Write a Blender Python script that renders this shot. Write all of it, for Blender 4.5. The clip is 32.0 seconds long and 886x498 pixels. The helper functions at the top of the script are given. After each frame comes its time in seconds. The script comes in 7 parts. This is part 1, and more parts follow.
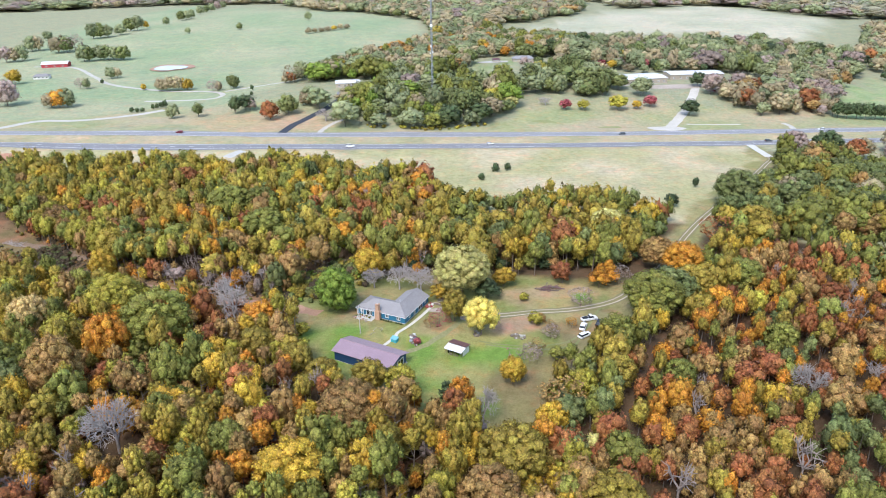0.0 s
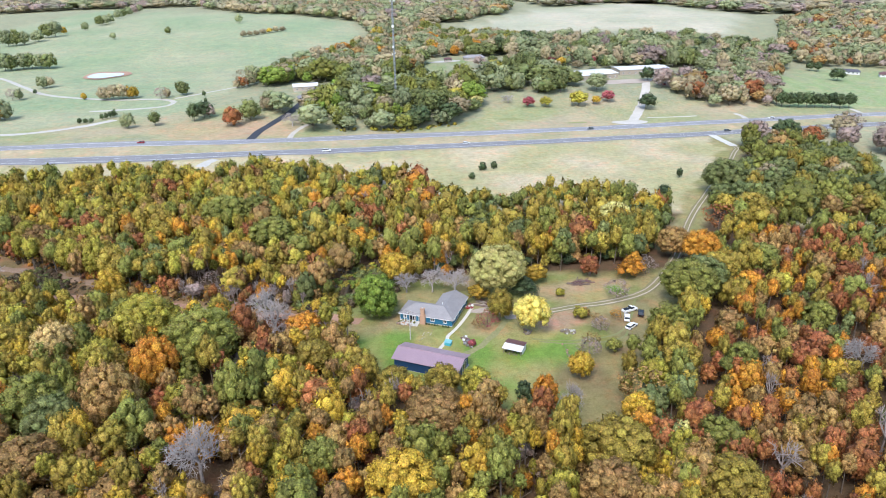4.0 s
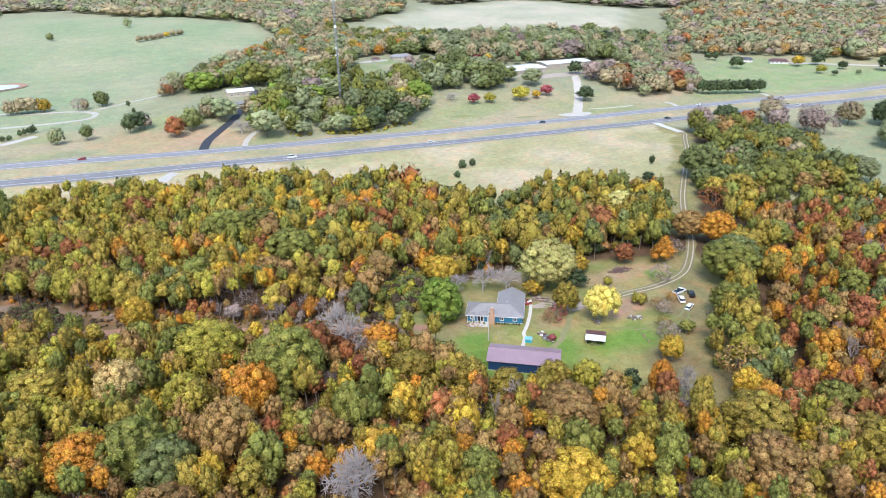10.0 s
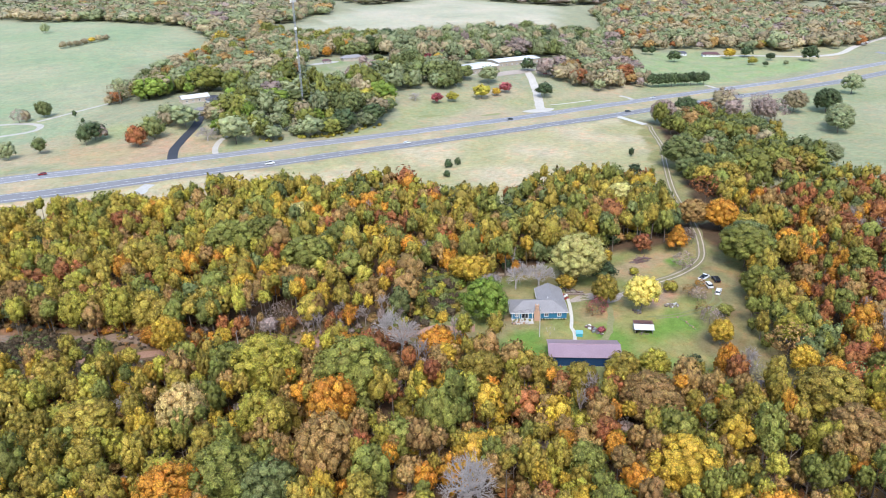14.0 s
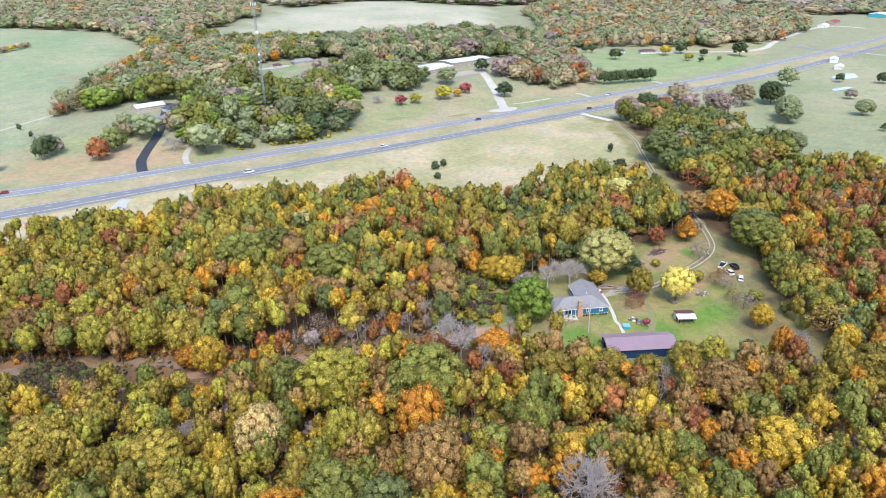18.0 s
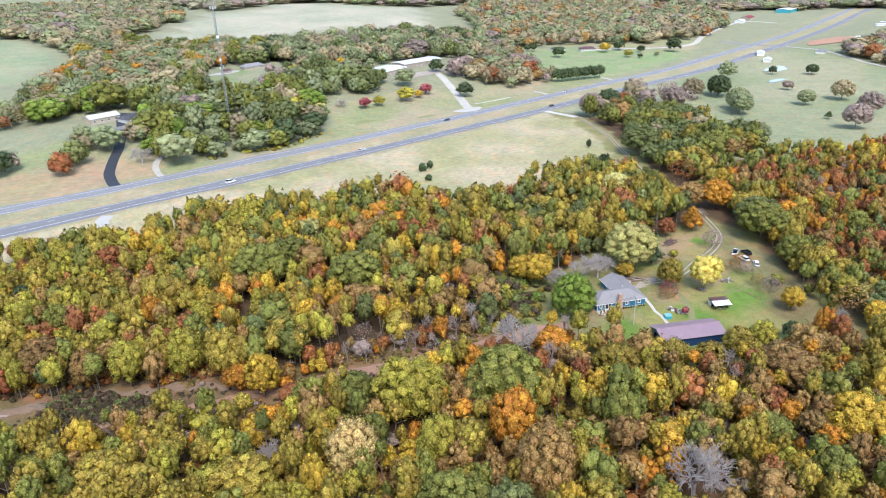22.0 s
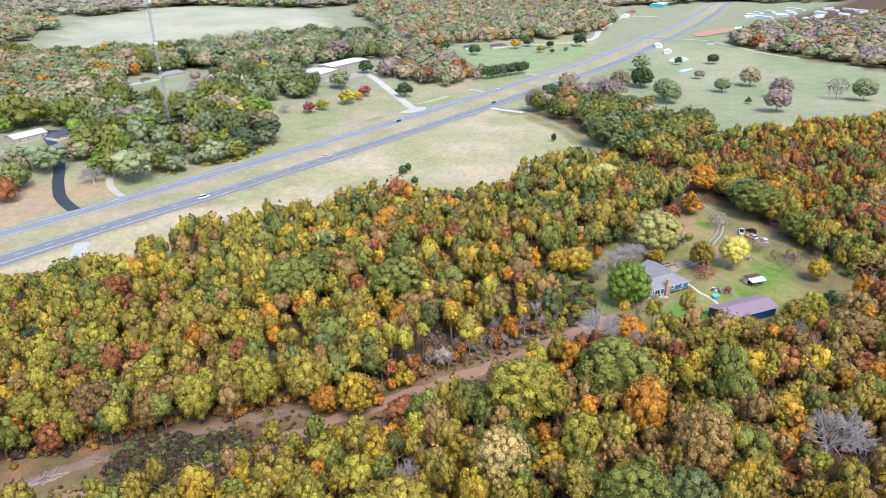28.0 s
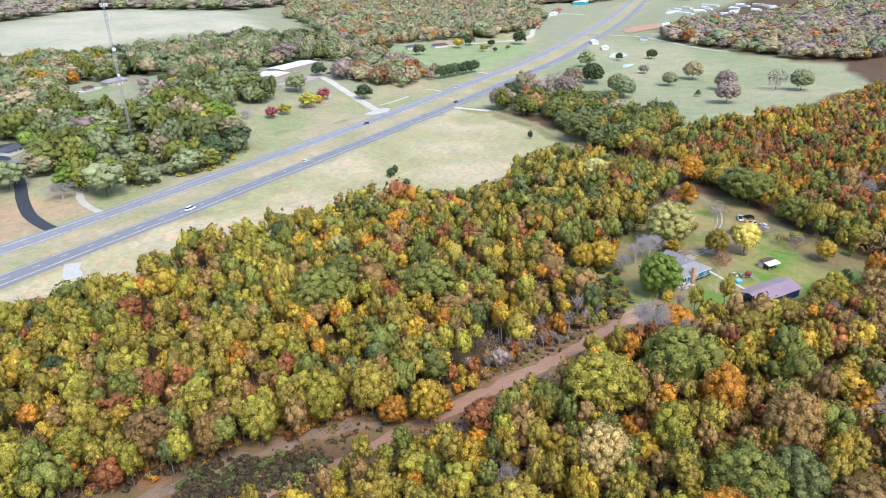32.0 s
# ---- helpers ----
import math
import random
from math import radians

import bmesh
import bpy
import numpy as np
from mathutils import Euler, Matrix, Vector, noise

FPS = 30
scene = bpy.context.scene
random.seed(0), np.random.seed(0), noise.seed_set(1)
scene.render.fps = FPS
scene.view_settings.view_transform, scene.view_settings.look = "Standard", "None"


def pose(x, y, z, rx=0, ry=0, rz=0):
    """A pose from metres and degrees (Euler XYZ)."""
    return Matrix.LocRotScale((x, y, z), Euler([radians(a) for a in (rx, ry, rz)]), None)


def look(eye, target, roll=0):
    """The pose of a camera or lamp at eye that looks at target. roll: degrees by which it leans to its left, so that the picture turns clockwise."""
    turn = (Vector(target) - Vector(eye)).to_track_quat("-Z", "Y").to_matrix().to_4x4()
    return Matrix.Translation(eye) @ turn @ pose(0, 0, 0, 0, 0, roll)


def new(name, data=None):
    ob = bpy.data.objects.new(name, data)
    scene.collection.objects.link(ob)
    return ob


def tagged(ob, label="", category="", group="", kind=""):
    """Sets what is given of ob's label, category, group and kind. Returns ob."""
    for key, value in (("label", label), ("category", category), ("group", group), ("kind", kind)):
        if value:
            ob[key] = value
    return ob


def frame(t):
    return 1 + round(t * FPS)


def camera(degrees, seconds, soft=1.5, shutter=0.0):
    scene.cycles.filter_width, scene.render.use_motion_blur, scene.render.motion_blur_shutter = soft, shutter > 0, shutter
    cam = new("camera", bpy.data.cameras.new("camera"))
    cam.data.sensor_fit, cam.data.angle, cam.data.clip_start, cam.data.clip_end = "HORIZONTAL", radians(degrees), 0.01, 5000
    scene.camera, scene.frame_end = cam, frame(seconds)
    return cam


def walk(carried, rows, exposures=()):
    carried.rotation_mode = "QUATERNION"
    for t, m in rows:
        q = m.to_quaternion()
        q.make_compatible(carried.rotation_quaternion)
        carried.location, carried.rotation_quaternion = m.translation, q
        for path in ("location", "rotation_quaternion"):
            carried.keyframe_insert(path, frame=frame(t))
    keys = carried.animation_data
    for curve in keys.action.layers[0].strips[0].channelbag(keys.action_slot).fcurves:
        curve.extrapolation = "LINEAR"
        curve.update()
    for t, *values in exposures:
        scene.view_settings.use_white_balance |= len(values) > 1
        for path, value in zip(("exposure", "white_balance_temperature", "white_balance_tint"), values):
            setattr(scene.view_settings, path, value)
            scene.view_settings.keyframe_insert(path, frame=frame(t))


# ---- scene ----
cam = camera(65.0, 32.0, soft=1.0)
METRES, EYE, TILT, LEAN, TURN = 320.0, 115.24, 0.0, 0.0, 1.5
EXPO = 1.22
ROWS = [
    (0.0, 0.0, 0.0, 0.0, -0.34, -23.3, 0.78),
    (0.5, -0.0156, 0.0007, 0.0002, -1.25, -23.34, 0.83),
    (1.0, -0.0314, 0.0016, 0.0004, -2.15, -23.34, 0.85),
    (1.5, -0.0471, 0.0028, 0.0007, -3.06, -23.36, 0.88),
    (2.0, -0.0628, 0.0043, 0.001, -3.95, -23.39, 0.91),
    (2.5, -0.0785, 0.006, 0.0012, -4.85, -23.35, 0.94),
    (3.0, -0.0941, 0.0079, 0.0013, -5.76, -23.37, 0.96),
    (3.5, -0.1097, 0.01, 0.0015, -6.67, -23.39, 0.98),
    (5.5, -0.1719, 0.0214, 0.0025, -10.24, -23.43, 1.0),
    (6.0, -0.1871, 0.0249, 0.0027, -11.15, -23.45, 1.02),
    (6.5, -0.2024, 0.0286, 0.0028, -12.05, -23.47, 1.03),
    (7.0, -0.2177, 0.0326, 0.003, -12.94, -23.48, 1.03),
    (7.5, -0.2328, 0.0368, 0.0032, -13.85, -23.5, 1.04),
    (8.0, -0.2477, 0.0413, 0.0033, -14.77, -23.54, 1.07),
    (8.5, -0.2628, 0.046, 0.0034, -15.67, -23.56, 1.08),
    (9.0, -0.2777, 0.051, 0.0035, -16.57, -23.61, 1.08),
    (9.5, -0.2925, 0.0561, 0.0036, -17.46, -23.66, 1.09),
    (10.0, -0.3074, 0.0616, 0.0037, -18.37, -23.67, 1.08),
    (10.5, -0.3219, 0.0672, 0.0038, -19.3, -23.68, 1.11),
    (11.0, -0.3363, 0.0731, 0.0039, -20.21, -23.72, 1.15),
    (11.5, -0.3508, 0.0792, 0.0039, -21.12, -23.76, 1.15),
    (12.0, -0.365, 0.0854, 0.004, -22.01, -23.77, 1.17),
    (12.5, -0.3791, 0.092, 0.0041, -22.93, -23.78, 1.2),
    (13.0, -0.3932, 0.0987, 0.0044, -23.8, -23.8, 1.22),
    (13.5, -0.4071, 0.1056, 0.0045, -24.7, -23.81, 1.23),
    (14.0, -0.4209, 0.1128, 0.0049, -25.59, -23.83, 1.24),
    (14.5, -0.4347, 0.1203, 0.0051, -26.48, -23.83, 1.25),
    (16.5, -0.4881, 0.1521, 0.0059, -30.05, -23.87, 1.24),
    (17.0, -0.5012, 0.1605, 0.0064, -30.96, -23.88, 1.26),
    (17.5, -0.5144, 0.1692, 0.0066, -31.85, -23.87, 1.25),
    (18.0, -0.5272, 0.178, 0.0069, -32.73, -23.88, 1.26),
    (18.5, -0.5399, 0.187, 0.0072, -33.62, -23.89, 1.28),
    (19.0, -0.5526, 0.1963, 0.0076, -34.52, -23.9, 1.3),
    (19.5, -0.565, 0.2058, 0.0079, -35.42, -23.92, 1.32),
    (20.0, -0.5773, 0.2155, 0.0082, -36.32, -23.92, 1.32),
    (20.5, -0.5893, 0.2253, 0.0084, -37.2, -23.92, 1.33),
    (21.0, -0.6013, 0.2353, 0.0087, -38.09, -23.94, 1.34),
    (21.5, -0.6131, 0.2456, 0.0089, -39.0, -23.95, 1.36),
    (22.0, -0.6246, 0.256, 0.0092, -39.89, -23.97, 1.38),
    (22.5, -0.636, 0.2667, 0.0096, -40.78, -23.99, 1.38),
    (23.0, -0.6472, 0.2774, 0.01, -41.68, -24.0, 1.39),
    (23.5, -0.6583, 0.2884, 0.0102, -42.57, -24.02, 1.4),
    (24.0, -0.6691, 0.2996, 0.0105, -43.47, -24.04, 1.42),
    (24.5, -0.6799, 0.311, 0.0109, -44.4, -24.08, 1.42),
    (25.0, -0.6904, 0.3225, 0.0112, -45.31, -24.11, 1.44),
    (25.5, -0.7007, 0.3341, 0.0115, -46.23, -24.15, 1.44),
    (27.5, -0.7398, 0.3811, 0.0133, -49.78, -24.24, 1.42),
    (28.0, -0.7492, 0.3935, 0.0136, -50.69, -24.27, 1.43),
    (28.5, -0.7584, 0.4059, 0.0138, -51.58, -24.29, 1.44),
    (29.0, -0.7674, 0.4187, 0.0141, -52.47, -24.34, 1.43),
    (29.5, -0.7763, 0.4316, 0.0145, -53.39, -24.37, 1.44),
    (30.0, -0.7848, 0.4445, 0.0148, -54.29, -24.39, 1.45),
    (30.5, -0.7932, 0.4578, 0.0151, -55.19, -24.4, 1.46),
    (31.0, -0.8015, 0.4711, 0.0153, -56.09, -24.42, 1.47),
    (31.5, -0.8094, 0.4846, 0.0156, -57.01, -24.43, 1.47),
    (32.0, -0.8172, 0.4982, 0.0158, -57.92, -24.45, 1.46),
]
walk(cam, [(t, pose(0, 0, EYE, TILT, LEAN, TURN) @ pose(METRES * x, METRES * y, METRES * z, 90 + pitch, roll, yaw)) for t, x, y, z, yaw, pitch, roll in ROWS], exposures=((0, EXPO), (32, EXPO)))

# ---- world, sun, exposure ----
world = bpy.data.worlds.new("world")
scene.world = world
world.use_nodes = True
wn = world.node_tree.nodes
sky = wn.new("ShaderNodeTexSky")
sky.sky_type, sky.sun_disc = "NISHITA", False
sky.sun_elevation, sky.sun_rotation = radians(53), radians(205)
sky.air_density, sky.dust_density, sky.ozone_density = 1.2, 1.2, 2.0
wn["Background"].inputs["Strength"].default_value = 0.15
world.node_tree.links.new(sky.outputs[0], wn["Background"].inputs[0])
sun = new("sun", bpy.data.lights.new("sun", "SUN"))
sun.data.energy, sun.data.angle, sun.data.color = 1.5, radians(24), (1.0, 0.97, 0.95)
sun.matrix_world = look((0, 0, 300), (42, 90, 300 - 135))

# ---- materials ----
MATS = {}


def socket(nt, node, key, value):
    if isinstance(value, bpy.types.NodeSocket):
        nt.links.new(value, node.inputs[key])
    else:
        node.inputs[key].default_value = value


def add(nt, kind, **inputs):
    node = nt.nodes.new("ShaderNode" + kind)
    for key, value in inputs.items():
        socket(nt, node, key.replace("_", " "), value)
    return node


def math_node(nt, op, a, b=0.5):
    node = nt.nodes.new("ShaderNodeMath")
    node.operation = op
    socket(nt, node, 0, a)
    socket(nt, node, 1, b)
    return node.outputs[0]


def mix(nt, fac, a, b, mode="MIX"):
    node = nt.nodes.new("ShaderNodeMix")
    node.data_type, node.blend_type = "RGBA", mode
    socket(nt, node, 0, fac)
    for key, value in ((6, a), (7, b)):
        socket(nt, node, key, value if isinstance(value, bpy.types.NodeSocket) else (*value, 1))
    return node.outputs[2]


def noise_fac(nt, scale, detail=3.0, rough=0.6, low=0.3, high=0.7):
    geo = nt.nodes.new("ShaderNodeNewGeometry")
    n = add(nt, "TexNoise", Vector=geo.outputs["Position"], Scale=scale, Detail=detail, Roughness=rough)
    r = add(nt, "MapRange", Value=n.outputs[0])
    r.inputs[1].default_value, r.inputs[2].default_value = low, high
    return r.outputs[0]


def surface(name, col, col2=None, rough=0.8, metal=0.0, scale=1.0, fine=8.0, bump=0.2, spread=0.25):
    """A surface of two tones, mottled at a wide and a fine scale (per metre), with relief and small differences from piece to piece."""
    if name in MATS:
        return MATS[name]
    m = bpy.data.materials.new(name)
    m.use_nodes = True
    nt = m.node_tree
    b = nt.nodes["Principled BSDF"]
    col2 = col2 or tuple(c * 0.72 for c in col)
    c = mix(nt, noise_fac(nt, scale), col, col2)
    c = mix(nt, noise_fac(nt, fine, 4.0), c, tuple(x * 0.8 for x in col2))
    info = nt.nodes.new("ShaderNodeObjectInfo")
    tone = math_node(nt, "MULTIPLY_ADD", info.outputs["Random"], spread)
    tone.node.inputs[2].default_value = 1 - spread / 2
    hue = add(nt, "HueSaturation", Color=c, Value=tone)
    nt.links.new(hue.outputs[0], b.inputs["Base Color"])
    b.inputs["Roughness"].default_value, b.inputs["Metallic"].default_value = rough, metal
    if bump:
        bp = add(nt, "Bump", Strength=bump, Height=noise_fac(nt, fine * 1.7, 4.0))
        bp.inputs["Distance"].default_value = 0.05
        nt.links.new(bp.outputs[0], b.inputs["Normal"])
    MATS[name] = m
    return m


def leaves(name, a, b_, thin=0.15, speck=0.7):
    """Autumn leaves between two colours: tone by tree, and from clump to clump."""
    m = bpy.data.materials.new("leaves_" + name)
    m.use_nodes = True
    nt = m.node_tree
    b = nt.nodes["Principled BSDF"]
    tone = nt.nodes.new("ShaderNodeAttribute")
    tone.attribute_name = "tone"
    info, geo = nt.nodes.new("ShaderNodeObjectInfo"), nt.nodes.new("ShaderNodeNewGeometry")
    t = math_node(nt, "FRACT", math_node(nt, "ADD", tone.outputs["Fac"], info.outputs["Random"]))
    c = mix(nt, t, a, b_)
    isl = geo.outputs["Random Per Island"]
    c = mix(nt, math_node(nt, "MULTIPLY", noise_fac(nt, 0.3, 2.0), 0.55), c, (a[0] * 1.1 + 0.03, a[1] * 0.88 + 0.01, a[2] * 1.1))
    val = math_node(nt, "MULTIPLY_ADD", isl, speck)
    val.node.inputs[2].default_value = 1 - speck / 2
    fine = math_node(nt, "MULTIPLY_ADD", noise_fac(nt, 2.2, 4.0, 0.75, 0.4, 0.6), 0.15 + speck)
    fine.node.inputs[2].default_value = 0.9 - speck / 2
    val = math_node(nt, "MULTIPLY", val, fine)
    lightness = math_node(nt, "MULTIPLY_ADD", math_node(nt, "FRACT", math_node(nt, "MULTIPLY", t, 7.3)), 0.45)
    lightness.node.inputs[2].default_value = 0.76
    val = math_node(nt, "MULTIPLY", val, lightness)
    shift = math_node(nt, "MULTIPLY_ADD", math_node(nt, "FRACT", math_node(nt, "MULTIPLY", isl, 37.0)), 0.02)
    shift.node.inputs[2].default_value = 0.49
    hue = add(nt, "HueSaturation", Color=c, Value=val, Hue=shift)
    nt.links.new(hue.outputs[0], b.inputs["Base Color"])
    b.inputs["Roughness"].default_value = 0.65
    b.inputs["Specular IOR Level"].default_value = 0.25
    bp = add(nt, "Bump", Strength=0.5, Height=noise_fac(nt, 2.2, 3.0, 0.7))
    bp.inputs["Distance"].default_value = 0.25
    nt.links.new(bp.outputs[0], b.inputs["Normal"])
    tr = add(nt, "BsdfTranslucent", Color=hue.outputs[0])
    mx = nt.nodes.new("ShaderNodeMixShader")
    mx.inputs[0].default_value = thin
    nt.links.new(b.outputs[0], mx.inputs[1])
    nt.links.new(tr.outputs[0], mx.inputs[2])
    nt.links.new(mx.outputs[0], nt.nodes["Material Output"].inputs[0])
    MATS[name] = m
    return m


KINDS = ["olive", "green", "fresh", "oak", "dark", "gold", "orange", "rust", "brown", "yellow", "lime", "pale", "cream", "red", "sage", "mauve", "moss", "hazel", "umber"]
leaves("olive", (0.275, 0.225, 0.038), (0.35, 0.28, 0.045))
leaves("green", (0.155, 0.18, 0.038), (0.225, 0.235, 0.045))
leaves("fresh", (0.16, 0.25, 0.035), (0.2, 0.28, 0.045))
leaves("oak", (0.125, 0.165, 0.055), (0.18, 0.21, 0.065))
leaves("dark", (0.05, 0.085, 0.035), (0.08, 0.12, 0.045))
leaves("gold", (0.42, 0.29, 0.035), (0.5, 0.36, 0.042))
leaves("orange", (0.47, 0.215, 0.028), (0.54, 0.28, 0.034))
leaves("rust", (0.28, 0.11, 0.042), (0.35, 0.15, 0.046))
leaves("brown", (0.29, 0.185, 0.062), (0.36, 0.24, 0.075))
leaves("yellow", (0.7, 0.61, 0.12), (0.76, 0.67, 0.16), speck=0.45)
leaves("lime", (0.31, 0.29, 0.042), (0.39, 0.355, 0.05))
leaves("pale", (0.52, 0.5, 0.16), (0.58, 0.56, 0.2), speck=0.45)
leaves("cream", (0.52, 0.39, 0.14), (0.58, 0.45, 0.17))
leaves("red", (0.29, 0.07, 0.075), (0.37, 0.1, 0.1))
# Dull kind for far trees: distance haze mixed in as grey and blue.
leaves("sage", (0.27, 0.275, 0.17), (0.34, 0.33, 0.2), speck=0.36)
# Dead brush brown, with the shade inside the tangle darkened into it.
leaves("umber", (0.075, 0.062, 0.036), (0.12, 0.095, 0.052))
# Distance haze is in these three as well: paler, bluer, weaker contrast.
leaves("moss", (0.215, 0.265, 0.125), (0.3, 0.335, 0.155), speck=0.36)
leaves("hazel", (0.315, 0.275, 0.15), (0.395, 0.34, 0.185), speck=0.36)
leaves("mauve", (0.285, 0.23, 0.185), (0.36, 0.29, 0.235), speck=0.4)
bark = surface("bark", (0.25, 0.2, 0.16), (0.15, 0.115, 0.09), 0.9, 0, 1.5, 12, 0.4)
grey_twigs = surface("grey_twigs", (0.4, 0.33, 0.29), (0.3, 0.24, 0.21), 0.9, 0, 1.0, 8, 0.2)
pale_bark = surface("pale_bark", (0.52, 0.46, 0.43), (0.38, 0.33, 0.305), 0.9, 0, 1.5, 12, 0.3)
asphalt = surface("asphalt", (0.27, 0.265, 0.275), (0.22, 0.215, 0.225), 0.85, 0, 0.08, 2.5, 0.15)
new_asphalt = surface("new_asphalt", (0.045, 0.05, 0.065), (0.035, 0.04, 0.05), 0.8, 0, 0.2, 3, 0.15)
white_line = surface("white_line", (0.75, 0.75, 0.72), (0.55, 0.55, 0.53), 0.7, 0, 0.3, 3, 0)
gravel = surface("gravel", (0.62, 0.58, 0.52), (0.48, 0.44, 0.38), 0.95, 0, 0.15, 3, 0.4)
concrete = surface("concrete", (0.6, 0.58, 0.54), (0.48, 0.46, 0.42), 0.9, 0, 0.3, 4, 0.2)
dirt = surface("dirt", (0.48, 0.29, 0.2), (0.36, 0.2, 0.13), 0.95, 0, 0.1, 2, 0.4)


# ---- helpers for building ----
def mesh_of(name, verts, faces, mats, index=None, tone=None, smooth=False, normals=None):
    me = bpy.data.meshes.new(name)
    verts, faces = np.asarray(verts, np.float32), np.asarray(faces, np.int32)
    k = faces.shape[1]
    me.vertices.add(len(verts))
    me.vertices.foreach_set("co", verts.ravel())
    me.loops.add(len(faces) * k)
    me.loops.foreach_set("vertex_index", faces.ravel())
    me.polygons.add(len(faces))
    me.polygons.foreach_set("loop_start", np.arange(0, len(faces) * k, k, dtype=np.int32))
    for m in mats:
        me.materials.append(m)
    if index is not None:
        me.polygons.foreach_set("material_index", np.asarray(index, np.int32))
    if smooth:
        me.polygons.foreach_set("use_smooth", np.ones(len(faces), bool))
    if tone is not None:
        me.attributes.new("tone", "FLOAT", "POINT").data.foreach_set("value", np.asarray(tone, np.float32))
    me.update()
    if normals is not None:
        me.normals_split_custom_set_from_vertices(np.asarray(normals, np.float32))
    return me


def part(name, bm, material, parent=None, label="", smooth=False):
    me = bpy.data.meshes.new(name)
    bm.to_mesh(me)
    bm.free()
    me.materials.append(material)
    if smooth:
        me.polygons.foreach_set("use_smooth", np.ones(len(me.polygons), bool))
    ob = new(name, me)
    ob.parent = parent
    return tagged(ob, label)


def thing(name, m, label, category, group="", kind=""):
    ob = new(name)
    ob.matrix_basis = m
    ob.empty_display_size = 0.3
    return tagged(ob, label, category, group, kind)


def box(bm, x0, y0, z0, x1, y1, z1, bevel=0.0, m=None):
    r = bmesh.ops.create_cube(bm, size=1, matrix=Matrix.Translation(((x0 + x1) / 2, (y0 + y1) / 2, (z0 + z1) / 2)) @ Matrix.Diagonal((x1 - x0, y1 - y0, z1 - z0, 1)))
    vs = r["verts"]
    if bevel:
        es = list({e for v in vs for e in v.link_edges})
        r2 = bmesh.ops.bevel(bm, geom=es, offset=bevel, segments=1, affect="EDGES")
        vs = list({v for f in r2["faces"] for v in f.verts} | {v for v in vs if v.is_valid})
    if m is not None:
        bmesh.ops.transform(bm, matrix=m, verts=vs)
    return bm


def rod(bm, a, b, r0, r1=None, n=6):
    a, b = Vector(a), Vector(b)
    d = b - a
    bmesh.ops.create_cone(bm, cap_ends=True, segments=n, radius1=r0, radius2=r0 if r1 is None else r1, depth=d.length,
                          matrix=Matrix.Translation((a + b) / 2) @ d.to_track_quat("Z", "Y").to_matrix().to_4x4())
    return bm


def poly(bm, points):
    return bm.faces.new([bm.verts.new(p) for p in points])


def boxed(name, dims, material, parent, label="", bevel=0.02):
    return part(name, box(bmesh.new(), *dims, bevel), material, parent, label)


# ---- the lie of the land ----
NEAR_LAND = [(0, 190, 1.8), (-40, 185, 1.8), (40, 195, 1.8), (-120, 232, -0.8), (-171, 278, -7.9), (-196, 295, -8.8), (-149, 258, -4.8), (-165, 240, -4), (-60, 140, 0.5), (-150, 335, -5), (10, 370, 0), (120, 345, 0), (-124, 468, 2.3),
             (-96, 469, 2.4), (153, 477, -1.8), (181, 433, -2.3), (-100, 100, 0.5), (60, 110, 2), (200, 200, -2), (0, 443, 0.7), (80, 455, -0.6),
             (-300, 450, 3.5), (-60, 320, -2.5), (-230, 350, -5)]
FAR_LAND = [(-94, 594, 10), (-22, 552, 7), (200, 640, 6), (62, 694, 15), (-231, 1116, 22), (-315, 1040, 16), (-305, 738, 5), (462, 648, -8),
            (518, 438, -10.8), (308, 354, -9), (436, 333, -11), (1208, 778, -24), (930, 700, -13), (400, 1100, 10), (-700, 500, 4),
            (300, 482, -4.2), (430, 505, -6.3), (620, 540, -8.8)]
LAND = np.array(NEAR_LAND + FAR_LAND)


# The highway's middle line, and how high it lies.
ROAD = [(-2500, 529), (-1200, 468), (-700, 450), (-320, 444.7), (-150, 447), (-10, 454), (165, 465), (300, 477.3), (430, 494), (620, 526.6), (850, 573), (1231, 663), (2200, 915)]
ROAD_LEVEL = [(-2500, 0.8), (-700, 3.4), (-320, 4.7), (-150, 1.6), (-10, -1.5), (165, -4.1), (300, -6.0), (430, -10), (620, -13), (850, -17.5), (1231, -19), (2200, -13)]


def curve_y(knots, x):
    """A smooth line through knots (x, y)."""
    kx, ky = np.array([k[0] for k in knots], float), np.array([k[1] for k in knots], float)
    s = np.gradient(ky, kx)
    i = np.clip(np.searchsorted(kx, x) - 1, 0, len(kx) - 2)
    hh = kx[i + 1] - kx[i]
    t = (x - kx[i]) / hh
    return ((1 + 2 * t) * (1 - t) ** 2 * ky[i] + t * (1 - t) ** 2 * hh * s[i] + t * t * (3 - 2 * t) * ky[i + 1] + t * t * (t - 1) * hh * s[i + 1])


def spread(x, y):
    top, low = np.zeros(x.shape), np.zeros(x.shape)
    for px, py, pz in LAND:
        w = 1 / ((x - px) ** 2 + (y - py) ** 2 + 400.0) ** 1.7
        top, low = top + w * pz, low + w
    return top / low


def heights(x, y):
    x, y = np.asarray(x, float), np.asarray(y, float)
    rx = np.clip(x, -2400, 2100)
    ry = curve_y(ROAD, rx)
    near = np.exp(-(np.maximum(np.abs(y - ry) - 18, 0) / 55.0) ** 2)
    return spread(x, y) + near * (curve_y(ROAD_LEVEL, rx) - spread(rx, ry))


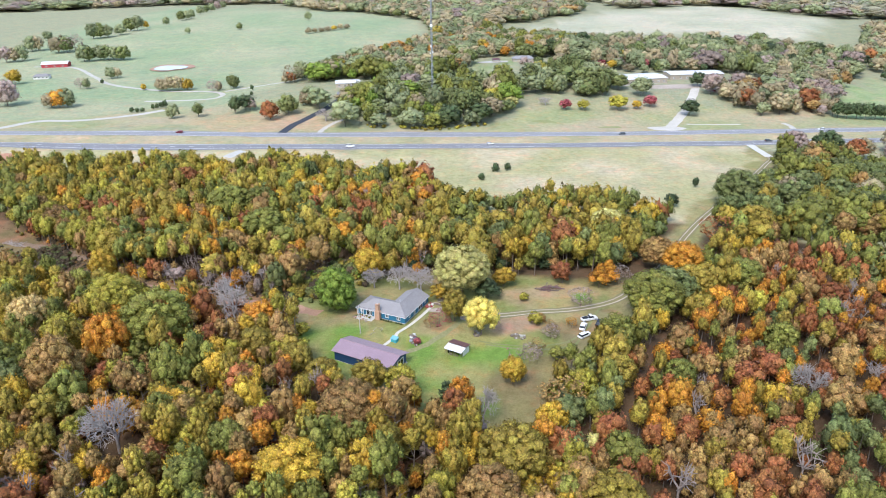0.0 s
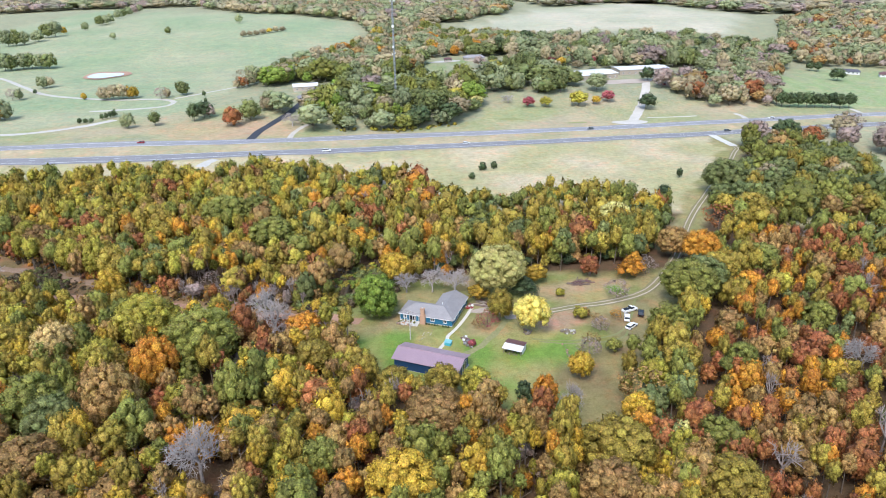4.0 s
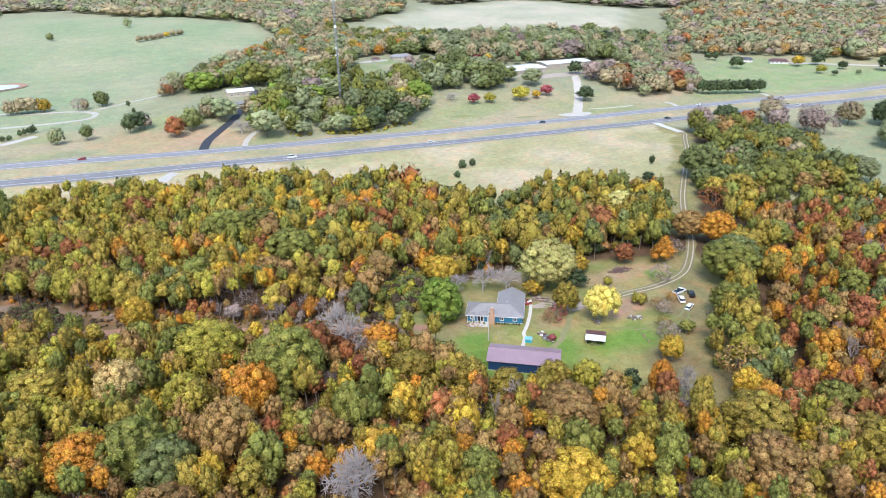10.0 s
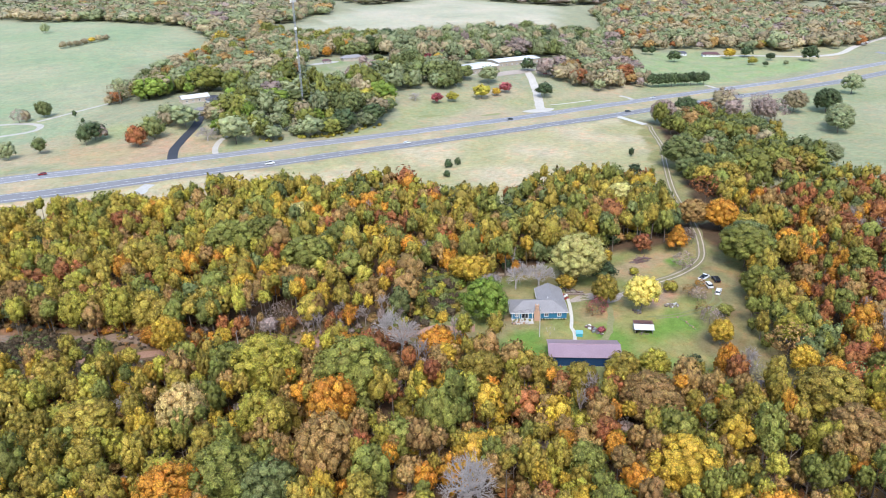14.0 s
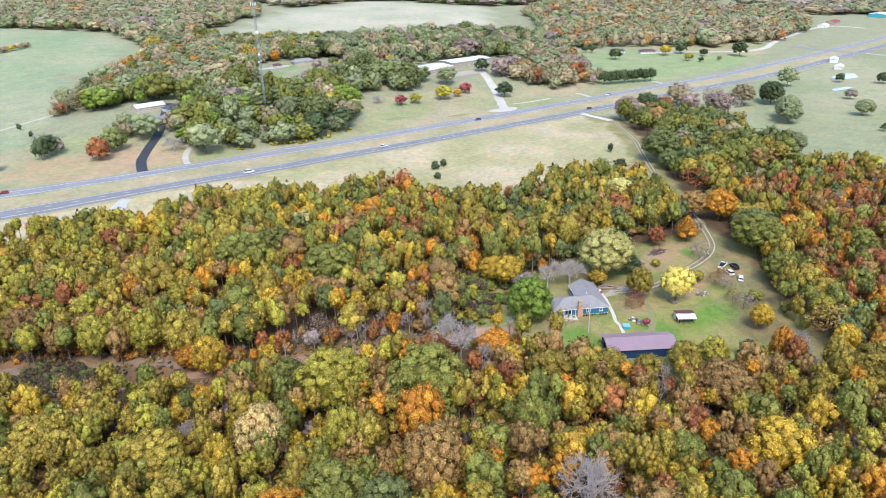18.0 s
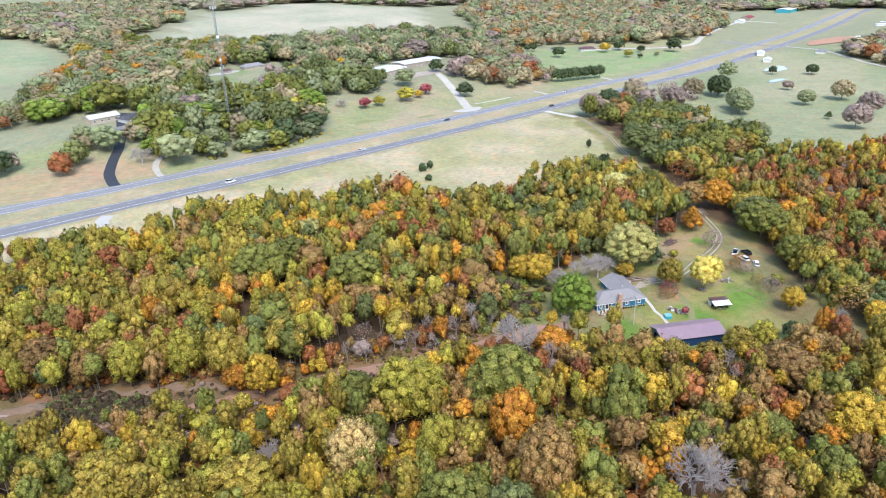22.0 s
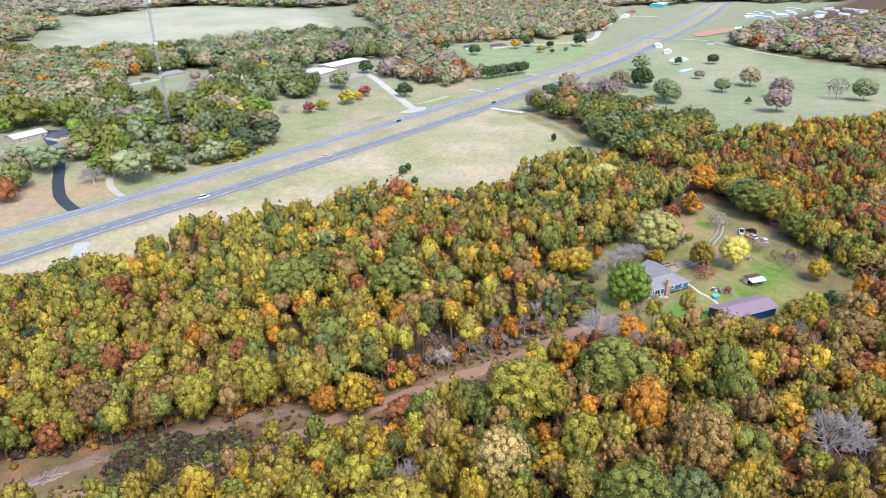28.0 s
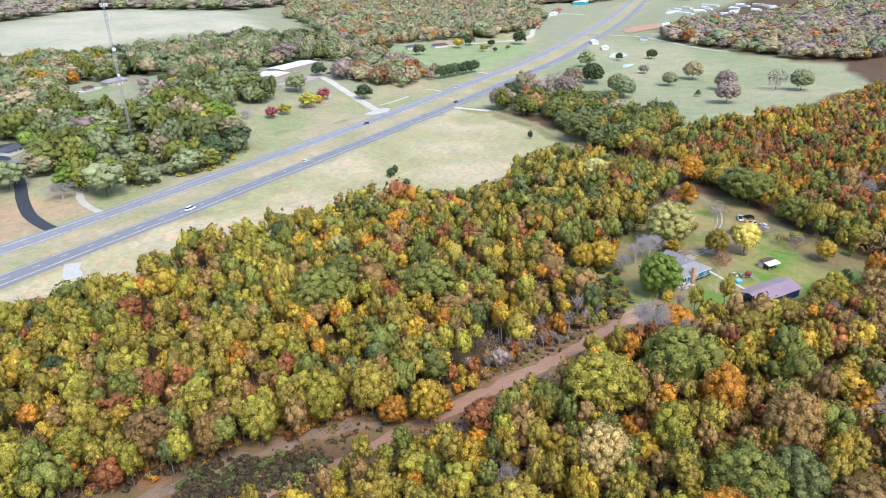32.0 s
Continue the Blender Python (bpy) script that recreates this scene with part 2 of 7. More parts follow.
def axis(a, b, step, far0, far1):
    mid = list(np.arange(a, b + 0.1, step))
    out, s, v = [], step, b
    while v < far1:
        s *= 1.12
        v += s
        out.append(min(v, far1))
    back, s, v = [], step, a
    while v > far0:
        s *= 1.12
        v -= s
        back.append(max(v, far0))
    return np.array(back[::-1] + mid + out)


GX, GY = axis(-300, 340, 3.0, -4500, 4800), axis(120, 500, 3.0, -1500, 4800)
GZ = heights(*np.meshgrid(GX, GY))


def ground(x, y):
    """The height of the ground sheet."""
    i = int(np.clip(np.searchsorted(GX, x) - 1, 0, len(GX) - 2))
    j = int(np.clip(np.searchsorted(GY, y) - 1, 0, len(GY) - 2))
    u, v = (x - GX[i]) / (GX[i + 1] - GX[i]), (y - GY[j]) / (GY[j + 1] - GY[j])
    return float((GZ[j, i] * (1 - u) + GZ[j, i + 1] * u) * (1 - v) + (GZ[j + 1, i] * (1 - u) + GZ[j + 1, i + 1] * u) * v)


def wave(x, y, size, seed=0):
    """Smooth uneven field of about -1 to 1 with features of that size."""
    r = np.random.RandomState(seed)
    out = 0
    for _ in range(7):
        a, k, p = r.uniform(0, 6.28), r.uniform(0.6, 1.6) * 6.28 / size / 2, r.uniform(0, 6.28)
        out = out + np.sin((x * math.cos(a) + y * math.sin(a)) * k + p + 1.3 * np.sin((y * math.cos(a) - x * math.sin(a)) * k * 0.7 + p * 2))
    return out / 3.2


def side(x, y, outline):
    """Metres inside (+) or outside (-) an outline."""
    x, y = np.asarray(x, float), np.asarray(y, float)
    best, inside = np.full(x.shape, 1e9), np.zeros(x.shape, bool)
    for (ax, ay), (bx, by) in zip(outline, outline[1:] + outline[:1]):
        dx, dy = bx - ax, by - ay
        t = np.clip(((x - ax) * dx + (y - ay) * dy) / (dx * dx + dy * dy), 0, 1)
        best = np.minimum(best, np.hypot(x - ax - t * dx, y - ay - t * dy))
        if ay != by:
            inside ^= ((ay > y) != (by > y)) & (x < (bx - ax) * (y - ay) / (by - ay) + ax)
    return np.where(inside, best, -best)


# Outlines of the woods and the open ground.
WEST_WOOD = [(-520, 404), (-330, 400), (-250, 386), (-190, 394), (-137, 394), (-100, 390), (-68, 379), (-42, 368), (-16, 352), (-4, 326), (22, 310), (54, 320), (80, 312), (96, 298),
             (88, 282), (75, 258), (60, 238), (18, 238), (-6, 238), (-35, 238), (-50, 228), (-64, 224), (-85, 234), (-105, 243), (-126, 247), (-144, 258), (-160, 270),
             (-180, 285), (-200, 299), (-260, 345), (-400, 400)]
SOUTH_WOOD = [(-500, 396), (-304, 330), (-217, 275), (-183, 254), (-167, 248), (-146, 235), (-129, 226), (-113, 219), (-94, 216), (-76, 209), (-61, 204), (-52, 192),
              (-46, 176), (-40, 163), (-26, 155), (-8, 156), (0, 150), (4, 140), (12, 136), (22, 143), (30, 120), (30, 30), (-120, 40), (-230, 120), (-330, 200), (-430, 300)]
EAST_WOOD = [(22, 143), (25, 160), (30, 171), (43, 185), (56, 196), (68, 207), (79, 226), (92, 244), (104, 262), (114, 276), (142, 268), (182, 264), (205, 250), (245, 228), (268, 206), (310, 194), (376, 180),
             (420, 162), (560, 160), (560, 60), (120, 40), (30, 30)]
LANE_WOOD = [(109, 282), (131, 312), (152, 342), (164, 356), (186, 393), (196, 420), (208, 421), (206, 398), (216, 374), (232, 357), (226, 336), (206, 314), (192, 308), (206, 290), (186, 274), (145, 274), (120, 274)]
SEEN = [(-240, 335), (-226, 300), (-216, 242), (-192, 184), (-150, 134), (-128, 120), (-79, 100), (-26, 86), (84, 96), (110, 130), (150, 148), (360, 160), (900, 170), (900, 500), (-520, 500), (-420, 400)]
LAWN = [(-52, 196), (-40, 204), (-14, 196), (4, 190), (22, 190), (30, 178), (22, 148), (6, 140), (-2, 152), (-24, 162), (-44, 182)]
YARD = [(-66, 214), (-54, 232), (-30, 240), (20, 240), (52, 236), (70, 232), (66, 214), (48, 190), (34, 172), (26, 140), (6, 134), (-4, 148), (-30, 156), (-46, 176), (-54, 194)]
FIELD = [(-520, 428), (-150, 426), (-10, 432), (186, 444), (188, 410), (152, 360), (132, 316), (104, 296), (82, 308), (54, 316), (22, 306), (-6, 324), (-18, 350), (-44, 364), (-70, 375), (-100, 386), (-140, 390), (-250, 382), (-520, 400)]
MEADOW = [(200, 440), (260, 448), (430, 472), (620, 502), (760, 500), (645, 424), (590, 340), (566, 290), (536, 219), (430, 176), (376, 204), (315, 214), (272, 206), (245, 228), (205, 252), (182, 266), (146, 276), (182, 340), (198, 400)]
CUT = [(-500, 402), (-300, 352), (-200, 306), (-180, 293), (-160, 277), (-144, 264), (-126, 253), (-105, 245), (-85, 236), (-60, 228), (-46, 214), (-60, 204), (-75, 209),
       (-92, 217), (-111, 219), (-127, 226), (-144, 236), (-165, 249), (-181, 255), (-215, 275), (-300, 333), (-500, 396)]
HILL = [(-520, 820), (-613, 1201), (-592, 1600), (-252, 1300), (-125, 1172), (-62, 1082), (-37, 975), (-91, 882), (-130, 820), (-150, 660), (-170, 560), (-330, 500), (-700, 520), (-900, 700)]
NORTH_FIELD = [(69, 1013), (115, 914), (169, 914), (303, 990), (408, 890), (500, 1010), (563, 1136), (525, 1408), (478, 1441), (300, 1360), (207, 1262)]
VERGE = [(-700, 482), (-320, 476), (-100, 470), (40, 470), (150, 482), (230, 492), (330, 508), (450, 540), (620, 590), (620, 670), (470, 690), (400, 660), (340, 560), (200, 545), (140, 566), (60, 570), (40, 510),
         (10, 486), (-60, 476), (-130, 560), (-400, 520)]

# Verge, hill, field and meadow colours carry added blue for distance haze.
COVER = [  # outline, soft edge, colours
    (VERGE, 5.0, (0.38, 0.335, 0.235), (0.28, 0.31, 0.17)),
    (HILL, 12.0, (0.245, 0.32, 0.2), (0.33, 0.35, 0.24)),
    (NORTH_FIELD, 12.0, (0.36, 0.38, 0.29), (0.46, 0.44, 0.36)),
    ([(-175, 468), (-95, 470), (-92, 486), (-104, 512), (-125, 528), (-160, 520), (-190, 500)], 8.0, (0.42, 0.31, 0.22), (0.36, 0.32, 0.19)),
    (MEADOW, 6.0, (0.26, 0.3, 0.18), (0.34, 0.34, 0.23)),
    (FIELD, 4.0, (0.47, 0.41, 0.29), (0.36, 0.35, 0.2)),
    (CUT, 3.0, (0.25, 0.155, 0.095), (0.17, 0.135, 0.07)),
    ([(-183, 291), (-175, 282), (-160, 262), (-140, 244), (-144, 238), (-166, 250), (-194, 266), (-200, 278), (-192, 286)], 3.0, (0.12, 0.085, 0.055), (0.15, 0.10, 0.065)),
    ([(-200, 290), (-214, 294), (-232, 300), (-226, 286), (-206, 272), (-196, 278)], 3.0, (0.19, 0.17, 0.08), (0.24, 0.19, 0.1)),
    ([(194, 440), (193, 410), (186, 398), (160, 357), (130, 316), (108, 284), (86, 248), (74, 252), (94, 288), (116, 322), (138, 350), (160, 385), (178, 412), (182, 440)], 3.0, (0.24, 0.24, 0.11), (0.30, 0.27, 0.15)),
    (YARD, 4.0, (0.2, 0.225, 0.08), (0.3, 0.25, 0.135)),
    (LAWN, 6.0, (0.15, 0.25, 0.055), (0.29, 0.27, 0.115)),
    ([(10, 206), (24, 207), (28, 198), (20, 193), (8, 196)], 3.0, (0.38, 0.26, 0.19), (0.30, 0.24, 0.13)),
    ([(16, 226), (30, 232), (44, 230), (52, 224), (40, 214), (24, 213)], 4.0, (0.36, 0.27, 0.17), (0.30, 0.26, 0.12)),
    ([(40, 224), (46, 222), (46, 216), (40, 216)], 2.0, (0.13, 0.26, 0.05), (0.16, 0.26, 0.06)),
    ([(30, 204), (46, 212), (58, 208), (46, 186), (38, 178), (32, 186)], 4.0, (0.22, 0.18, 0.10), (0.26, 0.24, 0.12)),
    ([(12, 174), (30, 182), (40, 184), (34, 164), (26, 144), (8, 146), (8, 160)], 4.0, (0.2, 0.165, 0.09), (0.24, 0.21, 0.1)),
    ([(282, 522), (345, 516), (394, 523), (543, 549), (563, 571), (525, 583), (481, 646), (427, 712), (359, 654), (309, 575)], 5.0, (0.24, 0.33, 0.16), (0.3, 0.33, 0.2)),
    ([(2, 670), (30, 664), (52, 672), (52, 686), (4, 686)], 5.0, (0.18, 0.28, 0.10), (0.2, 0.28, 0.1)),
]


def build_ground():
    xs, ys = np.meshgrid(GX, GY)
    zs = GZ + 0.12 * wave(xs, ys, 14, 5) * (np.abs(ys - 300) < 300)
    col = np.zeros(xs.shape + (3,)) + np.array((0.115, 0.078, 0.05))
    far = (np.clip((ys - 404) / 20, 0, 1) * np.clip((np.abs(xs) < 700) + (ys - 440) / 40, 0, 1))[..., None]
    # Base tone of the far land, blue raised to stand for haze.
    col = col * (1 - far) + far * np.array((0.28, 0.295, 0.2))
    for n, (outline, soft, a, b) in enumerate(COVER):
        d = side(xs, ys, outline) + soft * 0.8 * wave(xs, ys, soft * 4, n + 11)
        w = np.clip(d / soft + 0.5, 0, 1)[..., None]
        k = np.clip(0.5 + 0.7 * wave(xs, ys, 12 if n > 5 else 45 if n > 4 or n in (0, 3) else 90, n + 31), 0, 1)[..., None]
        col = col * (1 - w) + w * (np.array(a) * (1 - k) + np.array(b) * k)
    ry = curve_y(ROAD, np.clip(xs, -2400, 2100))
    w = np.clip((24 - np.abs(ys - ry)) / 4, 0, 1)[..., None]
    k = np.clip(0.5 + 0.6 * wave(xs, ys, 30, 77), 0, 1)[..., None]
    col = col * (1 - w) + w * (np.array((0.42, 0.36, 0.25)) * (1 - k) + k * np.array((0.33, 0.32, 0.2)))
    nx, ny = len(GX), len(GY)
    idx = np.arange(nx * ny).reshape(ny, nx)
    quads = np.stack([idx[:-1, :-1], idx[:-1, 1:], idx[1:, 1:], idx[1:, :-1]], -1).reshape(-1, 4)
    m = bpy.data.materials.new("ground")
    m.use_nodes = True
    nt = m.node_tree
    b = nt.nodes["Principled BSDF"]
    cov = nt.nodes.new("ShaderNodeAttribute")
    cov.attribute_name = "cover"
    c = mix(nt, noise_fac(nt, 0.07, 5.0), cov.outputs["Color"], (1.25, 1.2, 1.1), "MULTIPLY")
    c = mix(nt, noise_fac(nt, 0.35, 5.0, 0.7, 0.4, 0.75), c, (0.68, 0.72, 0.62), "MULTIPLY")
    c = mix(nt, noise_fac(nt, 2.2, 4.0, 0.7, 0.4, 0.7), c, (0.75, 0.72, 0.68), "MULTIPLY")
    c = mix(nt, noise_fac(nt, 0.16, 6.0, 0.7, 0.5, 0.72), c, (1.35, 0.97, 0.95), "MULTIPLY")
    nt.links.new(c, b.inputs["Base Color"])
    b.inputs["Roughness"].default_value = 0.95
    b.inputs["Specular IOR Level"].default_value = 0.1
    bp = add(nt, "Bump", Strength=0.6, Height=noise_fac(nt, 1.6, 5.0))
    bp.inputs["Distance"].default_value = 0.25
    nt.links.new(bp.outputs[0], b.inputs["Normal"])
    me = mesh_of("ground", np.stack([xs, ys, zs], -1).reshape(-1, 3), quads, [m], smooth=True)
    me.attributes.new("cover", "FLOAT_COLOR", "POINT").data.foreach_set("color", np.concatenate([col, np.ones(xs.shape + (1,))], -1).astype(np.float32).ravel())
    global GZ_TOP
    GZ_TOP = zs
    return tagged(new("ground", me), "rolling ground of lawn, dry grass fields, pasture and leaf litter", "ground", kind="structure")


build_ground()
GZ = GZ_TOP


def ribbon(name, line, width, material, label, category, lift=0.1, step=4.0, shift=0.0, parent=None, ragged=0.0, seed=3):
    """A strip that lies on the ground along a line, width metres wide, shifted to its left."""
    pts = [Vector((x, y)) for x, y in line]
    fine = []
    n = len(pts)
    for i in range(n - 1):
        p0, p1, p2, p3 = pts[max(i - 1, 0)], pts[i], pts[i + 1], pts[min(i + 2, n - 1)]
        k = max(1, int((p2 - p1).length / step))
        for j in range(k):
            t = j / k
            fine.append(0.5 * (2 * p1 + (p2 - p0) * t + (2 * p0 - 5 * p1 + 4 * p2 - p3) * t * t + (3 * p1 - p0 - 3 * p2 + p3) * t ** 3))
    fine.append(pts[-1])
    rng = random.Random(seed)
    vs, fs = [], []
    for i, p in enumerate(fine):
        d = (fine[min(i + 1, len(fine) - 1)] - fine[max(i - 1, 0)]).normalized()
        nrm = Vector((-d.y, d.x))
        for s in (-0.5, -0.17, 0.17, 0.5):
            q = p + nrm * (shift + s * (width + rng.uniform(-ragged, ragged)))
            vs.append((q.x, q.y, ground(q.x, q.y) + lift - (0.06 if abs(s) > 0.4 and lift > 0.07 else 0)))
        if i:
            a = 4 * (i - 1)
            fs += [(a + j, a + j + 4, a + j + 5, a + j + 1) for j in range(3)]
    ob = new(name, mesh_of(name, vs, fs, [material], smooth=True))
    ob.parent = parent
    return tagged(ob, label, category, kind="structure") if parent is None else tagged(ob, label)


# ---- the divided highway ----
def build_highway():
    xs = np.concatenate([np.arange(-1500, -420, 30), np.arange(-420, 420, 7), np.arange(420, 2200, 18)])
    mid = [(float(x), float(curve_y(ROAD, x))) for x in xs]
    for name, s, sign in (("road_north", 13.8, 1), ("road_south", -13.8, -1)):
        road = ribbon(name, mid, 11.7, asphalt, "grey two-lane carriageway of the divided highway with white lines", "road", 0.16, 6.0, s + sign * 0.9)
        for w, o, tag in ((0.3, 3.85, "edge_line"), (0.3, -3.85, "edge_line")):
            ribbon(tag, mid, w, white_line, "", "", 0.19, 6.0, s + o, road)
        vs, fs = [], []
        run = np.cumsum([0] + [math.dist(a, b) for a, b in zip(mid, mid[1:])])
        mx, my = np.array([p[0] for p in mid]), np.array([p[1] for p in mid])
        for d in np.arange(900, 2300, 12.2):
            ends = []
            for e in (d, d + 3.3):
                x, y = np.interp(e, run, mx), np.interp(e, run, my)
                x2, y2 = np.interp(e + 1, run, mx), np.interp(e + 1, run, my)
                t = Vector((x2 - x, y2 - y)).normalized()
                for o in (s - 0.13, s + 0.13):
                    px, py = x - t.y * o, y + t.x * o
                    ends.append((px, py, ground(px, py) + 0.2))
            a = len(vs)
            vs += ends
            fs.append((a, a + 2, a + 3, a + 1))
        ob = new("lane_dashes", mesh_of("lane_dashes", vs, fs, [white_line]))
        ob.parent = road


build_highway()

# ---- trees ----
ICO_V = np.array([(0, 0, -1), (0.7236, -0.5257, -0.4472), (-0.2764, -0.8506, -0.4472), (-0.8944, 0, -0.4472), (-0.2764, 0.8506, -0.4472), (0.7236, 0.5257, -0.4472),
                  (0.2764, -0.8506, 0.4472), (-0.7236, -0.5257, 0.4472), (-0.7236, 0.5257, 0.4472), (0.2764, 0.8506, 0.4472), (0.8944, 0, 0.4472), (0, 0, 1)])


def ico_faces():
    f = []
    for i in range(5):
        j = (i + 1) % 5
        f += [(0, 1 + j, 1 + i), (11, 6 + i, 6 + j), (1 + i, 1 + j, 6 + j), (1 + i, 6 + j, 6 + i)]
    return np.array(f)


ICO_V = np.array([(0, 0, -1)] + [(0.894 * math.cos(a), 0.894 * math.sin(a), -0.447) for a in np.arange(5) * 1.2566]
                 + [(0.894 * math.cos(a), 0.894 * math.sin(a), 0.447) for a in np.arange(5) * 1.2566 - 0.6283] + [(0, 0, 1)])
ICO_F = ico_faces()


def unit(v):
    """Scaled to 1 wide and 1 high, its foot at z 0."""
    v = v.copy()
    v[:, :2] /= (np.percentile(np.hypot(v[:, 0], v[:, 1]), 97)) * 2
    v[:, 2] = (v[:, 2] - v[:, 2].min()) / (v[:, 2].max() - v[:, 2].min())
    return v


def unit_rows(v):
    return v / (np.linalg.norm(v, axis=1)[:, None] + 1e-9)


def crown(seed, lobes, clumps, size, cone=False, core=True, ragged=0.25):
    """A crown 1 wide and 1 high, its foot at z 0: an inner mass, rounded boughs, and leaf clumps over each bough. Vertices, triangles, normals."""
    r = np.random.RandomState(seed)
    i = np.arange(lobes)
    a = i * 2.39996 + r.uniform(-0.35, 0.35, lobes)
    if cone:
        z = 0.04 + 0.9 * (i + 0.5) / lobes
        rs = 0.06 + 0.17 * (1 - z)
        ring = (1 - z) * 0.3
        out = np.stack([np.cos(a), np.sin(a), np.full(lobes, 0.35)], 1)
        cs = np.stack([ring * np.cos(a), ring * np.sin(a), z], 1)
    else:
        rs = 0.6 / lobes ** 0.4 * r.uniform(0.62, 1.3, lobes)
        u = 1 - (i + 0.4) / lobes * 1.68
        w = np.sqrt(np.maximum(0, 1 - u * u))
        out = np.stack([w * np.cos(a), w * np.sin(a), u], 1)
        cs = out * (0.5 - rs * 0.75)[:, None] * r.uniform(0.98 - ragged, 0.98 + ragged, (lobes, 1)) * (r.uniform(0.88, 1.12), r.uniform(0.88, 1.12), 1.0)
        cs[:, 2] += 0.5
    out = unit_rows(out)
    vs, fs, ns, base = [], [], [], 0
    if core:
        v = ICO_V * r.uniform(0.85, 1.1, (12, 1)) * ((0.15, 0.15, 0.4) if cone else (0.33, 0.33, 0.35)) + (0, 0, 0.46)
        vs, fs, ns, base = [v], [ICO_F], [ICO_V], 12
        for c, rad, o in zip(cs, rs, out):
            vs.append(ICO_V * r.uniform(0.68, 1.02, (12, 1)) * rad * (1, 1, 0.92) + c)
            ns.append(unit_rows(ICO_V + 0.3 * o))
            fs.append(ICO_F + base)
            base += 12
    k = r.randint(lobes, size=clumps * 4)
    d = unit_rows(r.normal(size=(len(k), 3)))
    p = cs[k] + d * rs[k, None] * r.uniform(0.86, 1.3, (len(k), 1))
    ok = (d * out[k]).sum(1) > -0.35
    for c, rad in zip(cs, rs):
        ok &= ((p - c) ** 2).sum(1) > (rad * 0.8) ** 2
    k, d, p = k[ok][:clumps], d[ok][:clumps], p[ok][:clumps]
    nor = unit_rows(d + r.normal(size=d.shape) * 0.5 + (0, 0, 0.15))
    t = unit_rows(np.cross(nor, r.normal(size=nor.shape)))
    b = np.cross(nor, t)
    s = size * r.uniform(0.6, 1.45, (len(p), 1))
    vs.append(np.stack([p + t * s, p - t * s * 0.5 + b * s * 0.85, p - t * s * 0.5 - b * s * 0.85], 1).reshape(-1, 3))
    ns.append(np.repeat(unit_rows(d + 0.3 * out[k] + r.normal(size=d.shape) * 0.42), 3, axis=0))
    fs.append(base + 3 * np.arange(len(p))[:, None] + np.array((0, 1, 2)))
    return unit(np.concatenate(vs)), np.concatenate(fs), np.concatenate(ns)


def stem(seed, limbs=4, n=5, top=0.75, flare=0.022, limb_out=0.3, foot=0.0):
    """A tapered trunk of unit height with limbs. Vertices, triangles."""
    r = np.random.RandomState(seed)
    vs, fs, base = [], [], 0

    def tube(a, b, r0, r1):
        nonlocal base
        a, b = np.array(a), np.array(b)
        d = (b - a) / (np.linalg.norm(b - a) + 1e-9)
        u = np.cross(d, (0.3, 0.9, 0.1))
        u /= np.linalg.norm(u)
        w = np.cross(d, u)
        ang = np.arange(n) * 6.2832 / n
        ring = np.cos(ang)[:, None] * u + np.sin(ang)[:, None] * w
        vs.append(np.concatenate([a + ring * r0, b + ring * r1]))
        for i in range(n):
            j = (i + 1) % n
            fs.append((base + i, base + j, base + n + j))
            fs.append((base + i, base + n + j, base + n + i))
        base += 2 * n

    lean = r.uniform(-0.03, 0.03, 2)
    m = (lean[0], lean[1], top * 0.5)
    tube((0, 0, -0.03 + foot), m, flare, flare * 0.7)
    tube(m, (lean[0] * 2, lean[1] * 2, top), flare * 0.7, flare * 0.25)
    for i in range(limbs):
        z = top * r.uniform(0.4, 0.85)
        a = i * 2.4 + r.uniform(-0.5, 0.5)
        o = limb_out * r.uniform(0.6, 1)
        tube((lean[0], lean[1], z), (o * math.cos(a), o * math.sin(a), z + 0.18), flare * 0.42, flare * 0.12)
    v = np.concatenate(vs)
    return v, np.array(fs), np.zeros(v.shape)


def bare(seed, depth=5, n=3, up=0.5):
    """A leafless tree of unit height: trunk, limbs, branches and twigs."""
    r = np.random.RandomState(seed)
    vs, fs, base = [], [], [0]

    def grow(a, d, length, rad, level):
        b = a + d * length
        u = np.cross(d, r.normal(size=3))
        u /= np.linalg.norm(u)
        w = np.cross(d, u)
        ang = np.arange(n) * 6.2832 / n
        ring = np.cos(ang)[:, None] * u + np.sin(ang)[:, None] * w
        vs.append(np.concatenate([a + ring * rad, b + ring * rad * 0.62]))
        k = base[0]
        for i in range(n):
            j = (i + 1) % n
            fs.extend(((k + i, k + j, k + n + j), (k + i, k + n + j, k + n + i)))
        base[0] += 2 * n
        if level == 0:
            return
        for i in range(4):
            e = d * 0.75 + (np.array((math.cos(i * 1.57 + 0.4), math.sin(i * 1.57 + 0.4), 0.1)) * 0.6 if level == depth else 0) + (0.35 if level == depth else 1.0) * r.normal(size=3) * 0.5 + np.array((0, 0, 0.16 * up))
            e /= np.linalg.norm(e)
            grow(a + d * length * r.uniform(0.6, 1.0), e, length * r.uniform(0.62, 0.85), rad * 0.6, level - 1)

    grow(np.zeros(3), np.array((0, 0, 1.0)), 0.3, 0.032, depth)
    v = unit(np.concatenate(vs))
    return v, np.array(fs), np.zeros(v.shape)


# Crown shapes: near ones rich, far ones plain.
NEAR_CROWNS = [crown(10 + i, 22 + i % 9, 480, 0.038) for i in range(16)]
MID_CROWNS = [crown(30 + i, 12 + i % 5, 260, 0.052) for i in range(12)]
LOW_CROWNS = [crown(60 + i, 6, 60, 0.1) for i in range(6)]
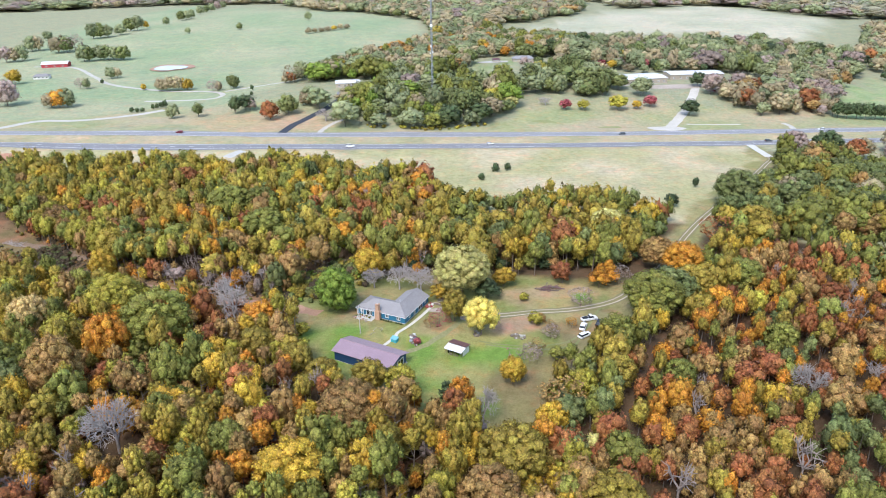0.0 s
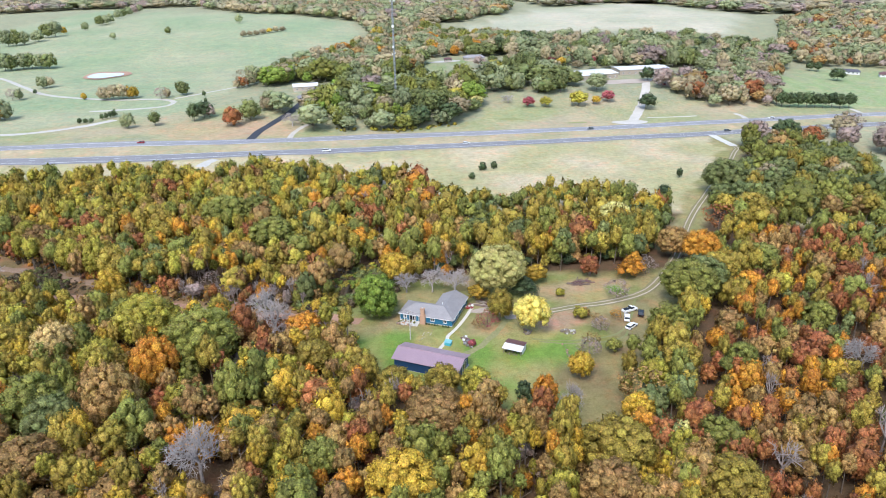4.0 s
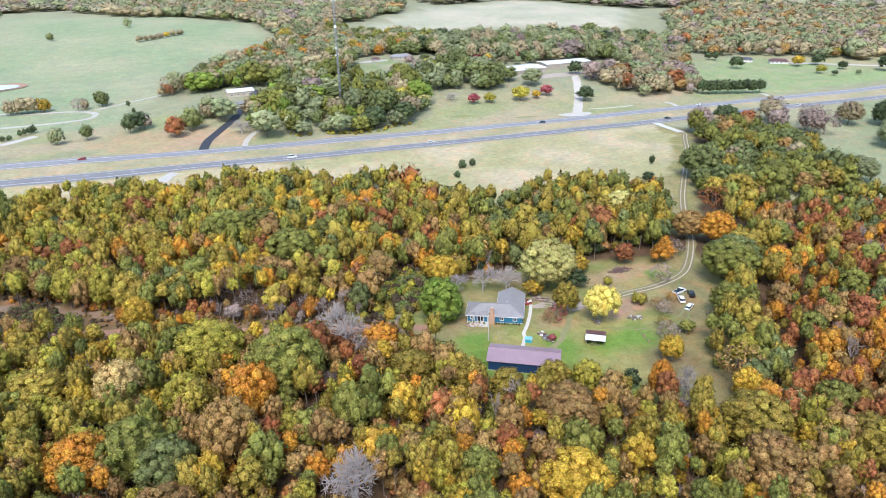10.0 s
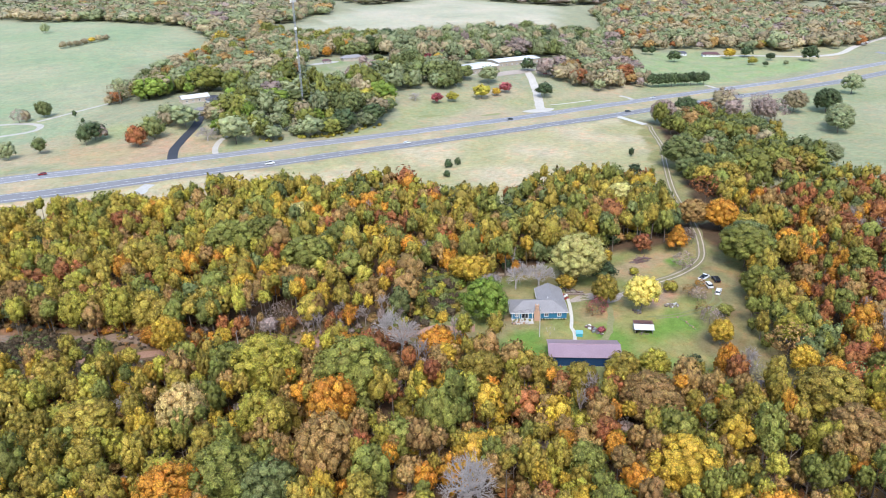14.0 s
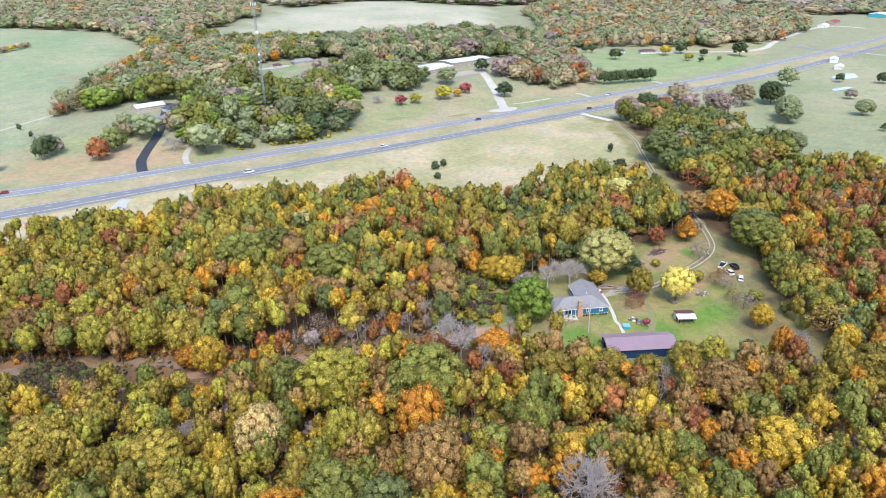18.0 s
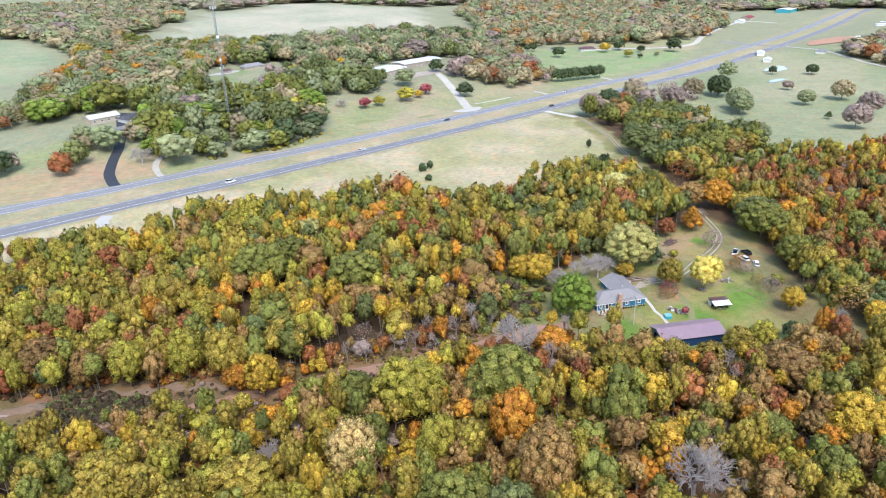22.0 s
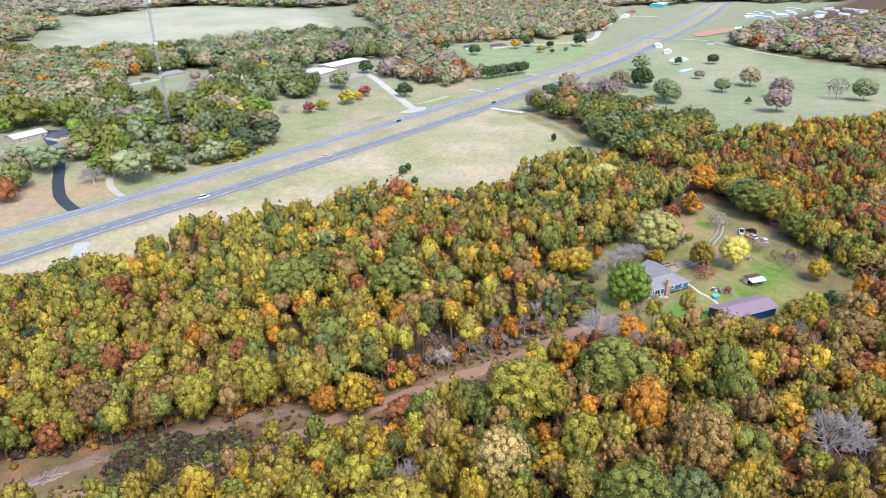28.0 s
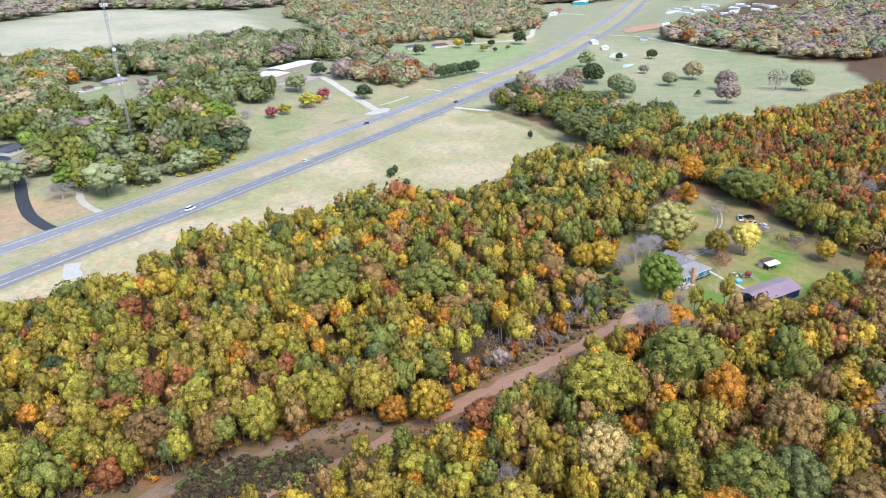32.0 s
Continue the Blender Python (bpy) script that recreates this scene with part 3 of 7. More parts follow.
FAR_CROWNS = [crown(50 + i, 6 + i % 3, 84, 0.088) for i in range(8)]
FINE_CROWNS = [crown(70 + i, 42 + 5 * i, 2300, 0.023, ragged=0.12) for i in range(6)]
BROAD_CROWNS = [crown(75 + i, 90 + 9 * i, 4200, 0.0165, ragged=0.1) for i in range(4)]
THIN_CROWNS = [crown(80 + i, 20, 620, 0.034, core=False) for i in range(3)]
CONE_CROWNS = [crown(90 + i, 18, 900, 0.034, cone=True) for i in range(2)]
STEMS = [stem(i) for i in range(5)]
PLAIN_STEMS = [stem(20 + i, 0, 4) for i in range(3)]
BARE_TREES = [bare(3, 5), bare(4, 5), bare(8, 5)]
TWIG_TREES = [bare(11, 3), bare(12, 3)]
TREE_MESHES = {}


def tree_mesh(key, arrays, material):
    if key not in TREE_MESHES:
        TREE_MESHES[key] = mesh_of("_".join(str(k) for k in key), arrays[0], arrays[1], [material], smooth=True, normals=arrays[2])
    return TREE_MESHES[key]


WORDS = {"olive": "olive-green", "green": "green", "fresh": "fresh green", "oak": "deep green", "dark": "dark green", "gold": "golden", "orange": "bright orange", "rust": "rusty red-brown", "brown": "brown",
         "yellow": "bright yellow", "lime": "yellow-green", "pale": "pale yellow-green", "cream": "pale cream", "red": "dark red", "sage": "haze-dulled grey-green", "mauve": "dull purple-brown", "moss": "haze-dulled green", "hazel": "haze-paled tan and olive", "umber": "dark brown"}


def tree(x, y, kind, width, height, shape="fine", label="", foot=0.22, group="", turn=None, name="tree", lift=0.0):
    """A single tree: trunk and crown. foot: where on its height the crown begins."""
    r = random.Random(int(x * 131 + y * 17))
    turn = r.uniform(0, 360) if turn is None else turn
    z = ground(x, y) + lift
    if kind == "bare":
        top = thing(name, pose(x, y, z - 0.1, 0, 0, turn), label or "leafless grey tree with a pale trunk and fine twigs", "tree", group)
        k = r.randrange(len(BARE_TREES))
        ob = new("crown", tree_mesh(("bare_crown", k), BARE_TREES[k], pale_bark))
        ob.parent, ob.scale = top, (width, width, height)
        return top
    top = thing(name, pose(x, y, z - 0.1, 0, 0, turn), label or WORDS[kind] + " deciduous tree in autumn leaf among other trees", "tree", group)
    if shape == "fine" and width > 13.5:
        shape = "broad"
    pool, tag = {"broad": (BROAD_CROWNS, "b"), "fine": (FINE_CROWNS, "f"), "near": (NEAR_CROWNS, "n"), "thin": (THIN_CROWNS, "t"), "cone": (CONE_CROWNS, "c"), "mid": (MID_CROWNS, "m")}[shape]
    k = r.randrange(len(pool))
    ob = new("crown", tree_mesh(("crown", tag, k, kind), pool[k], MATS[kind]))
    foot = 0.05 if kind == "fresh" and y > 200 else foot
    deep = height * (1 - foot) if shape == "cone" else min(height * (1 - foot), width * 1.45)
    ob.parent, ob.location, ob.scale = top, (0, 0, height - deep), (width, width, deep)
    k = r.randrange(len(STEMS))
    st = new("trunk", tree_mesh(("trunk", k), STEMS[k], bark))
    st.parent, st.scale = top, (height * 0.8, height * 0.8, height * 0.95)
    return top


TREE_SPOTS = []  # places taken by single trees: x, y, radius


def wood(name, label, outline, spacing, palette, lod, seed, height=(9, 14), fill=1.08, tallness=(1.0, 1.4), clear=(), single=None, edge=0.0, category="trees"):
    """Trees spread over an outline. Most are joined; those inside the rectangle single stand alone as things."""
    r = np.random.RandomState(seed)
    ox, oy = [p[0] for p in outline], [p[1] for p in outline]
    nx, ny = int((max(ox) - min(ox)) / spacing) + 1, int((max(oy) - min(oy)) / (spacing * 0.87)) + 1
    gx, gy = np.meshgrid(np.arange(nx), np.arange(ny))
    x = (min(ox) + (gx + 0.5 * (gy % 2) + r.uniform(-0.36, 0.36, gx.shape)) * spacing).ravel()
    y = (min(oy) + (gy + r.uniform(-0.36, 0.36, gx.shape)) * spacing * 0.87).ravel()
    ok = side(x, y, outline) + (7 * wave(x, y, 45, seed + 9) if spacing > 9.5 else 0) > edge + r.uniform(-1, 1.5, x.shape)
    for c in clear:
        ok &= side(x, y, c) < 1.0
    x, y = x[ok], y[ok]
    for sx, sy, sr in TREE_SPOTS:
        k = np.hypot(x - sx, y - sy) > sr
        x, y = x[k], y[k]
    vs, fs, ns, ms, ts, base, alone = [], [], [], [], [], 0, 0
    mood = wave(x, y, 38, seed + 3) + 0.5 * wave(x, y, 15, seed + 4)
    for i in range(len(x)):
        kinds, weights = palette(x[i], y[i])
        w = np.array(weights, float)
        u = np.clip(0.5 + 0.2 * mood[i] + r.uniform(-0.4, 0.4), 0, 0.999)
        kind = kinds[int(np.searchsorted(np.cumsum(w) / w.sum(), u))]
        hgt = r.uniform(*height) * (1.15 if kind in ("olive", "green") else 1.0)
        wid = spacing * fill * r.uniform(0.75, 1.3)
        q = r.rand()
        if q < 0.22:
            wid, hgt = wid * 0.7, hgt * 0.72
        elif q > 0.86:
            wid, hgt = wid * r.uniform(1.4, 1.9), hgt * 1.15
        px, py = float(x[i]), float(y[i])
        d = min(math.hypot(px, py), math.hypot(px + 125, py - 30), math.hypot(px + 261, py - 160))
        unseen = lod == "auto" and float(side(px, py, SEEN)) < -12
        if unseen and d > 150:
            wid *= 1.5
            if r.rand() < 0.6:
                continue
        z, turn = ground(px, py), r.uniform(0, 6.28)
        foot = r.uniform(0.06, 0.2)
        if name == "west_wood" and py < 305 and px < -95 and float(side(px, py, outline)) < 13:
            foot, hgt = r.uniform(0.16, 0.32), r.uniform(13, 17)
        if single and alone < 30 and single[0] < px < single[2] and single[1] < py < single[3]:
            tree(px, py, kind, wid, hgt, "near", foot=foot, group="trees of the south wood")
            alone += 1
            continue
        if kind == "bare":
            (v, f, n), slot = TWIG_TREES[r.randint(2)], len(KINDS) + 1
            add_parts = [(v * (wid, wid, hgt), f, n, slot)]
        else:
            if lod == "auto":
                pool = (LOW_CROWNS if d < 150 else FAR_CROWNS) if unseen else NEAR_CROWNS if d < (60 if name == "east_wood" else 145) else MID_CROWNS if d < 280 else FAR_CROWNS
            else:
                pool = {"near": NEAR_CROWNS, "low": LOW_CROWNS, "mid": MID_CROWNS, "far": FAR_CROWNS}[lod]
            v, f, n = pool[r.randint(len(pool))]
            deep = min(hgt * (1 - foot), wid * r.uniform(*tallness) * (1.3 if hgt > 15 else 1.0))
            add_parts = [(v * (wid, wid, deep) + (0, 0, hgt - deep), f, n * (deep, deep, wid), KINDS.index(kind))]
            if pool is not FAR_CROWNS:
                v, f, n = (STEMS if pool is NEAR_CROWNS else PLAIN_STEMS)[r.randint(3)]
                add_parts.append((v * (hgt * 0.7, hgt * 0.7, hgt * 0.9), f, n, len(KINDS)))
        c, s = math.cos(turn), math.sin(turn)
        rot = np.array(((c, s, 0), (-s, c, 0), (0, 0, 1)))
        tone = r.rand()
        for v, f, n, slot in add_parts:
            vs.append(v @ rot + (px, py, z))
            ns.append(n @ rot)
            fs.append(f + base)
            ms.append(np.full(len(f), slot))
            ts.append(np.full(len(v), tone))
            base += len(v)
    if not vs:
        return None
    me = mesh_of(name, np.concatenate(vs), np.concatenate(fs), [MATS[k] for k in KINDS] + [bark, grey_twigs], np.concatenate(ms), np.concatenate(ts), True, unit_rows(np.concatenate(ns)))
    return tagged(new(name, me), label, category, kind="stuff")


def mixed(**weights):
    kinds, w = list(weights), list(weights.values())
    return lambda x, y: (kinds, w)


def west_palette(x, y):
    if x > -10:
        return ["rust", "brown", "gold", "olive", "green", "oak", "olive"], [8, 12, 9, 24, 26, 12, 13]
    if x > -100 and y < 330:
        return ["oak", "green", "olive", "lime", "brown", "gold", "orange", "rust", "brown", "bare"], [9, 18, 16, 6, 12, 11, 9, 6, 7, 7]
    return ["rust", "orange", "gold", "brown", "olive", "lime", "olive", "green", "oak"], [4, 8, 10, 6, 18, 24, 12, 18, 8]


def south_palette(x, y):
    if x < -140:
        return ["orange", "gold", "brown", "olive", "lime", "olive", "green"], [6, 14, 12, 24, 14, 12, 20]
    return ["green", "lime", "olive", "brown", "gold", "brown", "orange", "rust", "bare"], [14, 8, 16, 14, 13, 12, 12, 10, 3]


def east_palette(x, y):
    edge = min(side(x, y, EAST_WOOD), 40)
    if x < 210 and edge < 14 and y > 150:
        return ["oak", "green", "olive", "gold", "brown"], [14, 34, 34, 6, 12]
    if y > 195 and x > 200:
        return ["green", "lime", "olive", "gold", "rust", "orange"], [12, 24, 24, 12, 14, 14]
    return ["oak", "green", "olive", "brown", "rust", "orange", "rust", "brown", "bare"], [8, 15, 14, 12, 18, 13, 8, 9, 3]


# ---- landmark trees, each in its place ----
def spot(x, y, kind, width, height, shape="fine", label="", foot=0.2, **more):
    TREE_SPOTS.append((x, y, width * 0.36 + 0.8))
    return tree(x, y, kind, width, height, shape, label, foot, **more)


# the most striking trees
spot(6.8, 194.2, "yellow", 11.9, 13.5, "fine", "bright yellow tree standing alone in the yard")
spot(0.8, 222.6, "pale", 20.4, 19, "fine", "large pale yellow-green tree behind the house")
spot(-42.4, 212.1, "fresh", 15.0, 16, "fine", "broad fresh-green tree beside the blue house")
spot(-104.5, 176.2, "orange", 13.0, 20.5, "fine", "bright orange tree standing over the wood")
spot(-85.1, 138.0, "bare", 15.5, 20, "fine")
spot(-139.0, 194.4, "cream", 14.0, 18.5, "fine", "pale cream-yellow tree in the wood")
spot(-94.6, 189.2, "green", 23.2, 21.5, "fine", "large rounded green oak by the power-line cut")
spot(-115.2, 204.5, "lime", 20.5, 20.5, "fine", "large yellow-green tree by the power-line cut")
spot(-125.8, 216.4, "green", 12.0, 14, "fine", "green tree at the edge of the power-line cut")
spot(0.1, 149.7, "orange", 7.4, 14, "fine", "upright orange tree at the edge of the yard")
spot(5.9, 147.3, "bare", 8.2, 13, "fine")
spot(-75.4, 203.4, "bare", 14.4, 20, "fine", "tall leafless pinkish-grey tree above the wood")
# east side of the yard and the lane
spot(63.3, 204.5, "green", 21.0, 17.3, "fine", "broad yellowing green oak beside the lane")
spot(47.2, 183.0, "green", 13.4, 13, "fine")
spot(43.2, 163.8, "olive", 12.6, 12, "fine")
spot(32.5, 157.7, "lime", 9.5, 11, "fine")
spot(26.9, 152.1, "brown", 14.1, 11.6, "thin", "grey-brown half-bare tree with open crown")
spot(23.3, 144.1, "gold", 8.9, 10, "fine")
spot(12.3, 127.8, "olive", 17.5, 15, "fine")
spot(14.1, 127.8, "lime", 11.1, 12, "fine")
spot(6.1, 115.3, "brown", 14.4, 14, "fine")
spot(31.4, 111.8, "olive", 15.3, 15, "fine", "large pale olive tree in the east wood")
spot(50.5, 227.6, "orange", 8.2, 10, "cone")
spot(76.0, 246.0, "brown", 14.0, 13.0, "fine")
spot(37.3, 231.7, "rust", 8.3, 9, "near")
spot(14.9, 166.6, "gold", 7.8, 9, "fine", "round golden tree at the lawn edge")
spot(31.9, 136.3, "pale", 4.1, 7, "near")
spot(84.8, 205.0, "orange", 11.7, 12, "fine")
spot(97.9, 205.9, "lime", 8.0, 11, "near")
spot(59.7, 161.3, "green", 9.7, 12, "fine")
spot(95.6, 181.6, "green", 10.7, 12, "fine")
spot(81.2, 151.3, "gold", 7.5, 11, "near")
spot(95.0, 159.0, "bare", 11.2, 13, "fine")
spot(37.7, 129.0, "green", 11.2, 12, "fine")
spot(126.7, 213.0, "rust", 10.9, 11, "fine")
spot(100.1, 225.7, "green", 16.4, 13.5, "fine")
spot(81.5, 221.0, "olive", 14.1, 12, "fine")
# yard
spot(-1.8, 202.9, "olive", 9.3, 12, "fine", "tall golden-olive tree beside the gravel court")
spot(-7.0, 218.6, "gold", 7.9, 6.5, "near")
spot(9.9, 218.9, "dark", 10.3, 8.5, "cone", "dark green cedar behind the yellow tree")
spot(16.1, 229.6, "gold", 9.3, 7.6, "near")
spot(-35.6, 243.8, "gold", 11.2, 11, "fine")
spot(24.7, 200.8, "lime", 5.6, 4.6, "near")
spot(-6.8, 199.5, "red", 7.7, 6.3, "thin", "dark red shrub on the lawn")
spot(-9.6, 198.4, "brown", 5.1, 4.2, "thin", "grey-brown shrub on the lawn")
spot(-22.1, 227.9, "bare", 10.6, 12, "fine")
spot(-14.1, 225.3, "bare", 11.1, 10, "fine")
spot(-31.5, 229.4, "bare", 9.5, 8, "fine")
spot(28.6, 195.6, "brown", 5.5, 4.5, "thin")
spot(23.4, 183.7, "brown", 5.9, 4.8, "thin")
spot(22.4, 217.6, "lime", 4.0, 3.3, "near")
spot(-12.2, 154.0, "orange", 4.5, 7, "near")
spot(-3.5, 157.9, "dark", 5.2, 7, "near")
spot(-38.5, 163.7, "olive", 10.3, 11, "fine")
spot(-25.2, 162.6, "olive", 10.2, 11, "fine")
spot(-16.4, 160.1, "lime", 9.2, 11, "fine")
spot(-28.7, 148.0, "brown", 15.8, 14, "fine")
spot(37.9, 231.8, "rust", 5.6, 8, "near")
spot(58.8, 231.0, "mauve", 8.7, 8, "thin")
spot(41.4, 213.0, "mauve", 9.3, 7.6, "thin", "grey leafless thicket beside the lane")
spot(36.2, 198.4, "orange", 4.4, 4, "thin")
spot(28.5, 191.1, "mauve", 6.5, 5.4, "thin", "grey leafless thicket beside the parked cars")
spot(20.8, 177.4, "mauve", 7.9, 6.5, "thin", "grey leafless thicket at the lawn edge")
spot(28.8, 179.0, "green", 5.9, 4.8, "near")
spot(26.5, 201.5, "brown", 4.0, 4, "near")
# south wood
spot(-110.6, 159.2, "brown", 14.4, 22.5, "fine", "tall thinning gold-brown tree in the wood")
spot(-132.6, 164.2, "green", 17.4, 19, "fine")
spot(-124.6, 156.0, "oak", 15.0, 17, "fine")
spot(-144.4, 165.6, "orange", 16.0, 16, "fine")
spot(-125.0, 141.3, "brown", 16.4, 14, "fine", "tan-brown oak with bare branches showing")
spot(-56.9, 135.0, "green", 10.7, 12, "fine")
spot(-80.3, 182.7, "yellow", 3.6, 10, "cone")
spot(-72.6, 176.9, "gold", 8.3, 11, "near")
spot(-60.7, 178.9, "olive", 12.9, 12, "fine")
spot(-46.9, 170.1, "olive", 10.3, 12, "fine")
spot(-61.8, 171.4, "orange", 5.0, 9, "near")
spot(-65.9, 199.2, "orange", 12.4, 10.1, "fine")
spot(-87.9, 210.4, "orange", 11.0, 9, "fine")
spot(-49.5, 147.0, "lime", 7.0, 11, "near")
spot(-96.2, 177.2, "green", 7.8, 11, "near")
spot(-38.2, 123.6, "gold", 17.3, 15, "fine", "broad gold-brown oak in the south wood")
spot(-29.1, 144.5, "brown", 16.1, 14, "fine")
spot(-88.9, 185.1, "rust", 5.9, 9, "near")
spot(-108.7, 151.4, "orange", 8.2, 9, "near")
spot(-69.4, 150.3, "olive", 8.4, 11, "near")
spot(-164.7, 230.9, "orange", 6.4, 9, "near")
spot(-151.1, 223.5, "gold", 10.7, 11, "fine")
spot(-135.9, 227.9, "rust", 12.9, 10.6, "fine")
spot(-152.5, 213.0, "bare", 7.3, 10, "fine")
spot(-162.5, 205.8, "olive", 16.3, 14, "fine")
spot(-187.2, 231.3, "olive", 15.7, 13, "fine")
spot(-121.6, 183.4, "lime", 12.0, 18, "fine")
spot(-123.5, 218.6, "green", 12.7, 12, "fine")
spot(-101.1, 165.5, "rust", 8.1, 10, "near")
spot(-184.2, 352.3, "dark", 9.3, 12, "fine")
# north edge of the cut
spot(-187.8, 301.1, "brown", 15.1, 17, "fine", "tall tan tree at the edge of the cut")
spot(-178.2, 288.7, "brown", 9.5, 15, "fine")
spot(-168.0, 280.8, "lime", 11.2, 17, "fine")
spot(-159.2, 277.1, "olive", 10.1, 17, "fine")
spot(-153.1, 270.3, "lime", 11.3, 18, "fine")
spot(-143.9, 261.3, "olive", 12.2, 18, "fine")
spot(-143.9, 253.3, "orange", 9.6, 9, "fine")
spot(-139.6, 244.6, "gold", 11.0, 15, "fine")
spot(-108.9, 280.7, "orange", 8.8, 14, "fine")
spot(-111.6, 268.3, "gold", 9.6, 13, "fine")
spot(-122.5, 248.5, "rust", 5.1, 8, "near")
spot(-200.2, 316.9, "lime", 11.2, 14, "fine")
spot(-200.0, 301.2, "rust", 8.4, 12, "near")
spot(-178.4, 325.6, "green", 10.6, 14, "fine")
spot(-109.1, 310.9, "green", 22.7, 18.6, "fine")
spot(-95.7, 314.1, "green", 19.3, 16, "fine")
spot(-84.8, 281.3, "green", 20.5, 16.8, "fine")
spot(-75.4, 333.6, "pale", 14.7, 12, "fine", "pale cream tree beside a small clearing in the wood")
spot(-94.7, 266.4, "brown", 11.5, 13, "fine")
spot(-104.1, 246.6, "mauve", 8.9, 9, "thin")
spot(-111.9, 259.0, "mauve", 7.9, 9, "thin")
spot(-163.2, 324.7, "gold", 9.2, 13, "fine")
spot(-145.4, 323.4, "olive", 11.6, 14, "fine")
spot(-151.1, 365.1, "rust", 12.6, 13, "fine")
# lane strip and meadow
spot(149.4, 320.9, "oak", 13.5, 12.9, "near")
spot(158.4, 316.3, "oak", 16.1, 14.3, "near")
spot(169.9, 331.5, "oak", 16.5, 15.0, "near")
spot(180.4, 319.0, "oak", 17.1, 14.5, "near")
spot(132.0, 317.0, "oak", 23.0, 18.8, "fine")
spot(211.4, 342.0, "oak", 19.0, 18.0, "fine")
spot(107.2, 271.2, "rust", 16.1, 13.2, "thin", "thin reddish-grey half-bare tree beside the lane")
spot(83.0, 237.5, "orange", 15.0, 14.5, "fine", "rusty orange oak beside the lane")
spot(70.6, 210.7, "oak", 19.4, 15.9, "fine")
spot(124.2, 276.9, "olive", 19.4, 15.9, "fine")
spot(54.3, 231.0, "orange", 9.0, 10, "cone")
spot(63.1, 279.2, "pale", 15.7, 12.9, "fine")
spot(102.0, 318.3, "dark", 7.8, 7, "near")
spot(221.1, 413.5, "dark", 19.0, 18.0, "fine")
spot(240.8, 415.3, "rust", 14.6, 12, "fine")
spot(200.5, 412.2, "mauve", 19.0, 18.0, "fine")
spot(271.8, 429.2, "hazel", 19.0, 18.0, "near")
spot(278.0, 394.4, "mauve", 19.0, 18.0, "fine")
spot(321.4, 406.7, "hazel", 19.0, 18.0, "fine")
spot(346.9, 399.0, "dark", 19.0, 18.0, "fine")
spot(312.8, 360.9, "moss", 19.0, 18.0, "fine")
spot(424.4, 437.0, "moss", 19.0, 18.0, "near")
spot(343.2, 395.9, "dark", 19.0, 18.0, "fine")
spot(299.8, 350.6, "moss", 19.0, 18.0, "fine")
spot(365.9, 333.1, "moss", 15.5, 12.7, "fine")
spot(411.6, 325.3, "hazel", 19.0, 18.0, "fine")
spot(366.6, 285.9, "mauve", 19.0, 18.0, "fine")
spot(330.0, 298.5, "dark", 6.3, 6, "cone", "small dark conifer in the meadow")
spot(308.0, 270.8, "mauve", 19.0, 18.0, "fine")
spot(211.9, 290.1, "moss", 17.3, 14.2, "fine")
spot(487.1, 425.2, "dark", 9.5, 9, "near")
spot(505.6, 395.6, "dark", 13.0, 10.7, "fine")
spot(418.5, 374.4, "mauve", 10.7, 8.8, "fine")
spot(384.9, 248.6, "mauve", 19.0, 18.0, "thin")
spot(388.4, 229.9, "moss", 19.0, 18.0, "fine")
spot(290.3, 409.7, "mauve", 19.0, 18.0, "thin")
spot(274.5, 427.6, "mauve", 19.0, 18.0, "thin")
spot(286.0, 391.4, "mauve", 19.0, 18.0, "thin")
spot(244.5, 414, "hazel", 13.0, 14.0, "near")
spot(258.5, 405, "mauve", 15.0, 16.0, "near")
spot(266.0, 417, "hazel", 14.0, 15.0, "near")
spot(228.0, 402, "brown", 12.0, 12.0, "near")
spot(281.0, 403, "mauve", 15.0, 15.0, "thin")
spot(210.0, 408, "hazel", 13.0, 12.0, "near")
# north of the highway
spot(82.1, 536.8, "red", 10.7, 8.8, "near")
spot(95.7, 538.1, "lime", 10.8, 8.8, "near")
spot(122.4, 538.8, "lime", 15.5, 12.7, "near")
spot(138.3, 543.0, "gold", 8.8, 7.2, "near")
spot(149.5, 548.3, "red", 12.1, 9.9, "near")
spot(39.5, 531.7, "pale", 13.0, 10.6, "near")
spot(-163.5, 529.5, "dark", 16.3, 13.4, "near")
spot(-145.4, 618.9, "hazel", 21.8, 17.9, "thin")
spot(-176.6, 398.3, "rust", 11.9, 10, "fine")
spot(546.4, 663.5, "lime", 9.1, 9.8, "mid")
spot(555.0, 659.8, "lime", 8.1, 10.8, "mid")
spot(558.9, 657.8, "lime", 7.3, 10.9, "mid")
spot(535.3, 572.5, "dark", 19.0, 18.0, "near")
spot(283.6, 524.1, "dark", 10.4, 13, "near")
spot(289.5, 522.4, "dark", 10.4, 13, "near")
spot(296.8, 522.7, "dark", 10.5, 13, "near")
spot(302.5, 520.8, "dark", 10.5, 13, "near")
spot(309.8, 521.0, "dark", 10.5, 13, "near")
spot(315.5, 519.0, "dark", 10.5, 13, "near")
spot(322.9, 519.2, "dark", 10.5, 13, "near")
spot(328.7, 517.4, "dark", 10.5, 13, "near")
spot(336.4, 517.9, "dark", 10.6, 13, "near")
# north side, near the business
spot(89.6, 599.7, "oak", 23.0, 18.9, "near")
spot(105.6, 598.1, "oak", 23.1, 18.9, "near")
spot(122.5, 599.7, "oak", 22.3, 18.3, "near")
spot(134.6, 595.5, "oak", 17.4, 14.2, "near")
spot(148.9, 577.5, "moss", 20.0, 16.4, "near")
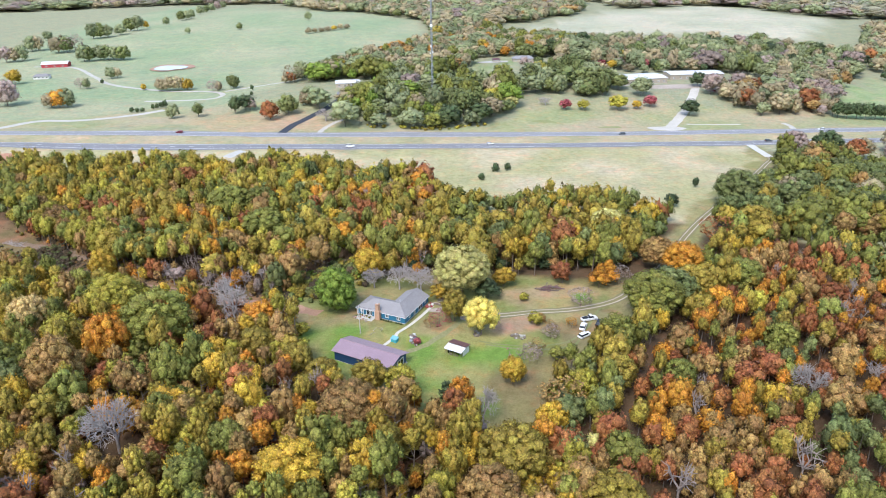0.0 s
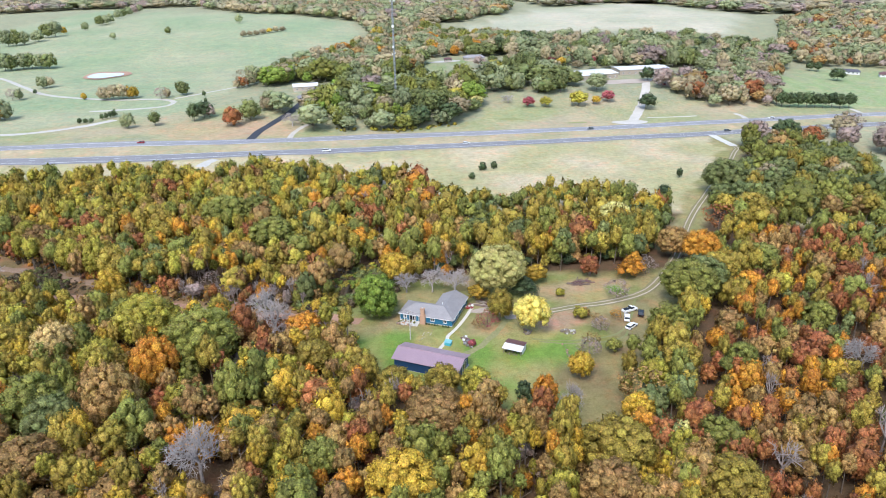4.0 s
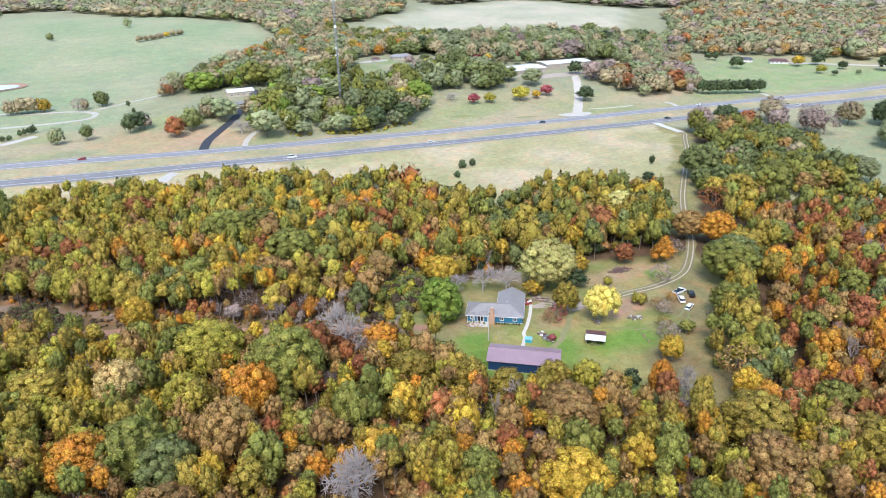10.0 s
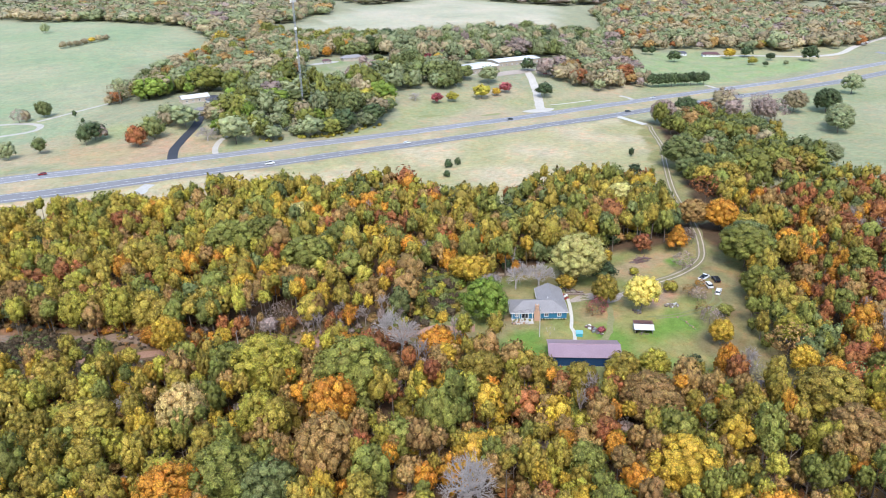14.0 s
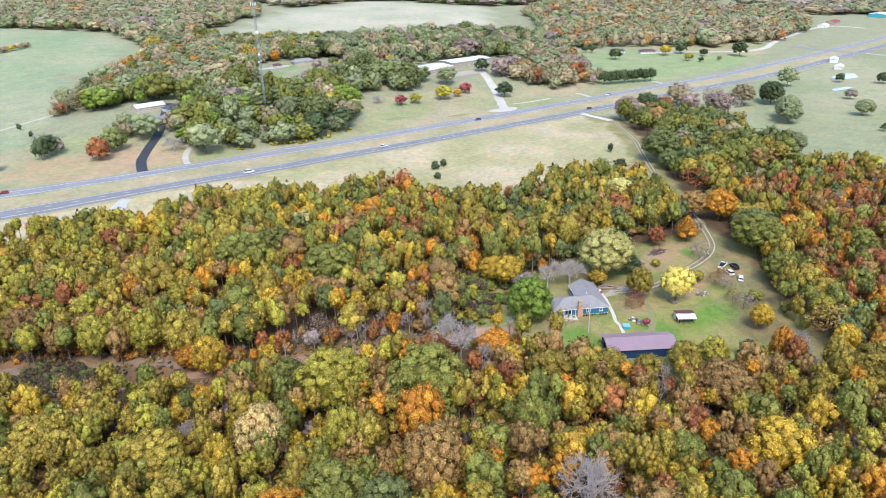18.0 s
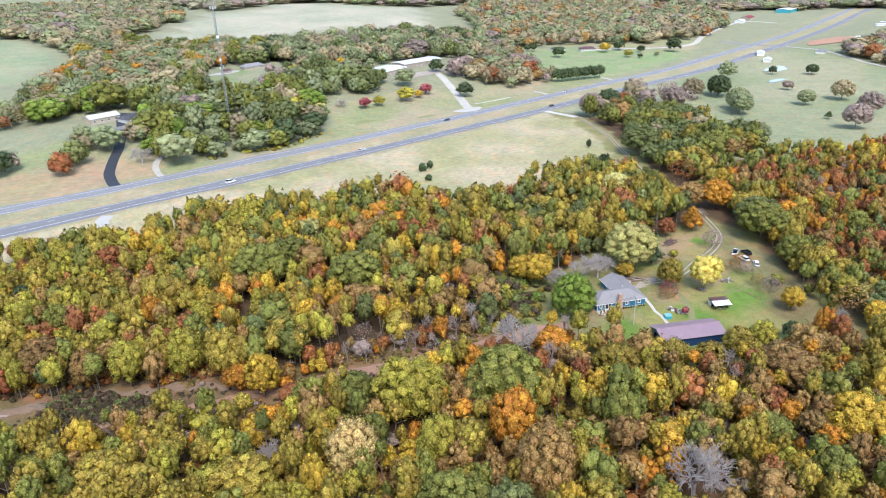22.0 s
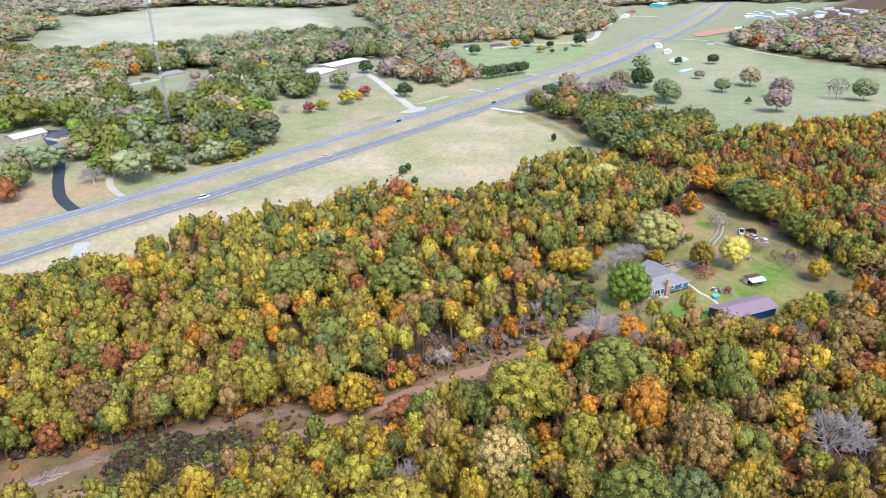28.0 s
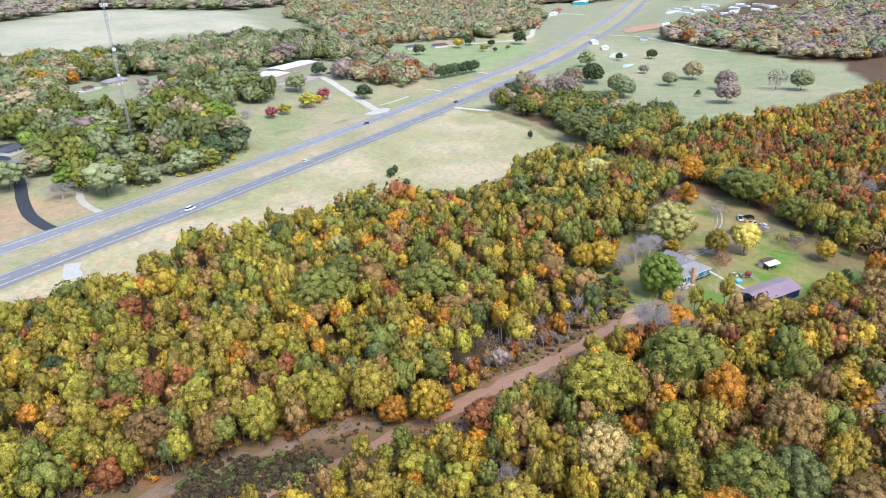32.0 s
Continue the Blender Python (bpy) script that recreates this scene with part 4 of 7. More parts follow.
spot(162.5, 725.8, "gold", 10.7, 13, "near")
spot(144.9, 678.1, "gold", 11.1, 10, "near")
spot(169.0, 700.9, "red", 6.5, 9.8, "mid")
spot(175.4, 698.6, "red", 6.7, 8.5, "mid")
spot(181.6, 694.6, "red", 7.3, 9.3, "mid")
spot(135.5, 683.0, "red", 11.2, 8, "near")
spot(205.7, 576.8, "mauve", 19.0, 18.0, "near")
spot(213.2, 561.8, "hazel", 14.7, 12.1, "near")
spot(221.7, 553.6, "hazel", 14.6, 12, "near")
spot(225.4, 543.8, "mauve", 10.6, 10, "near")
spot(228.8, 527.2, "moss", 13.1, 10.8, "near")
spot(243.2, 530.6, "hazel", 19.0, 18.0, "near")
spot(271.1, 547.5, "rust", 19.0, 18.0, "near")
spot(324.4, 727.3, "hazel", 11.6, 13.5, "mid")
spot(338.3, 722.1, "hazel", 12.9, 11.6, "mid")
spot(348.6, 724.7, "hazel", 11.4, 14.1, "mid")
spot(335.5, 695.9, "mauve", 16.5, 14.0, "mid")
spot(351.4, 687.8, "mauve", 17.0, 11.9, "mid")
spot(293.6, 719.7, "dark", 11.3, 13.0, "mid")
spot(304.6, 717.0, "dark", 10.7, 11.7, "mid")
spot(290.4, 604.5, "moss", 19.0, 18.0, "near")
spot(412.0, 782.1, "dark", 13.3, 11.8, "mid")
spot(421.7, 776.3, "dark", 11.5, 13.0, "mid")
spot(343.5, 651.5, "hazel", 14.0, 11, "near")
spot(213.2, 686.9, "dark", 9.3, 8.9, "mid")
spot(217.9, 683.5, "dark", 9.6, 10.0, "mid")
spot(221.1, 670.2, "dark", 8.4, 10.2, "mid")
spot(227.5, 664.0, "dark", 8.8, 10.3, "mid")
spot(202.1, 601.2, "dark", 15.5, 12.7, "near")
spot(173.5, 525.6, "dark", 16.0, 13.1, "near")
spot(-5.9, 494.0, "dark", 17.8, 14.6, "near")
spot(16.4, 497.1, "dark", 18.9, 15.5, "near")
spot(24.9, 575.9, "moss", 17.0, 13.9, "near")
spot(46.2, 575.5, "moss", 21.8, 17.8, "near")
spot(62.9, 579.9, "moss", 19.3, 15.8, "near")
spot(25.6, 540.4, "lime", 16.9, 13.9, "near")
spot(70.5, 627.1, "lime", 17.6, 14.4, "near")
spot(10.5, 609.0, "moss", 13.4, 11, "near")
spot(39.0, 619.0, "mauve", 16.2, 13.3, "near")
spot(67.3, 546.0, "bare", 12.6, 7, "fine")
spot(412.2, 692.4, "dark", 9.2, 9.2, "mid")
spot(418.5, 688.0, "dark", 9.4, 10.5, "mid")
spot(403.3, 633.5, "dark", 15.5, 12.7, "near")
spot(495.0, 621.9, "dark", 15.2, 12.4, "near")
spot(471.3, 622.6, "gold", 14.9, 12.2, "near")
spot(547.1, 661.2, "cream", 7.8, 8.2, "mid")
spot(554.7, 657.2, "cream", 8.6, 7.9, "mid")
spot(461.6, 581.3, "lime", 11.7, 9.6, "near")
spot(500.7, 593.8, "dark", 10.8, 8.9, "near")
spot(467.5, 569.7, "dark", 7.1, 5.8, "near")
spot(493.9, 566.9, "moss", 6.6, 5.4, "near")
# round the mast
spot(-67.2, 582.8, "fresh", 14.8, 11.9, "mid")
spot(-62.0, 574.6, "fresh", 14.5, 11.7, "mid")
spot(-78.8, 524.0, "fresh", 14.0, 11.5, "near")
spot(-80.9, 486.7, "moss", 23.5, 19.3, "near")
spot(-63.3, 498.5, "moss", 15.9, 11.2, "mid")
spot(-57.1, 485.8, "moss", 15.2, 10.8, "mid")
spot(-33.4, 481.3, "moss", 19.2, 15.7, "near")
spot(10.3, 544.5, "moss", 11.3, 9.6, "mid")
spot(12.9, 537.3, "moss", 10.9, 11.6, "mid")
spot(22.2, 530.5, "moss", 12.0, 12.4, "mid")
spot(-6.6, 488.7, "dark", 17.0, 13.9, "near")
spot(23.7, 511.1, "hazel", 18.3, 15, "near")
spot(-39.9, 572.6, "mauve", 21.2, 17.4, "near")
spot(-107.2, 531.7, "moss", 20.8, 17, "near")
spot(-96.8, 500.5, "bare", 14.5, 10, "fine")
spot(59.8, 652.5, "mauve", 9.8, 11.7, "mid")
spot(64.8, 640.6, "mauve", 11.6, 10.3, "mid")
spot(68.9, 633.7, "mauve", 12.3, 11.4, "mid")
spot(4.5, 645.6, "dark", 7.7, 8.2, "mid")
spot(9.7, 640.5, "dark", 8.3, 6.5, "mid")
spot(-33.5, 236.9, "gold", 12.0, 13, "fine")
# the far pasture
spot(-506.6, 788.5, "mauve", 16.7, 18.8, "near", foot=0.08)
spot(-499.9, 792.9, "hazel", 17.3, 17.6, "near", foot=0.08)
spot(-493.2, 797.3, "moss", 16.5, 19.1, "near", foot=0.08)
spot(-520.9, 866.1, "moss", 17.1, 19.9, "near", foot=0.08)
spot(-514.5, 869.1, "hazel", 16.9, 19.5, "near", foot=0.08)
spot(-550.4, 957.1, "moss", 13.2, 13.8, "near", foot=0.08)
spot(-479.5, 849.6, "hazel", 20.9, 22.0, "near", foot=0.08)
spot(-470.7, 852.6, "oak", 20.4, 20.3, "near", foot=0.08)
spot(-461.8, 855.6, "mauve", 24.0, 22.0, "thin", foot=0.08)
spot(-486.1, 952.4, "moss", 18.8, 21.9, "near", foot=0.08)
spot(-478.3, 956.6, "oak", 19.6, 21.3, "near", foot=0.08)
spot(-470.5, 960.8, "moss", 15.6, 17.7, "near", foot=0.08)
spot(-462.8, 982.2, "moss", 16.8, 15.9, "near", foot=0.08)
spot(-465.6, 1021.2, "oak", 20.1, 20.2, "near", foot=0.08)
spot(-457.5, 1025.1, "moss", 21.5, 22.0, "near", foot=0.08)
spot(-458.3, 1056.6, "gold", 9.9, 11.4, "mid", foot=0.08)
spot(-442.8, 1094.4, "moss", 11.9, 13.2, "near", foot=0.08)
spot(-444.7, 1159.9, "oak", 15.7, 16.4, "near", foot=0.08)
spot(-442.9, 1178.5, "moss", 15.0, 15.1, "near", foot=0.08)
spot(-441.3, 1198.3, "moss", 14.7, 15.9, "near", foot=0.08)
spot(-460.7, 1297.5, "moss", 17.0, 16.6, "near", foot=0.08)
spot(-464.3, 1338.2, "oak", 14.7, 14.8, "near", foot=0.08)
spot(-468.6, 1382.9, "moss", 17.6, 16.4, "near", foot=0.08)
spot(-473.4, 1431.0, "mauve", 16.5, 17.8, "near", foot=0.08)
spot(-478.3, 1482.1, "moss", 15.0, 15.7, "near", foot=0.08)
spot(-418.4, 788.7, "moss", 17.8, 20.1, "near", foot=0.08)
spot(-413.1, 790.4, "oak", 16.1, 18.7, "near", foot=0.08)
spot(-404.6, 798.8, "moss", 19.1, 18.4, "near", foot=0.08)
spot(-395.8, 798.6, "oak", 19.1, 17.9, "near", foot=0.08)
spot(-386.9, 798.3, "moss", 17.0, 16.6, "near", foot=0.08)
spot(-378.1, 798.0, "oak", 17.7, 17.8, "near", foot=0.08)
spot(-417.8, 654.5, "gold", 16.0, 15.1, "near", foot=0.08)
spot(-368.8, 561.2, "mauve", 21.5, 22.0, "near", foot=0.08)
spot(-326.5, 550.7, "hazel", 14.0, 13.7, "near", foot=0.08)
spot(-320.5, 551.9, "orange", 17.5, 15.9, "near", foot=0.08)
spot(-314.6, 553.1, "moss", 15.3, 16.6, "near", foot=0.08)
spot(-332.0, 649.4, "dark", 3.8, 5.0, "mid", foot=0.08)
spot(-341.3, 627.3, "mauve", 10.2, 10.6, "thin", foot=0.08)
spot(-335.4, 626.9, "moss", 9.4, 10.9, "mid", foot=0.08)
spot(-336.1, 676.7, "moss", 11.0, 12.5, "near", foot=0.08)
spot(-331.2, 679.5, "hazel", 10.4, 11.0, "mid", foot=0.08)
spot(-280.2, 618.8, "gold", 5.5, 6.3, "mid", foot=0.08)
spot(-262.4, 613.3, "hazel", 11.9, 12.1, "near", foot=0.08)
spot(-254.7, 613.7, "hazel", 14.1, 13.4, "near", foot=0.08)
spot(-247.0, 614.0, "hazel", 12.2, 13.3, "near", foot=0.08)
spot(-239.2, 614.1, "gold", 11.1, 11.9, "near", foot=0.08)
spot(-213.4, 604.2, "mauve", 11.9, 11.0, "thin", foot=0.08)
spot(-209.2, 606.7, "hazel", 8.3, 9.2, "mid", foot=0.08)
spot(-197.8, 612.6, "oak", 12.4, 12.7, "near", foot=0.08)
spot(-168.8, 520.5, "dark", 10.4, 15.1, "mid", foot=0.08)
spot(-177.3, 598.4, "dark", 3.9, 5.4, "mid", foot=0.08)
spot(-160.3, 530.2, "mauve", 10.6, 10.7, "mid", foot=0.08)
spot(-138.8, 504.9, "rust", 14.6, 14.9, "near", foot=0.08)
spot(-128.5, 518.8, "oak", 16.8, 16.5, "near", foot=0.08)
spot(-119.1, 539.0, "hazel", 12.0, 11.1, "near", foot=0.08)
spot(-117.3, 546.1, "moss", 14.5, 13.6, "near", foot=0.08)
spot(-210.7, 504.6, "moss", 11.1, 11.7, "near", foot=0.08)
spot(-193.9, 510.7, "oak", 10.0, 11.4, "mid", foot=0.08)
spot(-252.5, 530.1, "dark", 3.9, 4.7, "mid", foot=0.08)
spot(-248.4, 530.4, "dark", 3.9, 4.1, "mid", foot=0.08)
spot(-244.2, 530.7, "dark", 3.9, 4.2, "mid", foot=0.08)
spot(-240.0, 540.3, "dark", 3.3, 5.2, "mid", foot=0.08)
spot(-237.8, 542.6, "dark", 3.5, 5.4, "mid", foot=0.08)
spot(-235.6, 545.0, "dark", 3.7, 5.7, "mid", foot=0.08)
spot(-233.3, 547.3, "dark", 4.9, 6.5, "mid", foot=0.08)
spot(-223.3, 1078.7, "moss", 12.8, 14.0, "near", foot=0.08)
spot(-306.0, 1008.6, "oak", 10.0, 10.6, "mid", foot=0.08)
spot(-365.0, 969.6, "moss", 9.7, 9.2, "mid", foot=0.08)
spot(-199.1, 955.1, "hazel", 10.0, 8.5, "mid", foot=0.08)
spot(-191.8, 961.8, "hazel", 10.1, 7.5, "mid", foot=0.08)
spot(-184.4, 968.6, "hazel", 10.1, 6.8, "mid", foot=0.08)
spot(-176.8, 975.6, "hazel", 10.2, 7.2, "mid", foot=0.08)
spot(-169.2, 982.8, "gold", 10.2, 7.0, "mid", foot=0.08)
spot(-161.6, 990.2, "hazel", 10.3, 8.6, "mid", foot=0.08)
spot(-153.8, 998.0, "hazel", 10.4, 7.1, "mid", foot=0.08)
spot(-154.1, 622.2, "hazel", 7.8, 8.0, "mid", foot=0.08)
spot(-149.3, 623.5, "rust", 10.8, 10.2, "mid", foot=0.08)
spot(-171.5, 575.5, "dark", 3.1, 4.5, "mid", foot=0.08)
spot(-50.9, 193.9, "lime", 5.6, 5, "near")
spot(-13.4, 188.2, "red", 2.8, 2.5, "near")

# ---- the woods ----
# ground kept free for buildings and yards: x, y, radius
for kept in ((-48, 252, 3.5), (-40, 249, 3.5), (-33, 247, 3.5), (-25, 244, 3.5), (40, 660, 22), (62, 676, 20), (44, 634, 14), (-88, 572, 11), (-94, 595, 19), (-78, 583, 11), (-92, 558, 9), (-80, 600, 13), (62, 694, 17), (38, 690, 14), (150, 618, 16), (170, 624, 16), (198, 638, 15), (225, 640, 15), (-22, 549, 10), (203, 416, 5), (-122, 484, 6), (-115, 505, 6), (-109, 516, 6), (-106, 534, 6), (-101, 558, 6), (-50, 238, 11), (-38, 246, 7), (-47, 203, 8)):
    TREE_SPOTS.append(kept)
wood("west_wood", "dense autumn wood of olive, green, gold and orange trees", WEST_WOOD, 5.7, west_palette, "auto", 1, (9, 15), 1.14, (1.05, 1.5))
wood("south_wood", "dense autumn wood of olive, brown and orange trees", SOUTH_WOOD, 4.9, south_palette, "auto", 2, (7.5, 15.5), 1.08, (1.05, 1.5), single=(-170, 100, -10, 175))
wood("east_wood", "dense autumn wood of rust, orange and olive trees", EAST_WOOD, 4.8, east_palette, "auto", 3, (6, 13), 1.0, (1.2, 1.8), clear=([(84, 220), (70, 198), (59, 186), (48, 166), (37, 146), (38, 128), (44, 128), (43, 146), (54, 166), (65, 185), (75, 196), (90, 218)],))
TOWER_GROVE = [(-92, 492), (-72, 488), (-52, 485), (-28, 482), (2, 489), (24, 499), (40, 522), (46, 556), (50, 588), (30, 600), (8, 612), (2, 640), (-20, 645), (-60, 640), (-72, 622), (-64, 590), (-62, 560), (-74, 520)]
# Groves and woods far off lean on the kinds with haze in their colour.
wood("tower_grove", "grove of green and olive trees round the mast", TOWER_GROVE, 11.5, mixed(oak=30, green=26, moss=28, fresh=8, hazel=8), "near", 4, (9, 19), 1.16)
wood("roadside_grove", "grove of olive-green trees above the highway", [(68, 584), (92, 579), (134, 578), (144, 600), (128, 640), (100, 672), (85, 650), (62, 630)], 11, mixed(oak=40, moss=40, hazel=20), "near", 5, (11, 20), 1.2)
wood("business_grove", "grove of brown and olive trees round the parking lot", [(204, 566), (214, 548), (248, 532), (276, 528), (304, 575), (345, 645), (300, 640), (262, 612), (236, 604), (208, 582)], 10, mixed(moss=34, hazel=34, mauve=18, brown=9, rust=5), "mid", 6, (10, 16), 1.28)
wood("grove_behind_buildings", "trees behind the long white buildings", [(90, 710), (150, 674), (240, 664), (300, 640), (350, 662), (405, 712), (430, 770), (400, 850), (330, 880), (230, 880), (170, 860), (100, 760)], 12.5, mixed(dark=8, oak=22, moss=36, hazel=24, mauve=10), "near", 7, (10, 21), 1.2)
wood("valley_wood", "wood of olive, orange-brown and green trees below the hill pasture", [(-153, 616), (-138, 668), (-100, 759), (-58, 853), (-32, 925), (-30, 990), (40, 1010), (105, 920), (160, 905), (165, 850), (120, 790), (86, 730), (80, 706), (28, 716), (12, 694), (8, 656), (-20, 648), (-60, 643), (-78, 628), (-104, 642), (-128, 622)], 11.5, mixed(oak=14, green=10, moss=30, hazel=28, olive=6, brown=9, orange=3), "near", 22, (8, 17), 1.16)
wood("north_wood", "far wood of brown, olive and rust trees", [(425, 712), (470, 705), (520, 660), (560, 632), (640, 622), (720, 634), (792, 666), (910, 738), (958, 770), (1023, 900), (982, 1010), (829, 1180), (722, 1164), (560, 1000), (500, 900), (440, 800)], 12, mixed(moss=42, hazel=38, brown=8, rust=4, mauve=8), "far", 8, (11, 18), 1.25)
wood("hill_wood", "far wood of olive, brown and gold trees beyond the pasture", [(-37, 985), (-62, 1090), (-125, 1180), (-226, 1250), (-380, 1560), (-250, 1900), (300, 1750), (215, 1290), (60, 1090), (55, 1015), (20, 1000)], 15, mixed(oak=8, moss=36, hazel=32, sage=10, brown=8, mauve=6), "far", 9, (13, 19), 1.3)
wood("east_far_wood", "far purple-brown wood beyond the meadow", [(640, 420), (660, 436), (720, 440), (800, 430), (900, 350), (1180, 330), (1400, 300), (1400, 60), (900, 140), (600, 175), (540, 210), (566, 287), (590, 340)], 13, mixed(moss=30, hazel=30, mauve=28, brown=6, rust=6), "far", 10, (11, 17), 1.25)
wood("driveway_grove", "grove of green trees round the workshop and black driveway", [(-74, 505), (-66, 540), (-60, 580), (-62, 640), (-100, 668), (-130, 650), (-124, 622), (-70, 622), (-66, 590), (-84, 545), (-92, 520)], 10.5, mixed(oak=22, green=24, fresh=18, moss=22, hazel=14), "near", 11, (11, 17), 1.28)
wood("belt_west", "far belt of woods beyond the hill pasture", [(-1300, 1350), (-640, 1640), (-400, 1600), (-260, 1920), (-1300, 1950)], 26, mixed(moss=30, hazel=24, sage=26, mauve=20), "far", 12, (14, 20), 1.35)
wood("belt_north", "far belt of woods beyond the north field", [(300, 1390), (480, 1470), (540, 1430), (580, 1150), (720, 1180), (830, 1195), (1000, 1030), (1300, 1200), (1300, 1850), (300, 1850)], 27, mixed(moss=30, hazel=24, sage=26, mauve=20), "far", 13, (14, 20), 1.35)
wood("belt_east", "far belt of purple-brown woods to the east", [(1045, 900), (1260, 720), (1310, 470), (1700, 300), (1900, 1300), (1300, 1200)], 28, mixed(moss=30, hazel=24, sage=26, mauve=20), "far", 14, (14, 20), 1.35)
NEAR_BEHIND = [(30, 30), (-120, 40), (-230, 120), (-330, 200), (-430, 300), (-500, 396), (-560, 380), (-420, 180), (-300, 30), (-180, -70), (0, -110), (170, -80), (170, 45), (120, 40)]
wood("wood_beneath", "dense autumn wood of olive, gold and orange trees going on south", NEAR_BEHIND, 7.6, south_palette, "low", 15, (8, 14), 1.1)
wood("wood_behind", "wood going on to the south, out of the way", [(-560, 380), (-900, 380), (-900, -300), (560, -300), (560, 60), (170, 45), (170, -80), (0, -110), (-180, -70), (-300, 30), (-420, 180)], 34, mixed(olive=40, green=25, brown=20, orange=15), "far", 16, (10, 14))
EDGE = [(-60, 228), (-50, 234), (-36, 244), (20, 243), (58, 242), (76, 258), (88, 282), (82, 288), (70, 262), (54, 249), (18, 250), (-38, 250), (-56, 240)]
wood("wood_edge", "low dark green, brown and rust trees along the edge of the yard", EDGE, 4.6, mixed(oak=26, green=22, dark=8, olive=14, brown=16, rust=8, bare=6), "mid", 36, (4, 8), 1.15, (1.0, 1.5))
SAPLINGS = [(-62, 227), (-85, 236), (-105, 245), (-126, 249), (-146, 260), (-150, 254), (-130, 241), (-106, 236), (-88, 230), (-66, 221)]
wood("saplings_along_cut", "thin brown, rust and grey saplings along the cut", SAPLINGS, 3.2, mixed(bare=30, mauve=12, brown=20, rust=14, orange=10, gold=8, green=6), "mid", 31, (3.5, 8), 1.15, (1.3, 2.0))
wood("saplings_by_cut", "low brown and orange saplings south of the cut", [(-52, 204), (-80, 212), (-112, 220), (-116, 214), (-86, 205), (-58, 196)], 3.6, mixed(bare=20, mauve=8, brown=20, rust=14, orange=20, gold=10, olive=8), "mid", 32, (3.5, 7), 1.15, (1.2, 1.7))
for q, patch in enumerate(([(-195, 190), (-215, 240), (-160, 240), (-112, 214), (-66, 200), (-48, 172), (-36, 158), (0, 148), (20, 138), (28, 100), (-79, 100), (-150, 134)],)):
    wood("undergrowth", "low brown, rust and olive undergrowth beneath the trees", patch, 4.9, mixed(brown=26, mauve=20, rust=14, olive=20, gold=8, green=12), "far", 40 + q, (2.5, 6), 1.0, (0.8, 1.3), category="undergrowth")
wood("trees_along_lane", "belt of deep green and olive trees along the lane", LANE_WOOD, 9.0, mixed(brown=7, hazel=7, olive=18, green=34, oak=34), "near", 34, (10, 17), 1.3, (0.9, 1.25))

# ---- paint, roofing and other stuffs of the buildings ----
blue_siding = surface("blue_siding", (0.03, 0.20, 0.34), (0.025, 0.16, 0.28), 0.6, 0, 0.6, 9, 0.15)
navy_metal = surface("navy_metal", (0.015, 0.06, 0.17), (0.012, 0.045, 0.13), 0.5, 0.2, 0.5, 6, 0.1)
grey_shingle = surface("grey_shingle", (0.31, 0.295, 0.295), (0.245, 0.23, 0.23), 0.9, 0, 0.4, 5, 0.3)
mauve_metal = surface("mauve_metal", (0.44, 0.305, 0.34), (0.37, 0.255, 0.29), 0.38, 0.25, 0.25, 4, 0.1)
white_paint = surface("white_paint", (0.78, 0.77, 0.75), (0.66, 0.65, 0.63), 0.6, 0, 0.5, 5, 0.05)
white_roof = surface("white_roof", (0.82, 0.81, 0.80), (0.70, 0.69, 0.68), 0.5, 0.1, 0.2, 3, 0.1)
red_brown = surface("red_brown_metal", (0.20, 0.09, 0.085), (0.14, 0.07, 0.07), 0.6, 0.2, 0.4, 4, 0.15)
brick = surface("brick", (0.54, 0.34, 0.23), (0.44, 0.26, 0.17), 0.9, 0, 1.0, 9, 0.4)
dark_glass = surface("window_glass", (0.03, 0.035, 0.045), (0.02, 0.025, 0.03), 0.08, 0, 0.3, 2, 0)
wood_grey = surface("grey_wood", (0.30, 0.25, 0.20), (0.19, 0.155, 0.12), 0.9, 0, 0.8, 10, 0.4)
teal_paint = surface("teal_paint", (0.06, 0.42, 0.48), (0.05, 0.34, 0.40), 0.5, 0, 0.5, 6, 0.05)
steel = surface("galvanised_steel", (0.42, 0.43, 0.45), (0.33, 0.34, 0.36), 0.45, 0.7, 0.5, 5, 0.05)
rubber = surface("black_rubber", (0.02, 0.02, 0.02), (0.03, 0.03, 0.03), 0.8, 0, 1, 9, 0.1)
white_enamel = surface("white_enamel", (0.82, 0.82, 0.82), (0.78, 0.78, 0.78), 0.25, 0, 0.3, 2, 0, 0.02)
black_enamel = surface("black_enamel", (0.015, 0.017, 0.02), (0.012, 0.013, 0.016), 0.25, 0, 0.3, 2, 0, 0.02)
red_enamel = surface("red_enamel", (0.35, 0.02, 0.025), (0.28, 0.015, 0.02), 0.3, 0, 0.3, 2, 0, 0.02)
grey_enamel = surface("grey_enamel", (0.12, 0.13, 0.15), (0.1, 0.11, 0.12), 0.3, 0.3, 0.3, 2, 0, 0.02)
red_paint = surface("red_paint", (0.42, 0.04, 0.045), (0.32, 0.03, 0.035), 0.6, 0, 0.3, 3, 0.05)
tan_paint = surface("tan_paint", (0.48, 0.40, 0.32), (0.40, 0.33, 0.26), 0.7, 0, 0.3, 3, 0.05)
dark_roof = surface("dark_shingle", (0.10, 0.10, 0.12), (0.07, 0.07, 0.085), 0.9, 0, 0.3, 4, 0.2)
water = surface("pond_water", (0.42, 0.46, 0.50), (0.36, 0.40, 0.44), 0.08, 0, 0.02, 0.2, 0)
